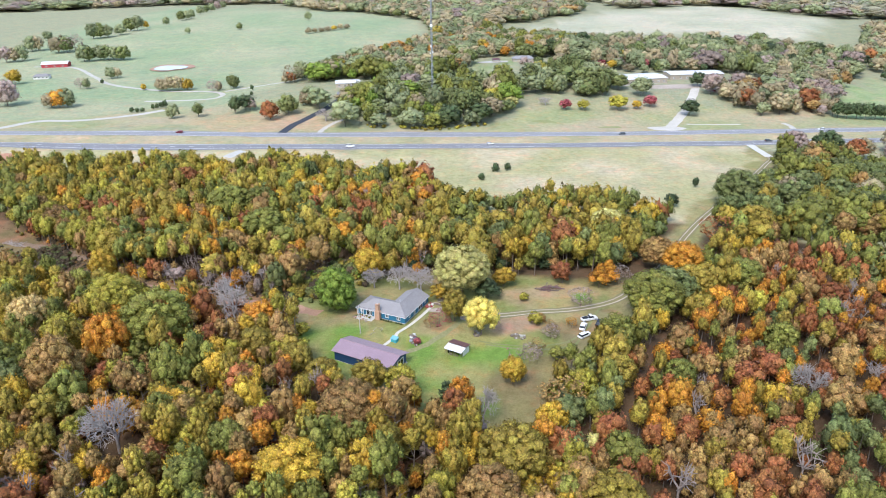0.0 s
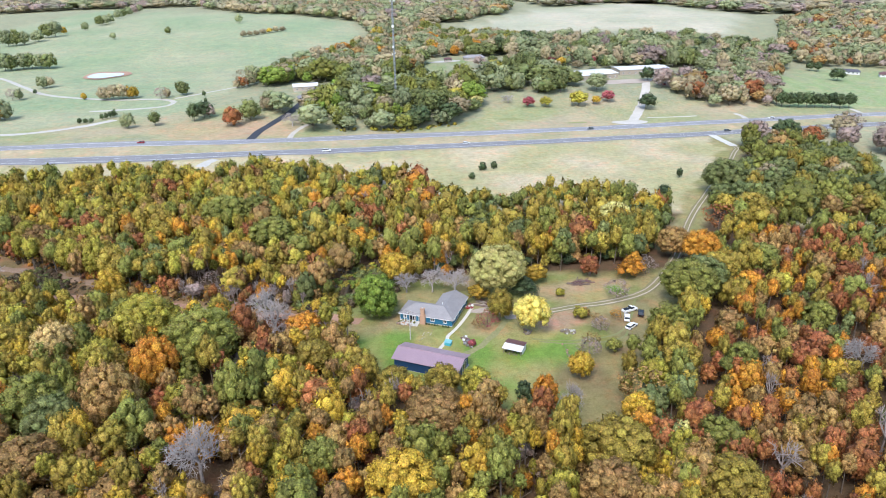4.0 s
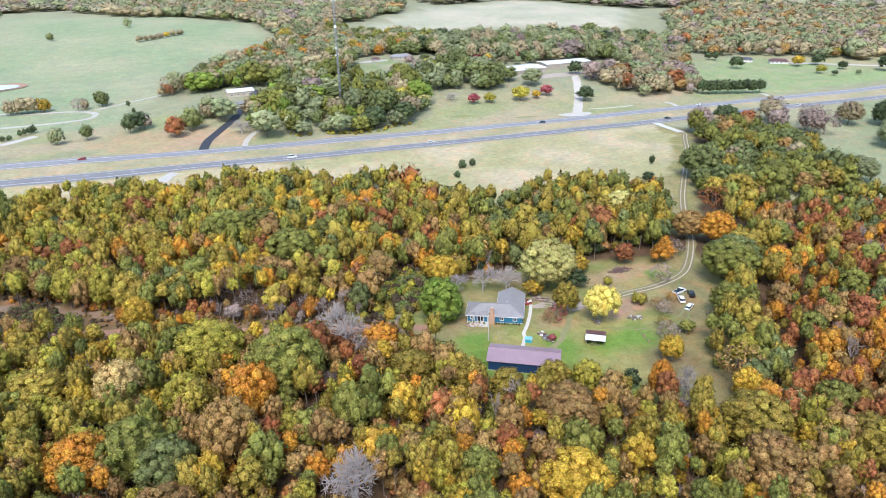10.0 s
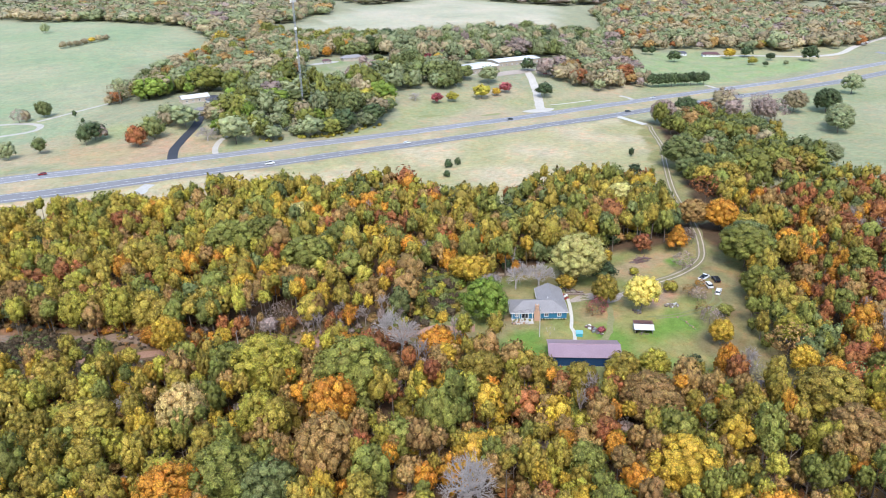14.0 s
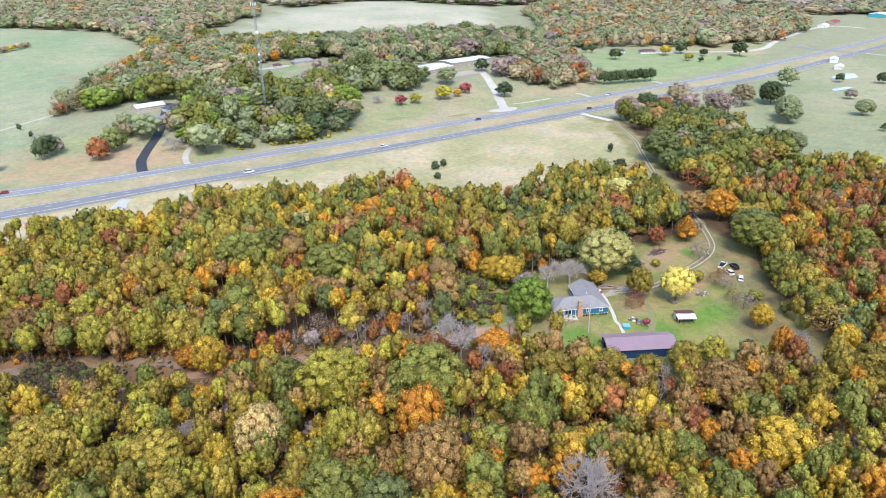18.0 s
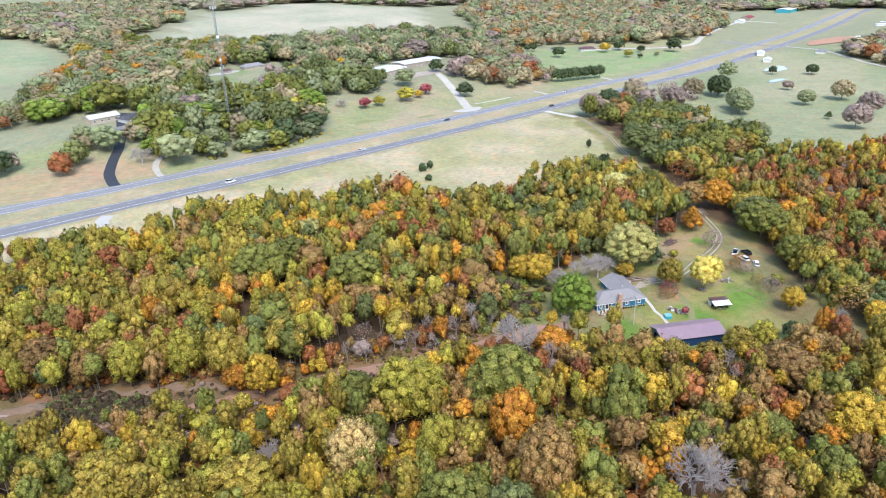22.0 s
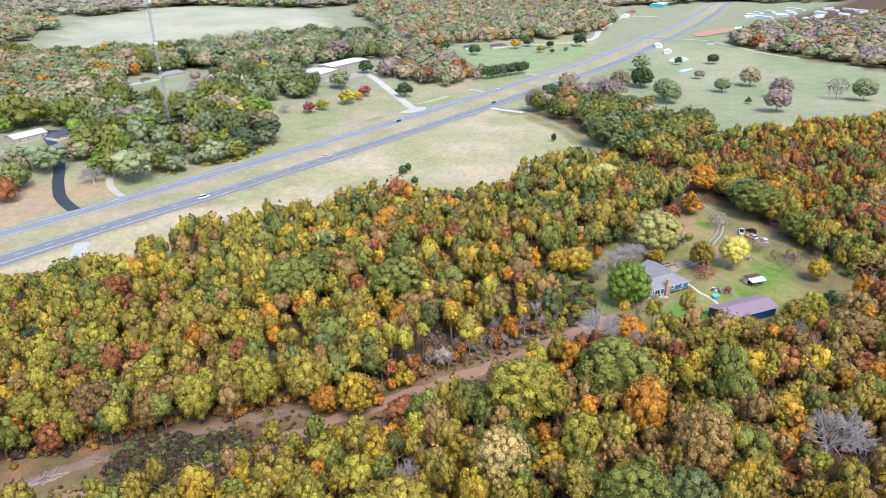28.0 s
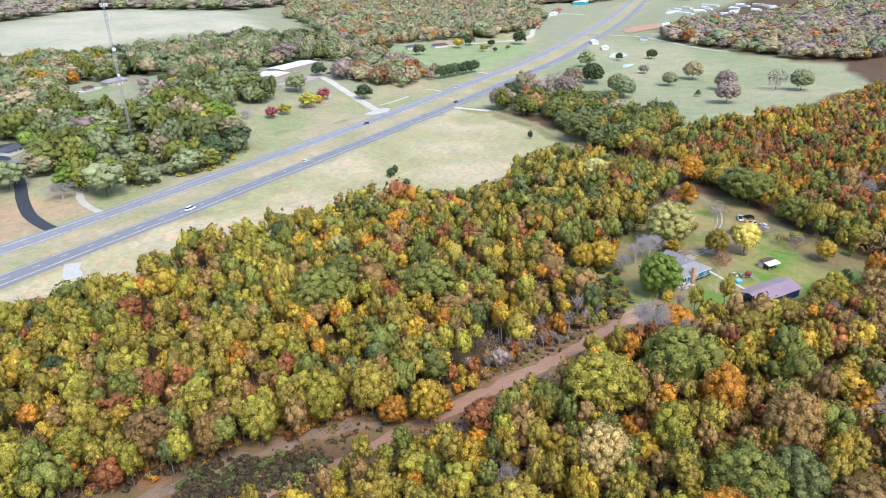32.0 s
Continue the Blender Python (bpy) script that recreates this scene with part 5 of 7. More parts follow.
tan_gravel = surface("tan_gravel", (0.44, 0.37, 0.31), (0.34, 0.28, 0.23), 0.95, 0, 0.1, 2, 0.3)
orange_dirt = surface("orange_dirt", (0.55, 0.28, 0.17), (0.42, 0.22, 0.14), 0.95, 0, 0.03, 0.6, 0.2)


def wall(name, a, b, low, high, thick, holes, material, parent):
    """A wall from a to b with openings (from, to, sill, head) that go right through."""
    bm, a, b = bmesh.new(), Vector(a), Vector(b)
    n = (b - a).length
    m = Matrix.Translation((a.x, a.y, 0)) @ Matrix.Rotation(math.atan2(b.y - a.y, b.x - a.x), 4, "Z")
    ss = sorted({0.0, n} | {q for hole in holes for q in hole[:2]})
    zs = sorted({low, high} | {q for hole in holes for q in hole[2:]})
    grid = {(s, z): bm.verts.new((s, thick / 2, z)) for s in ss for z in zs}
    for s0, s1 in zip(ss, ss[1:]):
        for z0, z1 in zip(zs, zs[1:]):
            if not any(f <= (s0 + s1) / 2 <= t and lo <= (z0 + z1) / 2 <= hi for f, t, lo, hi in holes):
                bm.faces.new((grid[s0, z0], grid[s1, z0], grid[s1, z1], grid[s0, z1]))
    bmesh.ops.delete(bm, geom=[v for v in bm.verts if not v.link_faces], context="VERTS")
    ex = bmesh.ops.extrude_face_region(bm, geom=list(bm.faces))
    bmesh.ops.translate(bm, vec=(0, -thick, 0), verts=[v for v in ex["geom"] if isinstance(v, bmesh.types.BMVert)])
    bmesh.ops.recalc_face_normals(bm, faces=bm.faces)
    bmesh.ops.transform(bm, matrix=m, verts=bm.verts)
    ob = part(name, bm, material, parent)
    for f, t, z0, z1 in holes:
        fr = bmesh.new()
        for q in ((f - 0.1, t + 0.1, z0 - 0.1, z0 + 0.1), (f - 0.1, t + 0.1, z1 - 0.1, z1 + 0.1), (f - 0.1, f + 0.1, z0 + 0.1, z1 - 0.1), (t - 0.1, t + 0.1, z0 + 0.1, z1 - 0.1), ((f + t) / 2 - 0.07, (f + t) / 2 + 0.07, z0 + 0.1, z1 - 0.1)):
            box(fr, q[0], -thick / 2 - 0.04, q[2], q[1], thick / 2 + 0.04, q[3], 0, m)
        kind = "door" if z0 < low + 0.2 else "window"
        w = part(kind, fr, white_paint, ob, "white-framed " + kind)
        part("pane", box(bmesh.new(), f + 0.1, -0.02, z0 + 0.1, t - 0.1, 0.02, z1 - 0.1, 0, m), dark_glass, parent).parent = ob
    return ob


def slab_roof(name, faces, thick, material, parent):
    """Roof slopes with thickness: each face given by its corners, top side."""
    out = []
    for f in faces:
        bm = bmesh.new()
        top = [bm.verts.new(p) for p in f]
        low = [bm.verts.new((p[0], p[1], p[2] - thick)) for p in f]
        bm.faces.new(top)
        bm.faces.new(low[::-1])
        for i in range(len(f)):
            j = (i + 1) % len(f)
            bm.faces.new((top[j], top[i], low[i], low[j]))
        bmesh.ops.recalc_face_normals(bm, faces=bm.faces)
        out.append(part(name, bm, material, parent))
    return out


# ---- the blue house ----
def build_house():
    g = ground(-20, 208)
    top = thing("house", pose(-35.4, 208.3, g + 0.15, 0, 0, -24.5), "blue L-shaped ranch house with grey shingle roof and brick chimney", "house")
    e, r = 2.6, 4.75
    hw = 2.65
    boxed("foundation", (0.45, 0.45, -0.6, 18.75, 9.15, 0.25), concrete, top)
    boxed("foundation", (10.35, 9.15, -0.6, 18.75, 17.3, 0.25), concrete, top)
    wall("wall", (0.5, 0.6), (18.7, 0.6), 0.25, hw, 0.24, [(3.4, 5.6, 0.3, 2.35), (1.2, 2.2, 1.0, 2.1), (10.9, 12.1, 0.95, 2.15), (15.2, 16.4, 0.95, 2.15)], blue_siding, top)
    wall("wall", (18.6, 0.75), (18.6, 17.2), 0.25, hw, 0.24, [(2.5, 3.7, 0.95, 2.15), (6.0, 7.0, 0.3, 2.35), (9.5, 12.2, 0.3, 2.3), (14, 15, 0.95, 2.1)], blue_siding, top)
    wall("wall", (10.5, 9.3), (10.5, 17.2), 0.25, hw, 0.24, [(2.5, 3.7, 0.95, 2.1)], blue_siding, top)
    wall("wall", (0.62, 0.75), (0.62, 8.9), 0.25, hw, 0.24, [(3.2, 4.6, 0.95, 2.1)], blue_siding, top)
    wall("wall", (0.5, 9.02), (10.38, 9.02), 0.25, hw, 0.24, [(3, 4.2, 0.95, 2.1), (6.5, 7.5, 0.3, 2.3)], blue_siding, top)
    wall("wall", (10.38, 17.32), (18.72, 17.32), 0.25, hw, 0.24, [(3.5, 5, 0.95, 2.1)], blue_siding, top)
    bm = bmesh.new()
    tri = [(10.5, 17.3, hw), (18.6, 17.3, hw), (14.55, 17.3, r - 0.25)]
    f = poly(bm, tri)
    ex = bmesh.ops.extrude_face_region(bm, geom=[f])
    bmesh.ops.translate(bm, vec=(0, -0.2, 0), verts=[v for v in ex["geom"] if isinstance(v, bmesh.types.BMVert)])
    part("gable", bm, blue_siding, top)
    a, b, c, d, ee, f = (0, 0, e), (19.2, 0, e), (19.2, 17.8, e), (9.9, 17.8, e), (9.9, 9.6, e), (0, 9.6, e)
    r1, r2, r3 = (4.8, 4.8, r), (14.55, 4.8, r), (14.55, 17.8, r)
    slab_roof("roof_slope", [(a, r1, f), (a, b, r2, r1), (f, r1, r2, ee), (b, c, r3, r2), (d, ee, r2, r3)], 0.16, grey_shingle, top)
    bm = bmesh.new()
    for p, q in ((a, r1), (f, r1), (r1, r2), (r2, b), (r2, r3)):
        rod(bm, p, q, 0.13, None, 5)
    part("ridge_cap", bm, grey_shingle, top)
    bm = bmesh.new()
    for p, q in ((a, b), (b, c), (d, ee), (ee, f), (f, a)):
        rod(bm, (p[0], p[1], p[2] - 0.12), (q[0], q[1], q[2] - 0.12), 0.09, None, 4)
    part("gutter", bm, white_paint, top)
    bm = box(bmesh.new(), 7.9, -0.75, -0.5, 9.7, 0.45, 3.2, 0.03)
    box(bm, 8.2, -0.6, 3.2, 9.4, 0.4, 5.5, 0.03)
    ch = part("chimney", bm, brick, top, "tan brick chimney")
    boxed("cap", (8.08, -0.72, 5.5, 9.52, 0.52, 5.68), brick, ch)
    boxed("flue", (8.55, -0.3, 5.68, 9.05, 0.1, 5.95), concrete, ch)
    boxed("vent_pipe", (13.2, 7.2, 3.6, 13.35, 7.35, 4.9), white_paint, top, "", 0.01)
    boxed("patio", (0.6, -2.6, -0.4, 7.6, 0.4, 0.12), concrete, top, "stone patio slab")
    for x in (0.7, 2.3, 3.1, 5.9, 7.4):
        boxed("porch_post", (x - 0.08, -0.12, 0.1, x + 0.08, 0.04, 2.5), white_paint, top, "white porch post", 0.01)
    rng = random.Random(5)
    for i in range(12):
        x, y, w = rng.uniform(0.8, 7.2), rng.uniform(-2.4, -0.3), rng.uniform(0.2, 0.45)
        box_thing = thing("planter", top.matrix_basis @ pose(x, y, 0.12, 0, 0, rng.uniform(0, 90)), "small clay and plastic planter on the patio", "planter", "planters on the patio")
        bm = bmesh.new()
        rod(bm, (0, 0, 0), (0, 0, w), w * 0.5, w * 0.7, 8)
        part("pot", bm, rng.choice([brick, white_paint, red_paint, wood_grey]), box_thing)
        ob = new("plant", tree_mesh(("plant", i % 3), MID_CROWNS[i % 3], MATS["green"]))
        ob.parent, ob.location, ob.scale = box_thing, (0, 0, w * 0.8), (w * 2, w * 2, w * 2)
    for i in range(9):
        x = 10.2 + i * 0.95
        if 4 < i < 6:
            continue
        sh = thing("shrub", top.matrix_basis @ pose(x, -0.5, 0.05, 0, 0, i * 40), "low dark green shrub against the house wall", "shrub", "shrubs along the house wall")
        ob = new("foliage", tree_mesh(("shrub", i % 3, "dark"), MID_CROWNS[i % 3], MATS["dark"]))
        ob.parent, ob.scale = sh, (0.9, 0.8, 0.75)
    return top


build_house()


# ---- the barn, the open shed and the well house ----
def build_barn():
    g = ground(-28, 178)
    top = thing("barn", pose(-38.4, 179.3, g - 0.1, 0, 0, -27.8), "long navy metal barn with a mauve-brown metal roof", "barn")
    L, W, e, r = 20.8, 9.4, 3.4, 4.9
    boxed("slab", (0.3, 0.3, -0.5, L - 0.3, W - 0.3, 0.12), concrete, top)
    wall("wall", (0.4, 0.4), (L - 0.4, 0.4), 0.1, e, 0.16, [], navy_metal, top)
    wall("wall", (0.4, W - 0.4), (L - 0.4, W - 0.4), 0.1, e, 0.16, [(5, 6, 0.15, 2.2), (12.5, 15.5, 0.15, 2.8)], navy_metal, top)
    wall("wall", (L - 0.4, 0.5), (L - 0.4, W - 0.5), 0.1, e, 0.16, [(3.6, 6.8, 0.15, 3.0)], navy_metal, top)
    bm = bmesh.new()
    box(bm, 0.32, 0.5, 0.1, 0.48, 2.6, e)
    box(bm, 0.32, W - 2.6, 0.1, 0.48, W - 0.5, e)
    box(bm, 0.32, 2.6, 2.9, 0.48, W - 2.6, e)
    part("wall", bm, navy_metal, top, "open navy end wall")
    for x in (0.32, L - 0.48):
        bm = bmesh.new()
        f = poly(bm, [(x, 0.4, e), (x, W - 0.4, e), (x, W / 2, r - 0.12)])
        ex = bmesh.ops.extrude_face_region(bm, geom=[f])
        bmesh.ops.translate(bm, vec=(0.16, 0, 0), verts=[v for v in ex["geom"] if isinstance(v, bmesh.types.BMVert)])
        part("gable", bm, navy_metal, top)
    m = W / 2
    slab_roof("roof_slope", [((-0.3, -0.3, e), (L + 0.3, -0.3, e), (L + 0.3, m, r), (-0.3, m, r)), ((L + 0.3, W + 0.3, e), (-0.3, W + 0.3, e), (-0.3, m, r), (L + 0.3, m, r))], 0.08, mauve_metal, top)
    for i in range(24):
        x = 0.05 + i * (L - 0.1) / 23
        for y0 in (-0.3, W + 0.3):
            bm = bmesh.new()
            rod(bm, (x, y0, e + 0.03), (x, m, r + 0.03), 0.014, None, 4)
            part("roof_rib", bm, mauve_metal, top)
    bm = bmesh.new()
    rod(bm, (-0.3, m, r + 0.02), (L + 0.3, m, r + 0.02), 0.14, None, 6)
    part("ridge_cap", bm, mauve_metal, top)
    rng = random.Random(2)
    for i in range(8):
        x, y, w = rng.uniform(0.9, 2.5), rng.uniform(2.8, W - 3), rng.uniform(0.5, 1.1)
        bm = box(bmesh.new(), -w / 2, -w / 2, 0, w / 2, w / 2, w * 0.9, 0.06)
        ob = part("crate", bm, rng.choice([wood_grey, white_paint, steel, red_paint]))
        ob.matrix_basis = top.matrix_basis @ pose(x, y, 0.12, 0, 0, rng.uniform(0, 90))
        tagged(ob, "stored box or drum inside the open barn end", "box", "stored boxes in the barn")


build_barn()


def build_shed():
    g = ground(-1.5, 182)
    top = thing("shed", pose(-4.5, 182.9, g, 0, 0, -31), "small open shed with a white front roof and red-brown back roof", "shed")
    for x in (0.1, 2.8, 5.5):
        for y, hgt in ((0.1, 1.9), (4.6, 1.9), (2.5, 2.45)):
            boxed("post", (x - 0.07, y - 0.07, -0.2, x + 0.07, y + 0.07, hgt), wood_grey, top)
    wall("back_wall", (0, 4.7), (5.6, 4.7), 0, 1.95, 0.06, [], white_paint, top)
    wall("side_wall", (5.65, 0.9), (5.65, 4.65), 0, 2.0, 0.06, [], white_paint, top)
    wall("side_wall", (-0.05, 2.4), (-0.05, 4.65), 0, 2.0, 0.06, [], white_paint, top)
    slab_roof("front_roof", [((-0.3, -0.5, 2.0), (5.9, -0.5, 2.0), (5.9, 2.3, 2.5), (-0.3, 2.3, 2.5))], 0.06, white_roof, top)
    slab_roof("back_roof", [((5.9, 5.2, 2.3), (-0.3, 5.2, 2.3), (-0.3, 2.1, 2.85), (5.9, 2.1, 2.85))], 0.06, red_brown, top)
    rng = random.Random(9)
    for i in range(16):
        x, y, w = rng.uniform(0.4, 5.2), rng.uniform(-0.2, 3.5), rng.uniform(0.25, 0.7)
        bm = bmesh.new()
        if i % 3:
            box(bm, -w / 2, -w / 3, 0, w / 2, w / 3, w * rng.uniform(0.6, 1.4), 0.03)
        else:
            rod(bm, (0, 0, 0), (0, 0, w * 1.2), w * 0.45, None, 9)
        ob = part("stored_item", bm, rng.choice([wood_grey, black_enamel, white_paint, steel, bark]))
        ob.matrix_basis = top.matrix_basis @ pose(x, y, 0.0, 0, 0, rng.uniform(0, 180))
        tagged(ob, "dark box, drum or tool stored under the open shed", "clutter", "clutter under the shed")


build_shed()


def build_well_house():
    top = thing("well_house", pose(-21.9, 189.8, ground(-21, 190), 0, 0, -31), "small teal well house with a sloping lid on the lawn", "well house")
    boxed("box", (0, 0, -0.2, 2.0, 1.4, 1.15), teal_paint, top, "", 0.03)
    slab_roof("lid", [((-0.15, -0.15, 1.15), (2.15, -0.15, 1.15), (2.15, 1.55, 1.5), (-0.15, 1.55, 1.5))], 0.08, surface("pale_teal", (0.25, 0.6, 0.66), None, 0.5), top)


build_well_house()

# ---- lanes, paths and drives ----
ribbon("garden_path", [(-9.6, 213.5), (-13, 206.5), (-17.2, 199.3), (-20.2, 195), (-20.8, 192.5), (-24, 187.2)], 1.15, surface("path_concrete", (0.74, 0.70, 0.60), (0.62, 0.58, 0.50), 0.9, 0, 0.5, 4, 0.15), "pale concrete path from the house to the barn", "path", 0.1, 1.5)
LANE = [(190, 447), (190, 436), (188.5, 412), (181, 400), (154, 358), (144, 345), (124, 318.5), (101, 286), (80, 250), (63, 226.5), (52, 216), (37, 210.5), (26, 209.3), (12, 206.5), (2, 207.5), (-6, 211)]
lane = ribbon("lane", LANE[1:], 4.0, surface("lane_grass", (0.28, 0.22, 0.12), (0.2, 0.19, 0.08), 0.95, 0, 0.2, 2, 0.4), "two-track gravel farm lane with a grassy middle", "lane", 0.07, 3.0, ragged=0.8)
for o in (-0.95, 0.95):
    ribbon("wheel_track", LANE[1:], 0.75, surface("lane_gravel", (0.54, 0.45, 0.37), (0.42, 0.34, 0.27), 0.95, 0, 0.3, 3, 0.3), "", "", 0.1, 3.0, o, lane, 0.25)
ribbon("lane_apron", [(189.5, 447.5), (189.8, 436), (189.2, 416)], 5.0, concrete, "pale concrete apron where the lane meets the highway", "lane", 0.2, 3.0, ragged=0.5)
dusty = surface("worn_ground", (0.30, 0.25, 0.14), (0.20, 0.23, 0.075), 0.95, 0, 0.35, 2, 0.3)
ribbon("yard_track", [(2, 205), (-2, 199), (-7, 192), (-12, 186.5), (-17, 183.5)], 1.9, surface("worn_dirt", (0.32, 0.26, 0.15), (0.21, 0.22, 0.085), 0.95, 0, 0.35, 2, 0.3), "worn dirt track across the lawn to the barn", "track", 0.06, 1.5, ragged=0.6)
for o in (0, 2.0):
    ribbon("yard_track", [(6 + o, 190 - o), (14 + o, 187.5 - o), (24 + o, 187 - o), (33 + o, 189 - o), (40, 196), (45, 206), (50, 216)], 0.7, dusty, "faint wheel rut across the lawn", "track", 0.06, 2.0, ragged=0.35)
ribbon("wood_path", [(-62, 262), (-48, 252), (-40, 249.5), (-32, 247), (-24, 243.5), (-18, 240)], 2.4, surface("leafy_earth", (0.34, 0.25, 0.18), (0.24, 0.18, 0.12), 0.95, 0, 0.3, 2, 0.3), "narrow bare track into the wood behind the house", "track", 0.06, 2.0, ragged=0.7)
ribbon("cut_track", [(-330, 356), (-260, 314), (-215, 287), (-179, 266), (-170, 259.5), (-158, 254), (-146, 250), (-132, 242), (-118, 235), (-102, 229), (-79, 221), (-60, 214.5), (-48, 209)], 4.6, dirt, "reddish dirt track along the power-line cut", "track", 0.06, 2.5, ragged=1.8)
ribbon("bare_strip", [(-214, 297), (-201, 293.5), (-189, 289), (-181, 286), (-168, 277), (-157, 269.5), (-150, 262), (-145, 255)], 4.0, surface("trodden_earth", (0.33, 0.22, 0.15), (0.22, 0.15, 0.1), 0.95, 0, 0.2, 2, 0.4), "trodden bare earth strip along the foot of the wood", "track", 0.05, 2.5, ragged=2.4)
ribbon("black_drive", [(-121.5, 467.5), (-120.5, 478), (-117.5, 494), (-109, 516.5), (-101, 533), (-93, 554), (-83, 590)], 6.0, new_asphalt, "fresh black asphalt driveway curving up from the highway", "driveway", 0.18, 3.0)
ribbon("side_drive", [(-96, 469.5), (-95.5, 478), (-93.5, 488), (-88, 501), (-80, 512)], 3.6, gravel, "pale gravel drive into the trees", "driveway", 0.14, 3.0, ragged=0.6)
ribbon("business_drive", [(147, 484), (150, 492), (162, 515), (178, 546), (193, 580), (203, 606)], 7.0, gravel, "white gravel drive to the business buildings", "driveway", 0.16, 3.0, ragged=1.0)
ribbon("access_road", [(-336, 465.5), (-320, 476), (-309, 497), (-281, 501), (-260, 511), (-244, 522), (-230, 537)], 7.0, gravel, "white gravel side road beside the highway", "road", 0.15, 4.0, ragged=0.8)
ribbon("farm_drive", [(-458, 757), (-410, 748), (-360, 690), (-320, 644), (-260, 614), (-222, 606), (-205, 596), (-199, 584), (-208, 573), (-260, 572)], 4.5, gravel, "pale gravel farm drive across the pasture", "driveway", 0.15, 4.0, ragged=0.5)
ribbon("farm_drive", [(-202, 601), (-179, 614), (-154, 629)], 3.5, gravel, "pale gravel farm drive beside the trees", "driveway", 0.15, 4.0, ragged=0.5)
ribbon("frontage_road", [(470, 650), (512, 620), (556, 596), (610, 596), (670, 622), (760, 655), (837, 684), (900, 690), (930, 655)], 7.0, gravel, "pale road along the far wood", "road", 0.3, 8.0)
ribbon("crossing", [(665, 590), (677, 553), (690, 515)], 12.0, asphalt, "grey road crossing the highway", "road", 0.24, 5.0)
ribbon("east_road", [(690, 515), (670, 470), (640, 432), (600, 380), (575, 330)], 5.0, gravel, "pale track beyond the meadow", "road", 0.3, 6.0)
ribbon("field_drive", [(237, 491.5), (238, 498), (236, 507)], 4.0, gravel, "pale gravel field entrance", "driveway", 0.2, 3.0, ragged=0.5)
ribbon("field_path", [(165, 503), (183, 501.5), (204, 503)], 2.0, gravel, "narrow pale gravel path beside the business drive", "path", 0.16, 3.0, ragged=0.4)
ribbon("field_drive", [(336, 502.5), (337, 508), (337, 516)], 4.0, gravel, "pale gravel field entrance", "driveway", 0.2, 3.0, ragged=0.5)
ribbon("roadside_patch", [(-143, 413), (-140, 420), (-137, 425)], 6.5, concrete, "pale broken concrete patch beside the highway", "pavement", 0.14, 3.0, ragged=2.0)


# ---- vehicles ----
def car(x, y, turn, paint, label, length=4.7, width=1.85, tall=1.5, truck=False, group="parked cars"):
    top = thing("car", pose(x, y, ground(x, y) + (0.2 if group != "parked cars" else 0.0), 0, 0, turn), label, "car", group)
    h, l, w = tall, length / 2, width / 2
    prof = [(-l, 0.35), (-l, 0.8), (-l + 0.1, h * 0.62), (l - 1.2, h * 0.6), (l - 0.1, h * 0.5), (l, 0.4), (l - 0.15, 0.28), (-l + 0.1, 0.28)]
    bm = bmesh.new()
    f = poly(bm, [(px, -w, pz) for px, pz in prof])
    ex = bmesh.ops.extrude_face_region(bm, geom=[f])
    bmesh.ops.translate(bm, vec=(0, 2 * w, 0), verts=[v for v in ex["geom"] if isinstance(v, bmesh.types.BMVert)])
    bmesh.ops.recalc_face_normals(bm, faces=bm.faces)
    bmesh.ops.bevel(bm, geom=list(bm.edges), offset=0.07, segments=1, affect="EDGES")
    body = part("body", bm, paint, top)
    c0, c1 = (-0.3, l - 1.25) if truck else (-l + 0.15, l - 1.2)
    bm = bmesh.new()
    lo = [(c0, -w + 0.08), (c1, -w + 0.08), (c1, w - 0.08), (c0, w - 0.08)]
    hi = [(c0 + 0.35, -w + 0.24), (c1 - 0.75, -w + 0.24), (c1 - 0.75, w - 0.24), (c0 + 0.35, w - 0.24)]
    lv, hv = [bm.verts.new((px, py, h * 0.58)) for px, py in lo], [bm.verts.new((px, py, h - 0.05)) for px, py in hi]
    for i in range(4):
        bm.faces.new((lv[i], lv[(i + 1) % 4], hv[(i + 1) % 4], hv[i]))
    bm.faces.new(hv)
    part("window_band", bm, dark_glass, top, "dark glass")
    boxed("roof_panel", (c0 + 0.33, -w + 0.22, h - 0.06, c1 - 0.72, w - 0.22, h), paint, top, "", 0.02)
    if truck:
        boxed("bed_floor", (-l + 0.15, -w + 0.2, h * 0.62, -0.4, w - 0.2, h * 0.64), black_enamel, top, "", 0.0)
    for px in (-l + 0.85, l - 0.9):
        for py in (-w, w):
            bm = bmesh.new()
            rod(bm, (px, py - 0.1, 0.33), (px, py + 0.1, 0.33), 0.33, None, 12)
            t = part("tyre", bm, rubber, top)
            bm = bmesh.new()
            rod(bm, (px, py - 0.11, 0.33), (px, py + 0.11, 0.33), 0.18, None, 8)
            part("rim", bm, steel, t)
    for py in (-w + 0.3, w - 0.3):
        boxed("headlight", (l - 0.12, py - 0.18, 0.58, l + 0.02, py + 0.18, 0.72), white_paint, top, "", 0.02)
        boxed("tail_light", (-l - 0.02, py - 0.14, 0.68, -l + 0.06, py + 0.14, 0.85), red_enamel, top, "", 0.02)
    return top


car(42.8, 203.4, 20, white_enamel, "white pickup truck parked on the grass by the lane", 5.6, 2.0, 1.85, True)
car(40.0, 198.2, 70, white_enamel, "white sport utility vehicle parked on the grass", 4.7, 1.9, 1.7)
car(39.6, 192.9, 38, white_enamel, "white sedan parked on the grass", 4.9, 1.85, 1.5)
car(45.6, 200.4, 68, black_enamel, "black sport utility vehicle parked on the grass", 4.6, 1.9, 1.7)


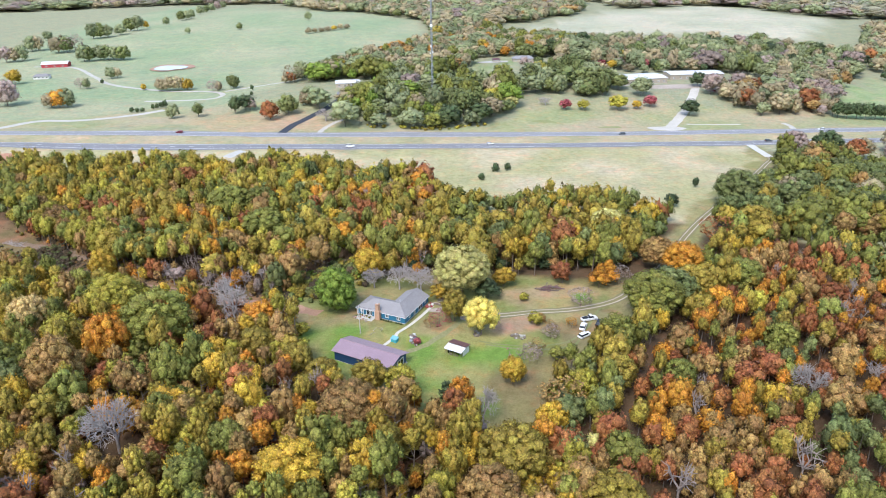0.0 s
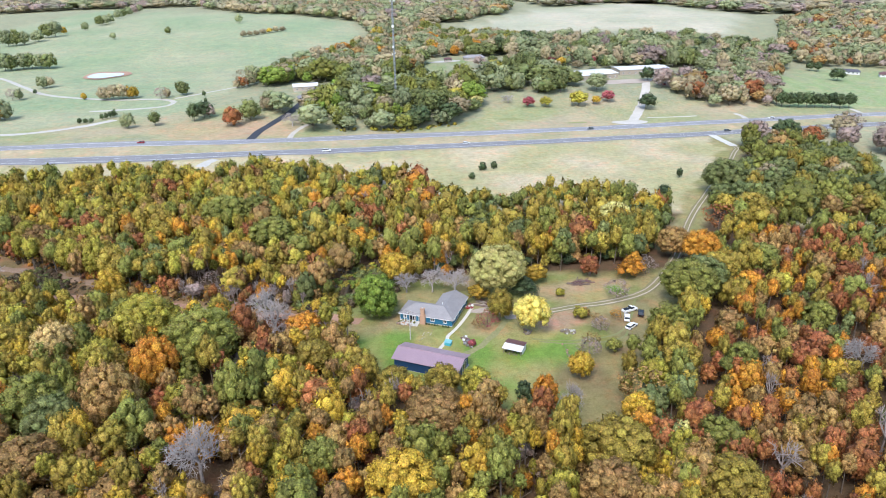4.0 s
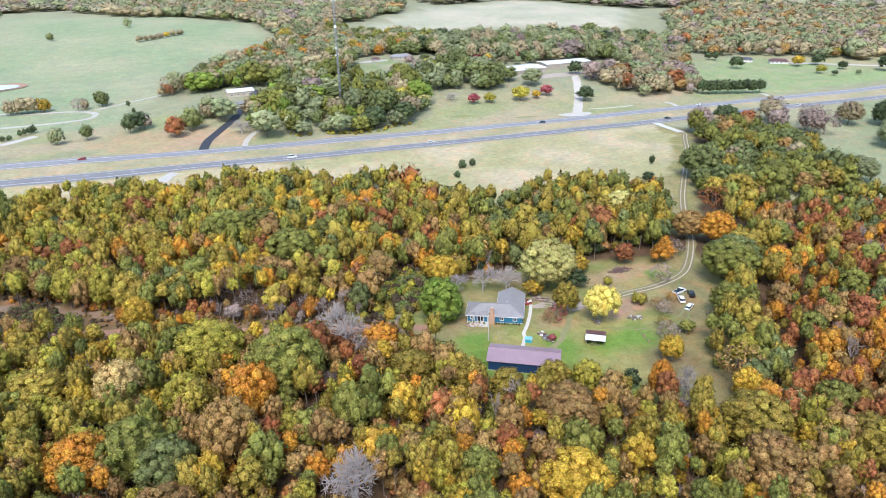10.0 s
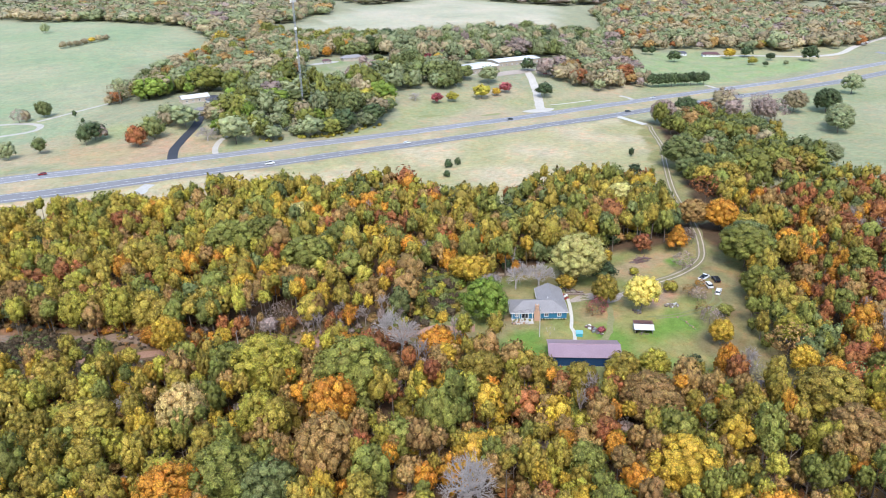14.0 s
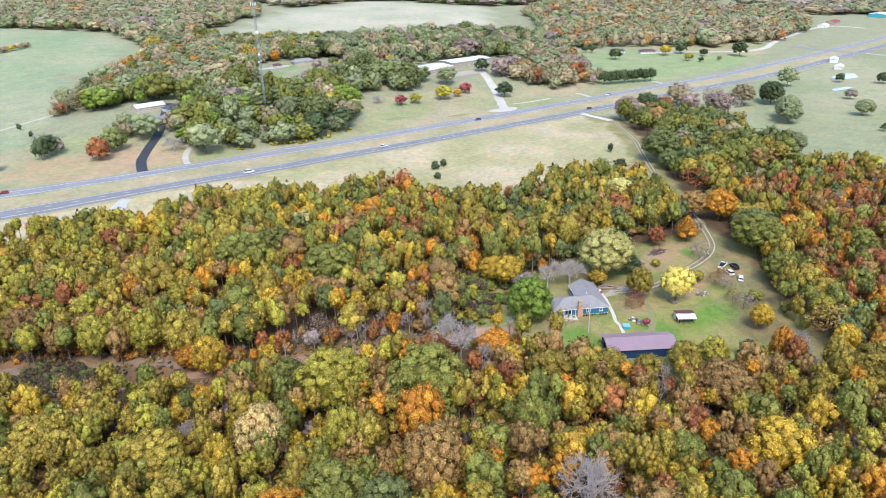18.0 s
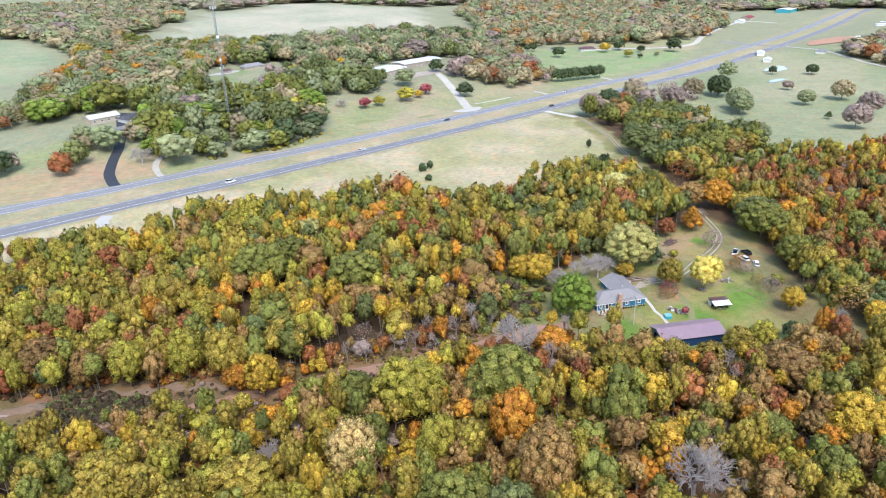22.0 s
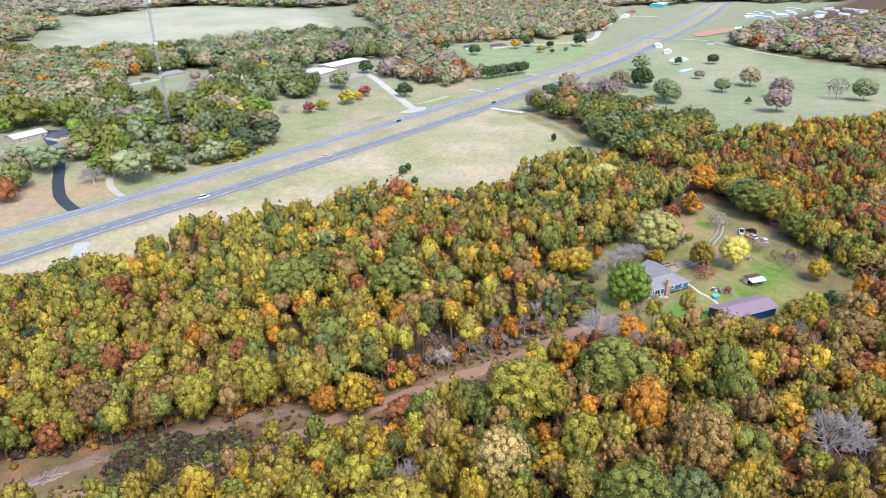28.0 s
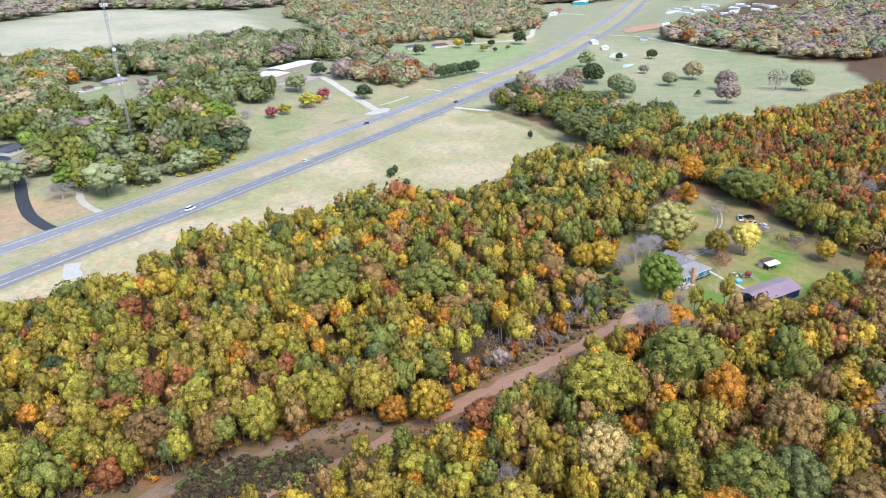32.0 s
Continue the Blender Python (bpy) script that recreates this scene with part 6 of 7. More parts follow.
def on_road(x, lane_offset, paint, label, **size):
    y = float(curve_y(ROAD, x))
    slope = float(curve_y(ROAD, x + 1)) - y
    car(x, y + lane_offset, math.degrees(math.atan(slope)) + (180 if lane_offset > 0 else 0), paint, label, group="cars on the highway", **size)


on_road(-190, 15.7, red_enamel, "red car on the highway")
on_road(20, -12.0, white_enamel, "white car on the highway")
on_road(-70, -15.6, white_enamel, "white van on the highway", length=5.6, tall=2.0)
on_road(112, 12.0, grey_enamel, "grey car on the highway")
on_road(255, 15.6, white_enamel, "white car on the highway")
on_road(205, -12.0, grey_enamel, "dark grey car on the highway")
on_road(330, -15.5, white_enamel, "white car on the highway")
on_road(-300, -12, black_enamel, "black car on the highway")


# ---- poles and wires ----
def pole(x, y, hgt, material, label, arm=True):
    top = thing("utility_pole", pose(x, y, ground(x, y), 0, 0, -35), label, "utility pole")
    bm = bmesh.new()
    rod(bm, (0, 0, -0.5), (0, 0, hgt), 0.17, 0.11, 8)
    part("pole", bm, material, top)
    if arm:
        boxed("crossarm", (-0.07, -0.9, hgt - 0.6, 0.07, 0.9, hgt - 0.45), wood_grey, top, "", 0.01)
        for y0 in (-0.8, 0, 0.8):
            bm = bmesh.new()
            rod(bm, (0, y0, hgt - 0.45), (0, y0, hgt - 0.2), 0.06, 0.04, 6)
            part("insulator", bm, white_paint, top)
    return Vector((x, y, ground(x, y) + hgt - 0.25))


P1 = pole(-119.9, 232.2, 8.0, surface("weathered_pole", (0.42, 0.37, 0.32), None, 0.9), "weathered wooden utility pole in the power-line cut")
P2 = pole(-32.2, 195.0, 10.2, surface("pale_pole", (0.62, 0.58, 0.54), None, 0.8), "pale utility pole on the lawn before the house")
P0 = pole(-262, 325, 9.0, MATS["weathered_pole"], "weathered wooden utility pole in the power-line cut")


def wire(a, b, sag):
    """One thin sagging cable."""
    vs, fs = [], []
    across = Vector((-(b - a).y, (b - a).x, 0)).normalized() * 0.03
    for i in range(15):
        t = i / 14
        p = a.lerp(b, t) - Vector((0, 0, sag * 4 * t * (1 - t)))
        vs += [p + across, p - across * 0.5 + Vector((0, 0, 0.02)), p - across * 0.5 - Vector((0, 0, 0.02))]
        if i:
            k = 3 * i
            fs += [(k - 3 + j, k - 3 + (j + 1) % 3, k + (j + 1) % 3, k + j) for j in range(3)]
    tagged(new("power_line", mesh_of("power_line", vs, fs, [black_enamel])), "dark overhead power line sagging between poles", "wire", "power lines along the cut")


for o in (-0.7, 0.0, 0.7):
    s = Vector((0.35 * o, 0.95 * o, 0))
    wire(P0 + s, P1 + s, 2.2)
    wire(P1 + s, P2 + s, 1.6)
wire(P2, Vector((-27.4, 205.3, ground(-27, 205) + 3.5)), 0.3)


# ---- the mast ----
def build_mast():
    g = ground(-20.8, 552)
    top = thing("radio_mast", pose(-20.8, 552, g), "tall grey lattice radio mast with dishes and antennas", "mast")
    hgt, rad = 82.0, 0.75
    feet = [(rad * math.cos(a), rad * math.sin(a)) for a in (0.5, 2.6, 4.7)]
    for x, y in feet:
        bm = bmesh.new()
        rod(bm, (x, y, 0), (x, y, hgt), 0.15, None, 5)
        part("leg", bm, steel, top)
    for k in range(0, 41):
        bm = bmesh.new()
        z = k * 2.0
        for i in range(3):
            (ax, ay), (bx, by) = feet[i], feet[(i + 1) % 3]
            rod(bm, (ax, ay, z), (bx, by, min(z + 2.0, hgt)), 0.085, None, 3)
            rod(bm, (bx, by, z), (ax, ay, min(z + 2.0, hgt)), 0.085, None, 3)
        part("lattice_bay", bm, steel, top)
    for z, a, r in ((55.6, 4.6, 1.1), (40.5, 4.2, 0.9), (36.0, 5.4, 0.8), (35.2, 3.6, 0.8)):
        bm = bmesh.new()
        c, s = math.cos(a), math.sin(a)
        rod(bm, (c * 0.8, s * 0.8, z), (c * 1.3, s * 1.3, z), 0.25, r, 14)
        part("dish", bm, white_paint, top, "white microwave dish")
    for z in (74.0, 80.5):
        for i in range(9):
            a = i * 0.698
            c, s = math.cos(a) * 1.9, math.sin(a) * 1.9
            boxed("panel_antenna", (c - 0.14, s - 0.14, z - 1.0, c + 0.14, s + 0.14, z + 1.0), white_paint, top, "white panel antenna", 0.03)
    bm = bmesh.new()
    rod(bm, (0, 0, hgt), (0, 0, hgt + 5), 0.06, 0.03, 5)
    part("whip", bm, steel, top)
    for i in range(3):
        a = 0.5 + i * 2.094
        for z in (30, 56, 78):
            bm = bmesh.new()
            rod(bm, (0.7 * math.cos(a), 0.7 * math.sin(a), z), (42 * math.cos(a), 42 * math.sin(a), 0), 0.02, None, 3)
            part("guy_wire", bm, steel, top)
    hut = thing("equipment_hut", pose(-27, 546, ground(-27, 546), 0, 0, 8), "small white equipment hut at the foot of the mast", "hut")
    boxed("body", (0, 0, -0.3, 6, 3.2, 2.8), white_paint, hut)
    boxed("roof", (-0.2, -0.2, 2.8, 6.2, 3.4, 3.0), concrete, hut)
    hut = thing("equipment_hut", pose(-16, 549, ground(-16, 549), 0, 0, 8), "small white equipment hut at the foot of the mast", "hut")
    boxed("body", (0, 0, -0.3, 4, 3, 2.6), white_paint, hut)
    boxed("roof", (-0.2, -0.2, 2.6, 4.2, 3.2, 2.8), concrete, hut)


build_mast()


# ---- buildings farther off ----
def far_house(name, x, y, turn, length, depth, eave, rise, wall_mat, roof_mat, label, category="house", windows=4, hip=0.0):
    g = ground(x, y)
    top = thing(name, pose(x, y, g, 0, 0, turn), label, category)
    l, d = length / 2, depth / 2
    holes = [(length * (i + 0.6) / (windows + 0.2) - 0.7, length * (i + 0.6) / (windows + 0.2) + 0.7, 1.0, min(2.3, eave - 0.3)) for i in range(windows)]
    boxed("floor_slab", (-l, -d, -1.2, l, d, 0.1), concrete, top)
    wall("wall", (-l, -d + 0.1), (l, -d + 0.1), 0.1, eave, 0.2, holes, wall_mat, top)
    wall("wall", (-l, d - 0.1), (l, d - 0.1), 0.1, eave, 0.2, [], wall_mat, top)
    wall("wall", (-l + 0.1, -d + 0.2), (-l + 0.1, d - 0.2), 0.1, eave, 0.2, [], wall_mat, top)
    wall("wall", (l - 0.1, -d + 0.2), (l - 0.1, d - 0.2), 0.1, eave, 0.2, [], wall_mat, top)
    o, r = 0.5, eave + rise
    a, b, c, e = (-l - o, -d - o, eave), (l + o, -d - o, eave), (l + o, d + o, eave), (-l - o, d + o, eave)
    p, q = (-l - o + hip, 0, r), (l + o - hip, 0, r)
    faces = [(a, b, q, p), (c, e, p, q)]
    if hip:
        faces += [(b, c, q), (e, a, p)]
    slab_roof("roof_slope", faces, 0.2, roof_mat, top)
    if not hip:
        for sx in (-l + 0.05, l - 0.25):
            bm = bmesh.new()
            f = poly(bm, [(sx, -d, eave), (sx, d, eave), (sx, 0, r - 0.25)])
            ex = bmesh.ops.extrude_face_region(bm, geom=[f])
            bmesh.ops.translate(bm, vec=(0.2, 0, 0), verts=[v for v in ex["geom"] if isinstance(v, bmesh.types.BMVert)])
            part("gable", bm, wall_mat, top)
    return top


far_house("workshop", -94, 595, 8, 20, 13, 3.6, 1.7, tan_paint, white_roof, "metal workshop with a bright white roof among trees", "workshop")
far_house("house", -78, 583, 20, 15, 9, 2.7, 2.0, white_paint, dark_roof, "white house with a dark blue-grey roof among trees", hip=3.5)
far_house("house", -92, 558, 12, 10, 8, 2.6, 1.4, white_paint, grey_shingle, "small grey-roofed house by the black driveway", hip=2)
far_house("house", 62, 694, 2, 20, 10, 2.8, 2.2, tan_paint, grey_shingle, "brick ranch house with a grey roof beyond the grove", hip=4)
far_house("pavilion", 36, 690, 2, 7, 5, 2.6, 1.3, tan_paint, red_brown, "small brown-roofed pavilion on a white slab", "pavilion", 2, 2)
far_house("business_building", 158, 626, 13, 42, 26, 4.6, 1.0, tan_paint, white_roof, "long business building with a flat white roof", "commercial building", 8)
far_house("business_building", 211, 643, 4, 48, 20, 4.6, 0.9, tan_paint, white_roof, "long business building with a flat white roof", "commercial building", 8)
far_house("house", 443, 671, -35, 16, 9, 2.7, 2.0, white_paint, dark_roof, "white house with a dark roof beyond the highway", hip=3)
far_house("house", 468, 648, -30, 18, 10, 2.7, 2.2, white_paint, red_brown, "white house with a brown roof beyond the highway", hip=3.5)
far_house("barn", -433, 757, 12, 26, 13, 3.6, 2.2, red_paint, white_roof, "red barn with a white metal roof on the pasture", "barn", 3)
far_house("house", -408, 684, 15, 14, 9, 2.7, 2.0, white_paint, grey_shingle, "white farmhouse with a grey roof", hip=3)
far_house("store", 929, 705, 15, 24, 14, 4, 2.5, tan_paint, red_paint, "roadside store with a red roof beside the highway", "store")
far_house("store", 880, 690, 15, 18, 12, 3.5, 2, white_paint, white_roof, "white roadside building beside the highway", "store")
far_house("warehouse", 1190, 770, 12, 70, 26, 6, 1.5, teal_paint, white_roof, "long teal warehouse with a white roof", "warehouse")
far_house("store", 745, 452, 20, 46, 14, 5, 1.0, tan_paint, white_roof, "low white-roofed commercial building", "commercial building")
far_house("house", 560, 470, 25, 14, 8, 2.7, 1.8, white_paint, white_roof, "small white outbuilding by the meadow", "outbuilding")
far_house("house", 640, 450, 15, 16, 9, 2.7, 1.8, white_paint, grey_shingle, "small white house beyond the meadow", hip=3)
far_house("house", 600, 500, 30, 20, 8, 3, 1.5, white_paint, white_roof, "white trailer beside the highway", "mobile home")
rng = random.Random(4)
for i in range(26):
    far_house("mobile_home", 950 + (i % 7) * 30 + rng.uniform(-12, 12), 375 + (i // 7) * 45 + (i % 7) * 4 + rng.uniform(-14, 14), 60 + rng.choice((0, 25, 80)) + rng.uniform(-8, 8), 18, 6, 2.8, 0.6, white_paint, white_roof, "white mobile home in a far trailer park", "mobile home", 3)


def pad(name, x, y, rx, ry, material, label, category, lift=0.12, seed=1, n=26, kind="structure"):
    """A level patch with an uneven rounded outline."""
    r = random.Random(seed)
    z = ground(x, y) + lift
    vs = [(x, y, z)]
    ph = [r.uniform(0, 6.28) for _ in range(3)]
    for i in range(n):
        a = 6.2832 * i / n
        k = 1 + 0.12 * math.sin(2 * a + ph[0]) + 0.09 * math.sin(3 * a + ph[1]) + 0.05 * math.sin(5 * a + ph[2])
        px, py = x + rx * k * math.cos(a), y + ry * k * math.sin(a)
        vs.append((px, py, z if name == "pond" else ground(px, py) + lift))
    fs = [(0, 1 + i, 1 + (i + 1) % n) for i in range(n)]
    return tagged(new(name, mesh_of(name, vs, fs, [material])), label, category, kind=kind)


pad("pond", 518, 438, 19, 9, water, "pale still farm pond in the meadow", "pond", 0.5, 2)
pad("pond", 452, 402, 12, 5, water, "small pale pond in the meadow", "pond", 0.4, 3)
pad("pond_bank", -301, 739, 20, 26, dirt, "reddish bare bank round the farm pond", "ground", 0.5, 4)
pad("pond", -301, 735, 15, 18, water, "pale farm pond in the pasture", "pond", 0.9, 4)
pad("dirt_yard", -275, 400, 17, 15, orange_dirt, "bare orange dirt patch beside the highway", "ground", 0.15, 15)
pad("dirt_yard", 765, 492, 52, 24, orange_dirt, "bare orange dirt yard beside the highway", "ground", 0.6, 5)
pad("slab", 34, 690, 17, 5, concrete, "white concrete slab round the pavilion", "pavement", 0.3, 6)
pad("business_apron", 147.5, 490, 12, 6.5, gravel, "white gravel fan where the drive meets the highway", "driveway", 0.2, 8)
pad("parking_lot", 240, 588, 32, 20, tan_gravel, "pale gravel parking lot behind the trees", "parking lot", 0.2, 7)
pad("parking_lot", 184, 602, 26, 9, tan_gravel, "pale gravel yard before the white buildings", "parking lot", 0.22, 8)
pad("drive_court", -80, 600, 13, 12, new_asphalt, "black asphalt court by the workshop", "driveway", 0.25, 9)
pad("bare_patch", -62, 330, 7, 4, dirt, "bare tan patch in a small clearing", "ground", 0.08, 10)
pad("bare_patch", -60, 214, 6, 4, dirt, "bare reddish patch at the edge of the lawn", "ground", 0.08, 11)
pad("bare_patch", 62, 505, 9, 3, dusty, "bare dusty patch on the roadside bank", "ground", 0.1, 12)
pad("bare_patch", 108, 494, 8, 2.5, dusty, "bare dusty patch on the roadside bank", "ground", 0.1, 13)

paints = [white_enamel, white_enamel, red_enamel, grey_enamel, black_enamel, white_enamel]
for i in range(24):
    x, y = 212 + (i % 8) * 7.5 + rng.uniform(-1.5, 1.5), 572 + (i // 8) * 14 + rng.uniform(-2, 2)
    p = paints[i % 6]
    car(x, y, 80 + rng.uniform(-25, 25), p, {white_enamel: "white", red_enamel: "red", grey_enamel: "grey", black_enamel: "black"}[p] + " car parked in the far gravel lot")


def build_billboard():
    top = thing("billboard", pose(203, 416, ground(203, 416), 0, 0, 62), "double roadside billboard seen from behind on steel posts", "billboard")
    for x in (-2.6, 0, 2.6):
        bm = bmesh.new()
        rod(bm, (x, 0, -0.4), (x, 0, 6.4), 0.14, None, 8)
        part("post", bm, wood_grey, top)
    boxed("panel", (-3.6, -0.3, 2.2, 3.6, -0.12, 4.1), black_enamel, top, "dark billboard panel")
    boxed("panel", (-3.2, -0.3, 4.3, 3.2, -0.12, 6.6), white_paint, top, "white billboard panel")
    boxed("panel", (-3.2, 0.12, 4.3, 3.2, 0.3, 6.6), grey_enamel, top, "grey billboard back")


build_billboard()


# ---- heaps and litter in the yard and the cut ----
def heap(name, x, y, rx, ry, n, material_list, label, category, seed, size=0.5, tall=0.6, long=False):
    top = thing(name, pose(x, y, ground(x, y), 0, 0, seed * 37 if seed else -18), label, category)
    r = random.Random(seed)
    for i in range(n):
        a, q = r.uniform(0, 6.28), math.sqrt(r.random())
        px, py = rx * q * math.cos(a), ry * q * math.sin(a)
        z = tall * (1 - q) * r.uniform(0.4, 1)
        bm = bmesh.new()
        if long:
            d = Vector((r.uniform(-1, 1), r.uniform(-0.22, 0.22), r.uniform(-0.12, 0.18))).normalized() * size * r.uniform(1.5, 4)
            rod(bm, Vector((px, py, z + 0.1)) - d / 2, Vector((px, py, z + 0.1)) + d / 2, size * 0.14, size * 0.07, 5)
            part("branch", bm, r.choice(material_list), top)
        else:
            s = size * r.uniform(0.5, 1.3)
            box(bm, -s / 2, -s / 2.6, -0.05, s / 2, s / 2.6, s * r.uniform(0.4, 0.9), 0.05, pose(px, py, z * 0.6, r.uniform(-12, 12), r.uniform(-12, 12), r.uniform(0, 180)))
            part("piece", bm, r.choice(material_list), top)
    return top


heap("junk_heap", -14.5, 190.3, 3.6, 1.5, 38, [wood_grey, white_paint, red_brown, steel, bark], "heap of scrap wood, cars parts and junk on the lawn", "junk", 3, 0.8, 0.9)
heap("rock_pile", 18.5, 192.3, 2.8, 1.3, 40, [concrete, wood_grey, bark], "pile of grey rocks and rubble on the lawn", "rocks", 4, 0.6, 0.7)
heap("brush_pile", 32.5, 226.5, 4.2, 2.0, 70, [bark, red_brown], "dark pile of cut brush in the clearing", "brush pile", 5, 1.0, 1.4, True)
heap("log_pile", -207, 294, 4.5, 1.4, 26, [grey_twigs, MATS["weathered_pole"]], "grey felled trunks lying in the cut", "logs", 0, 1.5, 0.4, True)
heap("firewood_pile", 5.5, 194.5, 2.0, 1.2, 26, [wood_grey, bark, steel], "scatter of wood and metal under the yellow tree", "junk", 7, 0.6, 0.5)
heap("woodpile", -5.5, 217, 4.2, 0.8, 34, [wood_grey, red_brown, pale_bark], "low row of stacked lumber behind the house", "lumber", 8, 1.2, 0.6, True)
def lumber(x, y, turn, n, length, label):
    top = thing("lumber_row", pose(x, y, ground(x, y), 0, 0, turn), label, "lumber")
    r = random.Random(n)
    for i in range(n):
        z = 0.14 * (i % 3)
        bm = box(bmesh.new(), -length / 2 + r.uniform(-0.4, 0.4), -0.16 + 0.36 * (i // 3), z, length / 2 + r.uniform(-0.4, 0.4), 0.16 + 0.36 * (i // 3), z + 0.13, 0.01)
        part("beam", bm, r.choice([wood_grey, red_brown, tan_paint]), top)


lumber(-6.2, 213.6, -27, 9, 6.5, "low row of weathered timbers beside the gravel court")
lumber(-5.4, 215.6, -27, 6, 6.0, "low row of brown timbers beside the gravel court")
pad("gravel_court", -4.5, 210.6, 5.5, 2.4, tan_gravel, "tan gravel court at the end of the lane", "driveway", 0.07, 21)
pad("gravel_court", 4.0, 206.0, 4.5, 2.6, tan_gravel, "tan gravel turning place under the trees", "driveway", 0.075, 22)
heap("porch_clutter", -10.6, 213.6, 1.1, 2.2, 14, [red_paint, white_paint, red_enamel, wood_grey], "red and white garden things heaped by the porch", "clutter", 14, 0.7, 0.7)
heap("patio_clutter", -33.4, 204.6, 3.4, 0.9, 34, [wood_grey, concrete, brick, tan_paint], "pots, stones and boxes along the patio edge", "clutter", 4, 0.5, 0.4)
heap("barn_clutter", -17.4, 178.5, 1.2, 2.0, 16, [white_paint, black_enamel, steel, wood_grey], "white and dark bins and scrap at the barn end", "junk", 15, 0.8, 0.8)
heap("board_scatter", -27.0, 196.5, 3.6, 1.6, 9, [wood_grey, pale_bark], "few pale boards and sticks lying on the lawn", "boards", 16, 0.5, 0.05, True)
heap("tilled_strip", 14.8, 181.5, 4.6, 0.5, 26, [dirt, wood_grey, bark], "low row of clods and old stalks in the lawn", "garden row", 17, 0.4, 0.12)
heap("fallen_branch_pile", -192, 290, 3, 2, 9, [wood_grey], "pale fallen branches at the foot of the wood", "branches", 9, 1.2, 0.4, True)


def shrubs(name, label, outline, spacing, kinds, seed, size=(1.0, 2.6), tall=0.7):
    """Low brush spread over an outline."""
    r = np.random.RandomState(seed)
    ox, oy = [p[0] for p in outline], [p[1] for p in outline]
    n = int((max(ox) - min(ox)) * (max(oy) - min(oy)) / spacing ** 2)
    x, y = r.uniform(min(ox), max(ox), n), r.uniform(min(oy), max(oy), n)
    k = side(x, y, outline) > r.uniform(-2, 3, n)
    vs, fs, ns, ms, ts, base = [], [], [], [], [], 0
    for px, py in zip(x[k], y[k]):
        s = r.uniform(*size)
        v, f, n = (MID_CROWNS if s > 1.8 else FAR_CROWNS)[r.randint(6)]
        ns.append(n)
        vs.append(v * (s * 1.2, s * 1.2, s * tall) + (px, py, ground(px, py) - 0.1))
        fs.append(f + base)
        ms.append(np.full(len(f), KINDS.index(kinds[r.randint(len(kinds))])))
        ts.append(np.full(len(v), r.rand()))
        base += len(v)
    me = mesh_of(name, np.concatenate(vs), np.concatenate(fs), [MATS[q] for q in KINDS], np.concatenate(ms), np.concatenate(ts), True, unit_rows(np.concatenate(ns)))
    return tagged(new(name, me), label, "brush", kind="stuff")


shrubs("brush_in_cut", "low dark brush and tangled growth in the power-line cut", [(-183, 291), (-175, 282), (-166, 268), (-162, 258), (-172, 258), (-182, 266), (-194, 268), (-200, 278), (-192, 286)], 1.25, ["umber", "umber", "umber", "oak"], 1, (1.0, 2.6), 0.8)
shrubs("brush_at_wood_foot", "rusty brown and olive undergrowth along the foot of the wood", [(-214, 308), (-198, 300), (-186, 293), (-172, 285), (-158, 274), (-146, 265), (-134, 256), (-130, 262), (-144, 274), (-160, 286), (-180, 300), (-200, 314)], 1.9, ["rust", "brown", "umber", "olive", "orange", "brown"], 12, (1.2, 3.4), 1.0)
shrubs("brush_beside_cut", "low brush along the edge of the cut", [(-60, 222), (-85, 233), (-126, 250), (-160, 276), (-155, 268), (-126, 244), (-85, 228), (-62, 217)], 1.9, ["olive", "brown", "rust", "green", "mauve"], 2, (0.8, 2.2))
shrubs("thicket_in_cut", "grey-brown leafless thicket along the power-line cut", [(-60, 208), (-90, 220), (-124, 232), (-150, 248), (-154, 240), (-124, 225), (-90, 213), (-62, 203)], 2.2, ["mauve", "mauve", "brown", "sage"], 8, (0.8, 2.4), 0.7)
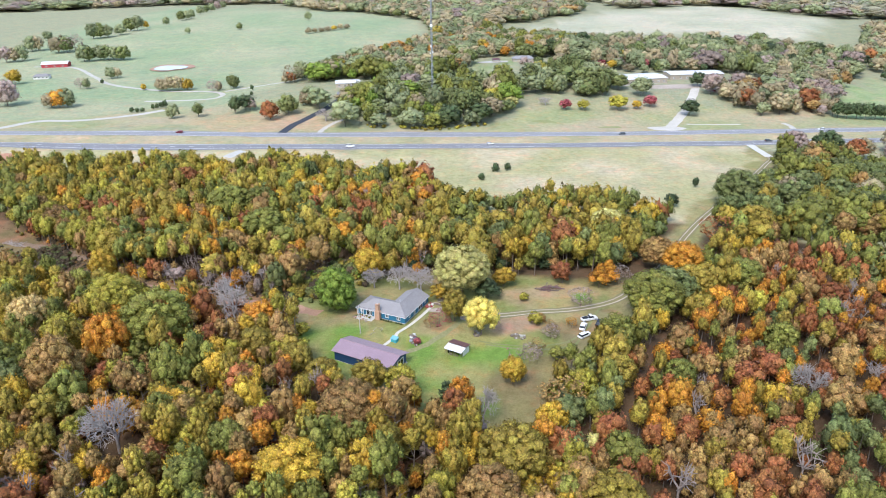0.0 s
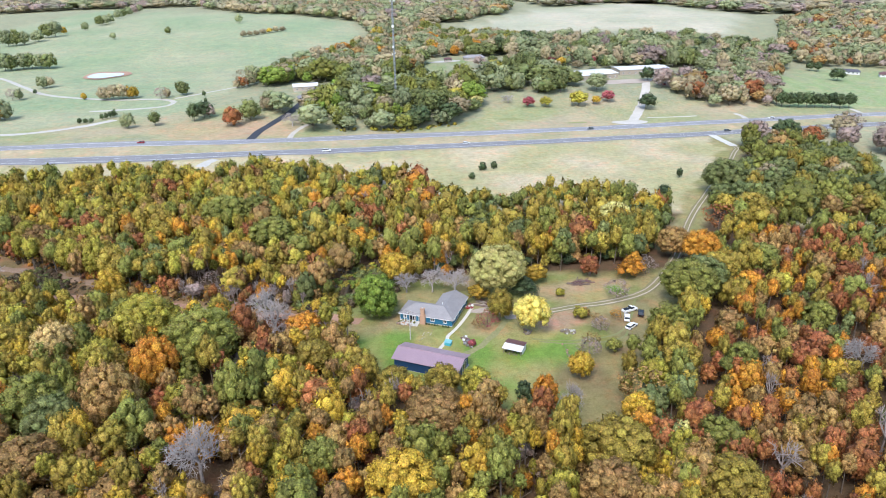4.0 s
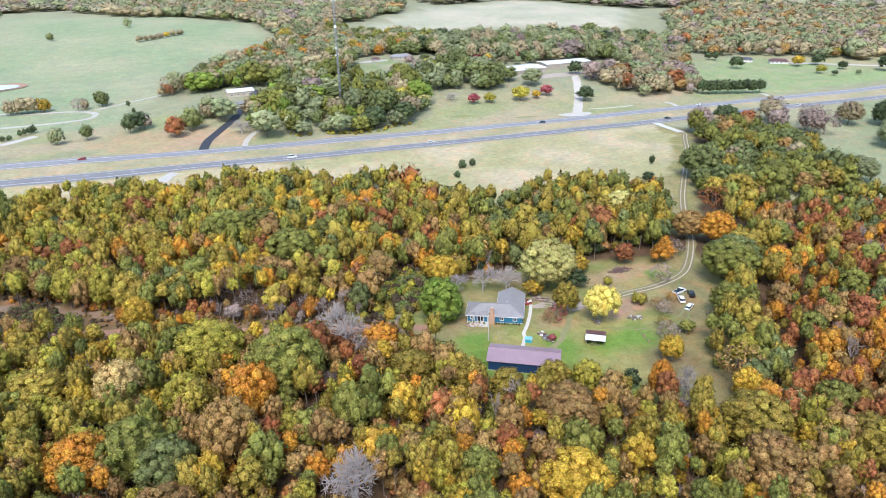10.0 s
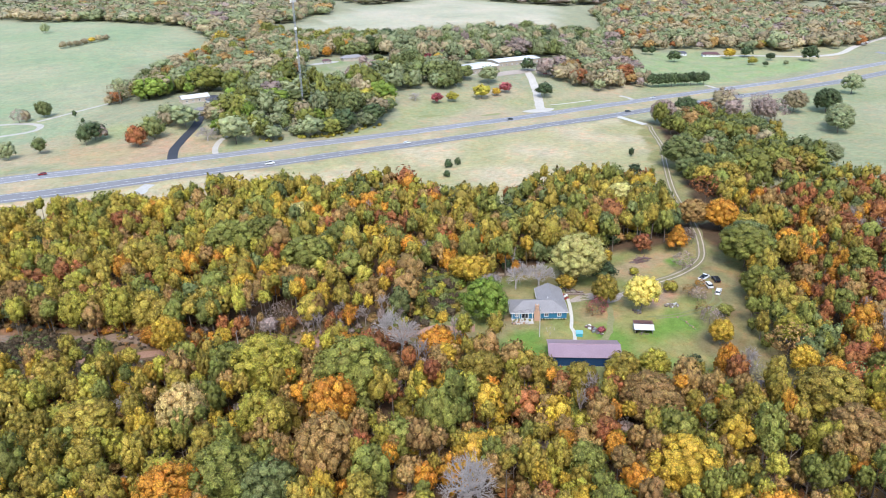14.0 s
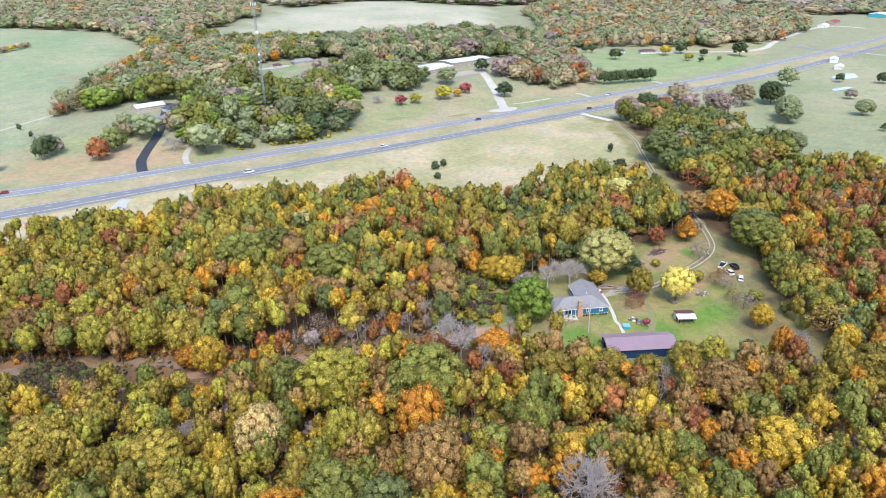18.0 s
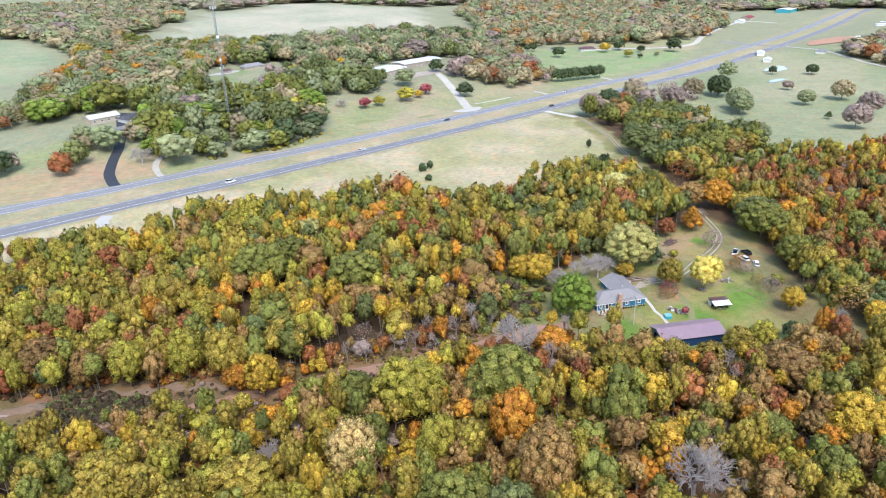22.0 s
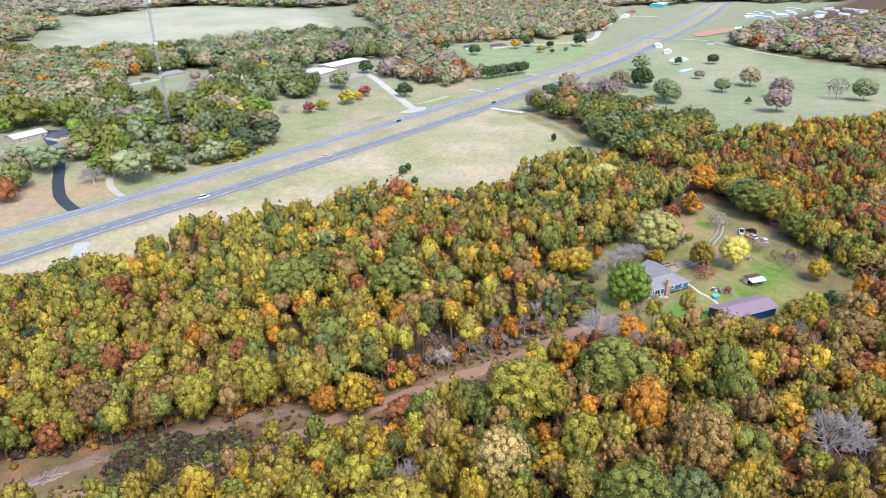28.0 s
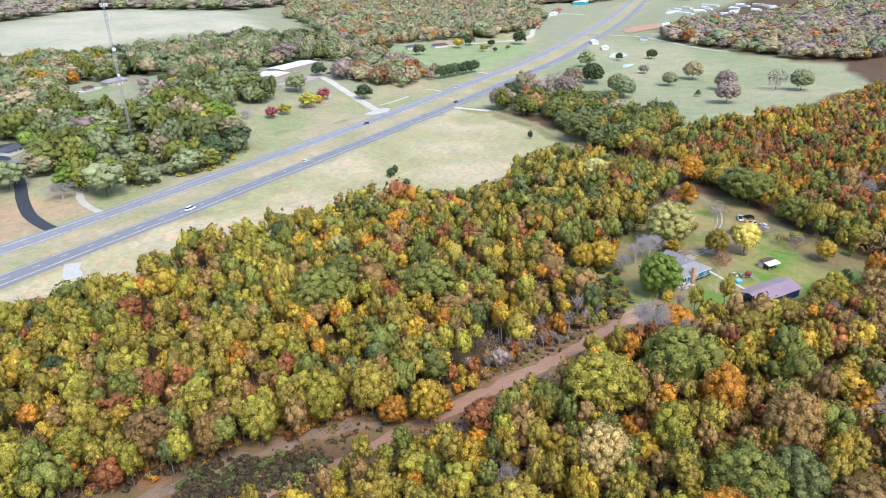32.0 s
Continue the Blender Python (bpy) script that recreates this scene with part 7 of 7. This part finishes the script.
shrubs("weeds_in_cut", "dark weeds and low brush in the power-line cut", [(-170, 254), (-205, 270), (-232, 290), (-300, 336), (-300, 342), (-228, 300), (-204, 288), (-190, 266)], 2.0, ["umber", "olive", "brown", "umber"], 9, (0.7, 1.8), 0.6)
shrubs("shrub_patch", "tangle of green, yellow and grey shrubs beside the house", [(-74, 226), (-56, 216), (-46, 222), (-30, 238), (-28, 246), (-40, 258), (-56, 250), (-68, 238)], 2.1, ["lime", "green", "olive", "oak", "umber", "fresh", "umber"], 3, (1.6, 4.2), 0.9)
shrubs("brush_south_of_cut", "low rusty brush along the south side of the cut", [(-110, 217), (-128, 226), (-146, 237), (-166, 250), (-160, 240), (-140, 226), (-120, 214)], 2.4, ["brown", "rust", "olive", "gold"], 4, (1.5, 4.0), 0.8)
for q, patch in enumerate(([(-206, 289), (-179, 270), (-158, 258), (-146, 254), (-150, 261), (-158, 268), (-170, 277), (-184, 284)], [(-230, 292), (-200, 275), (-179, 263), (-158, 250.5), (-146, 246.5), (-132, 238.5), (-118, 231.5), (-102, 225.5), (-104, 220), (-122, 225), (-146, 237), (-166, 248), (-190, 261), (-224, 282)], [(-142, 253), (-130, 245.5), (-116, 238.5), (-100, 232.5), (-78, 224.5), (-62, 218), (-62, 222), (-82, 229), (-104, 239), (-122, 248), (-136, 257)])):
    shrubs("scrub_in_cut", "low brown and dark scrub and dead weeds in the power-line cut", patch, 1.5, ["umber", "umber", "brown"], 20 + q, (0.5, 1.3), 0.7)
shrubs("roadside_shrubs", "yellow-green shrubs along the foot of the grove", [(-70, 482), (-20, 476), (20, 492), (16, 498), (-20, 484), (-68, 490)], 4.0, ["lime", "green", "olive"], 5, (1.5, 3.5), 0.8)
for q, (bx, by) in enumerate(((20.6, 380.5), (27.6, 383), (12, 363.5), (122.5, 347.4))):
    tree(bx, by, "dark", (5.2, 4.2, 4.4, 3.6)[q], (5.4, 4.8, 4.0, 6.0)[q], "near", "dark green cedar bush standing in the dry field", 0.03, "cedars in the field")
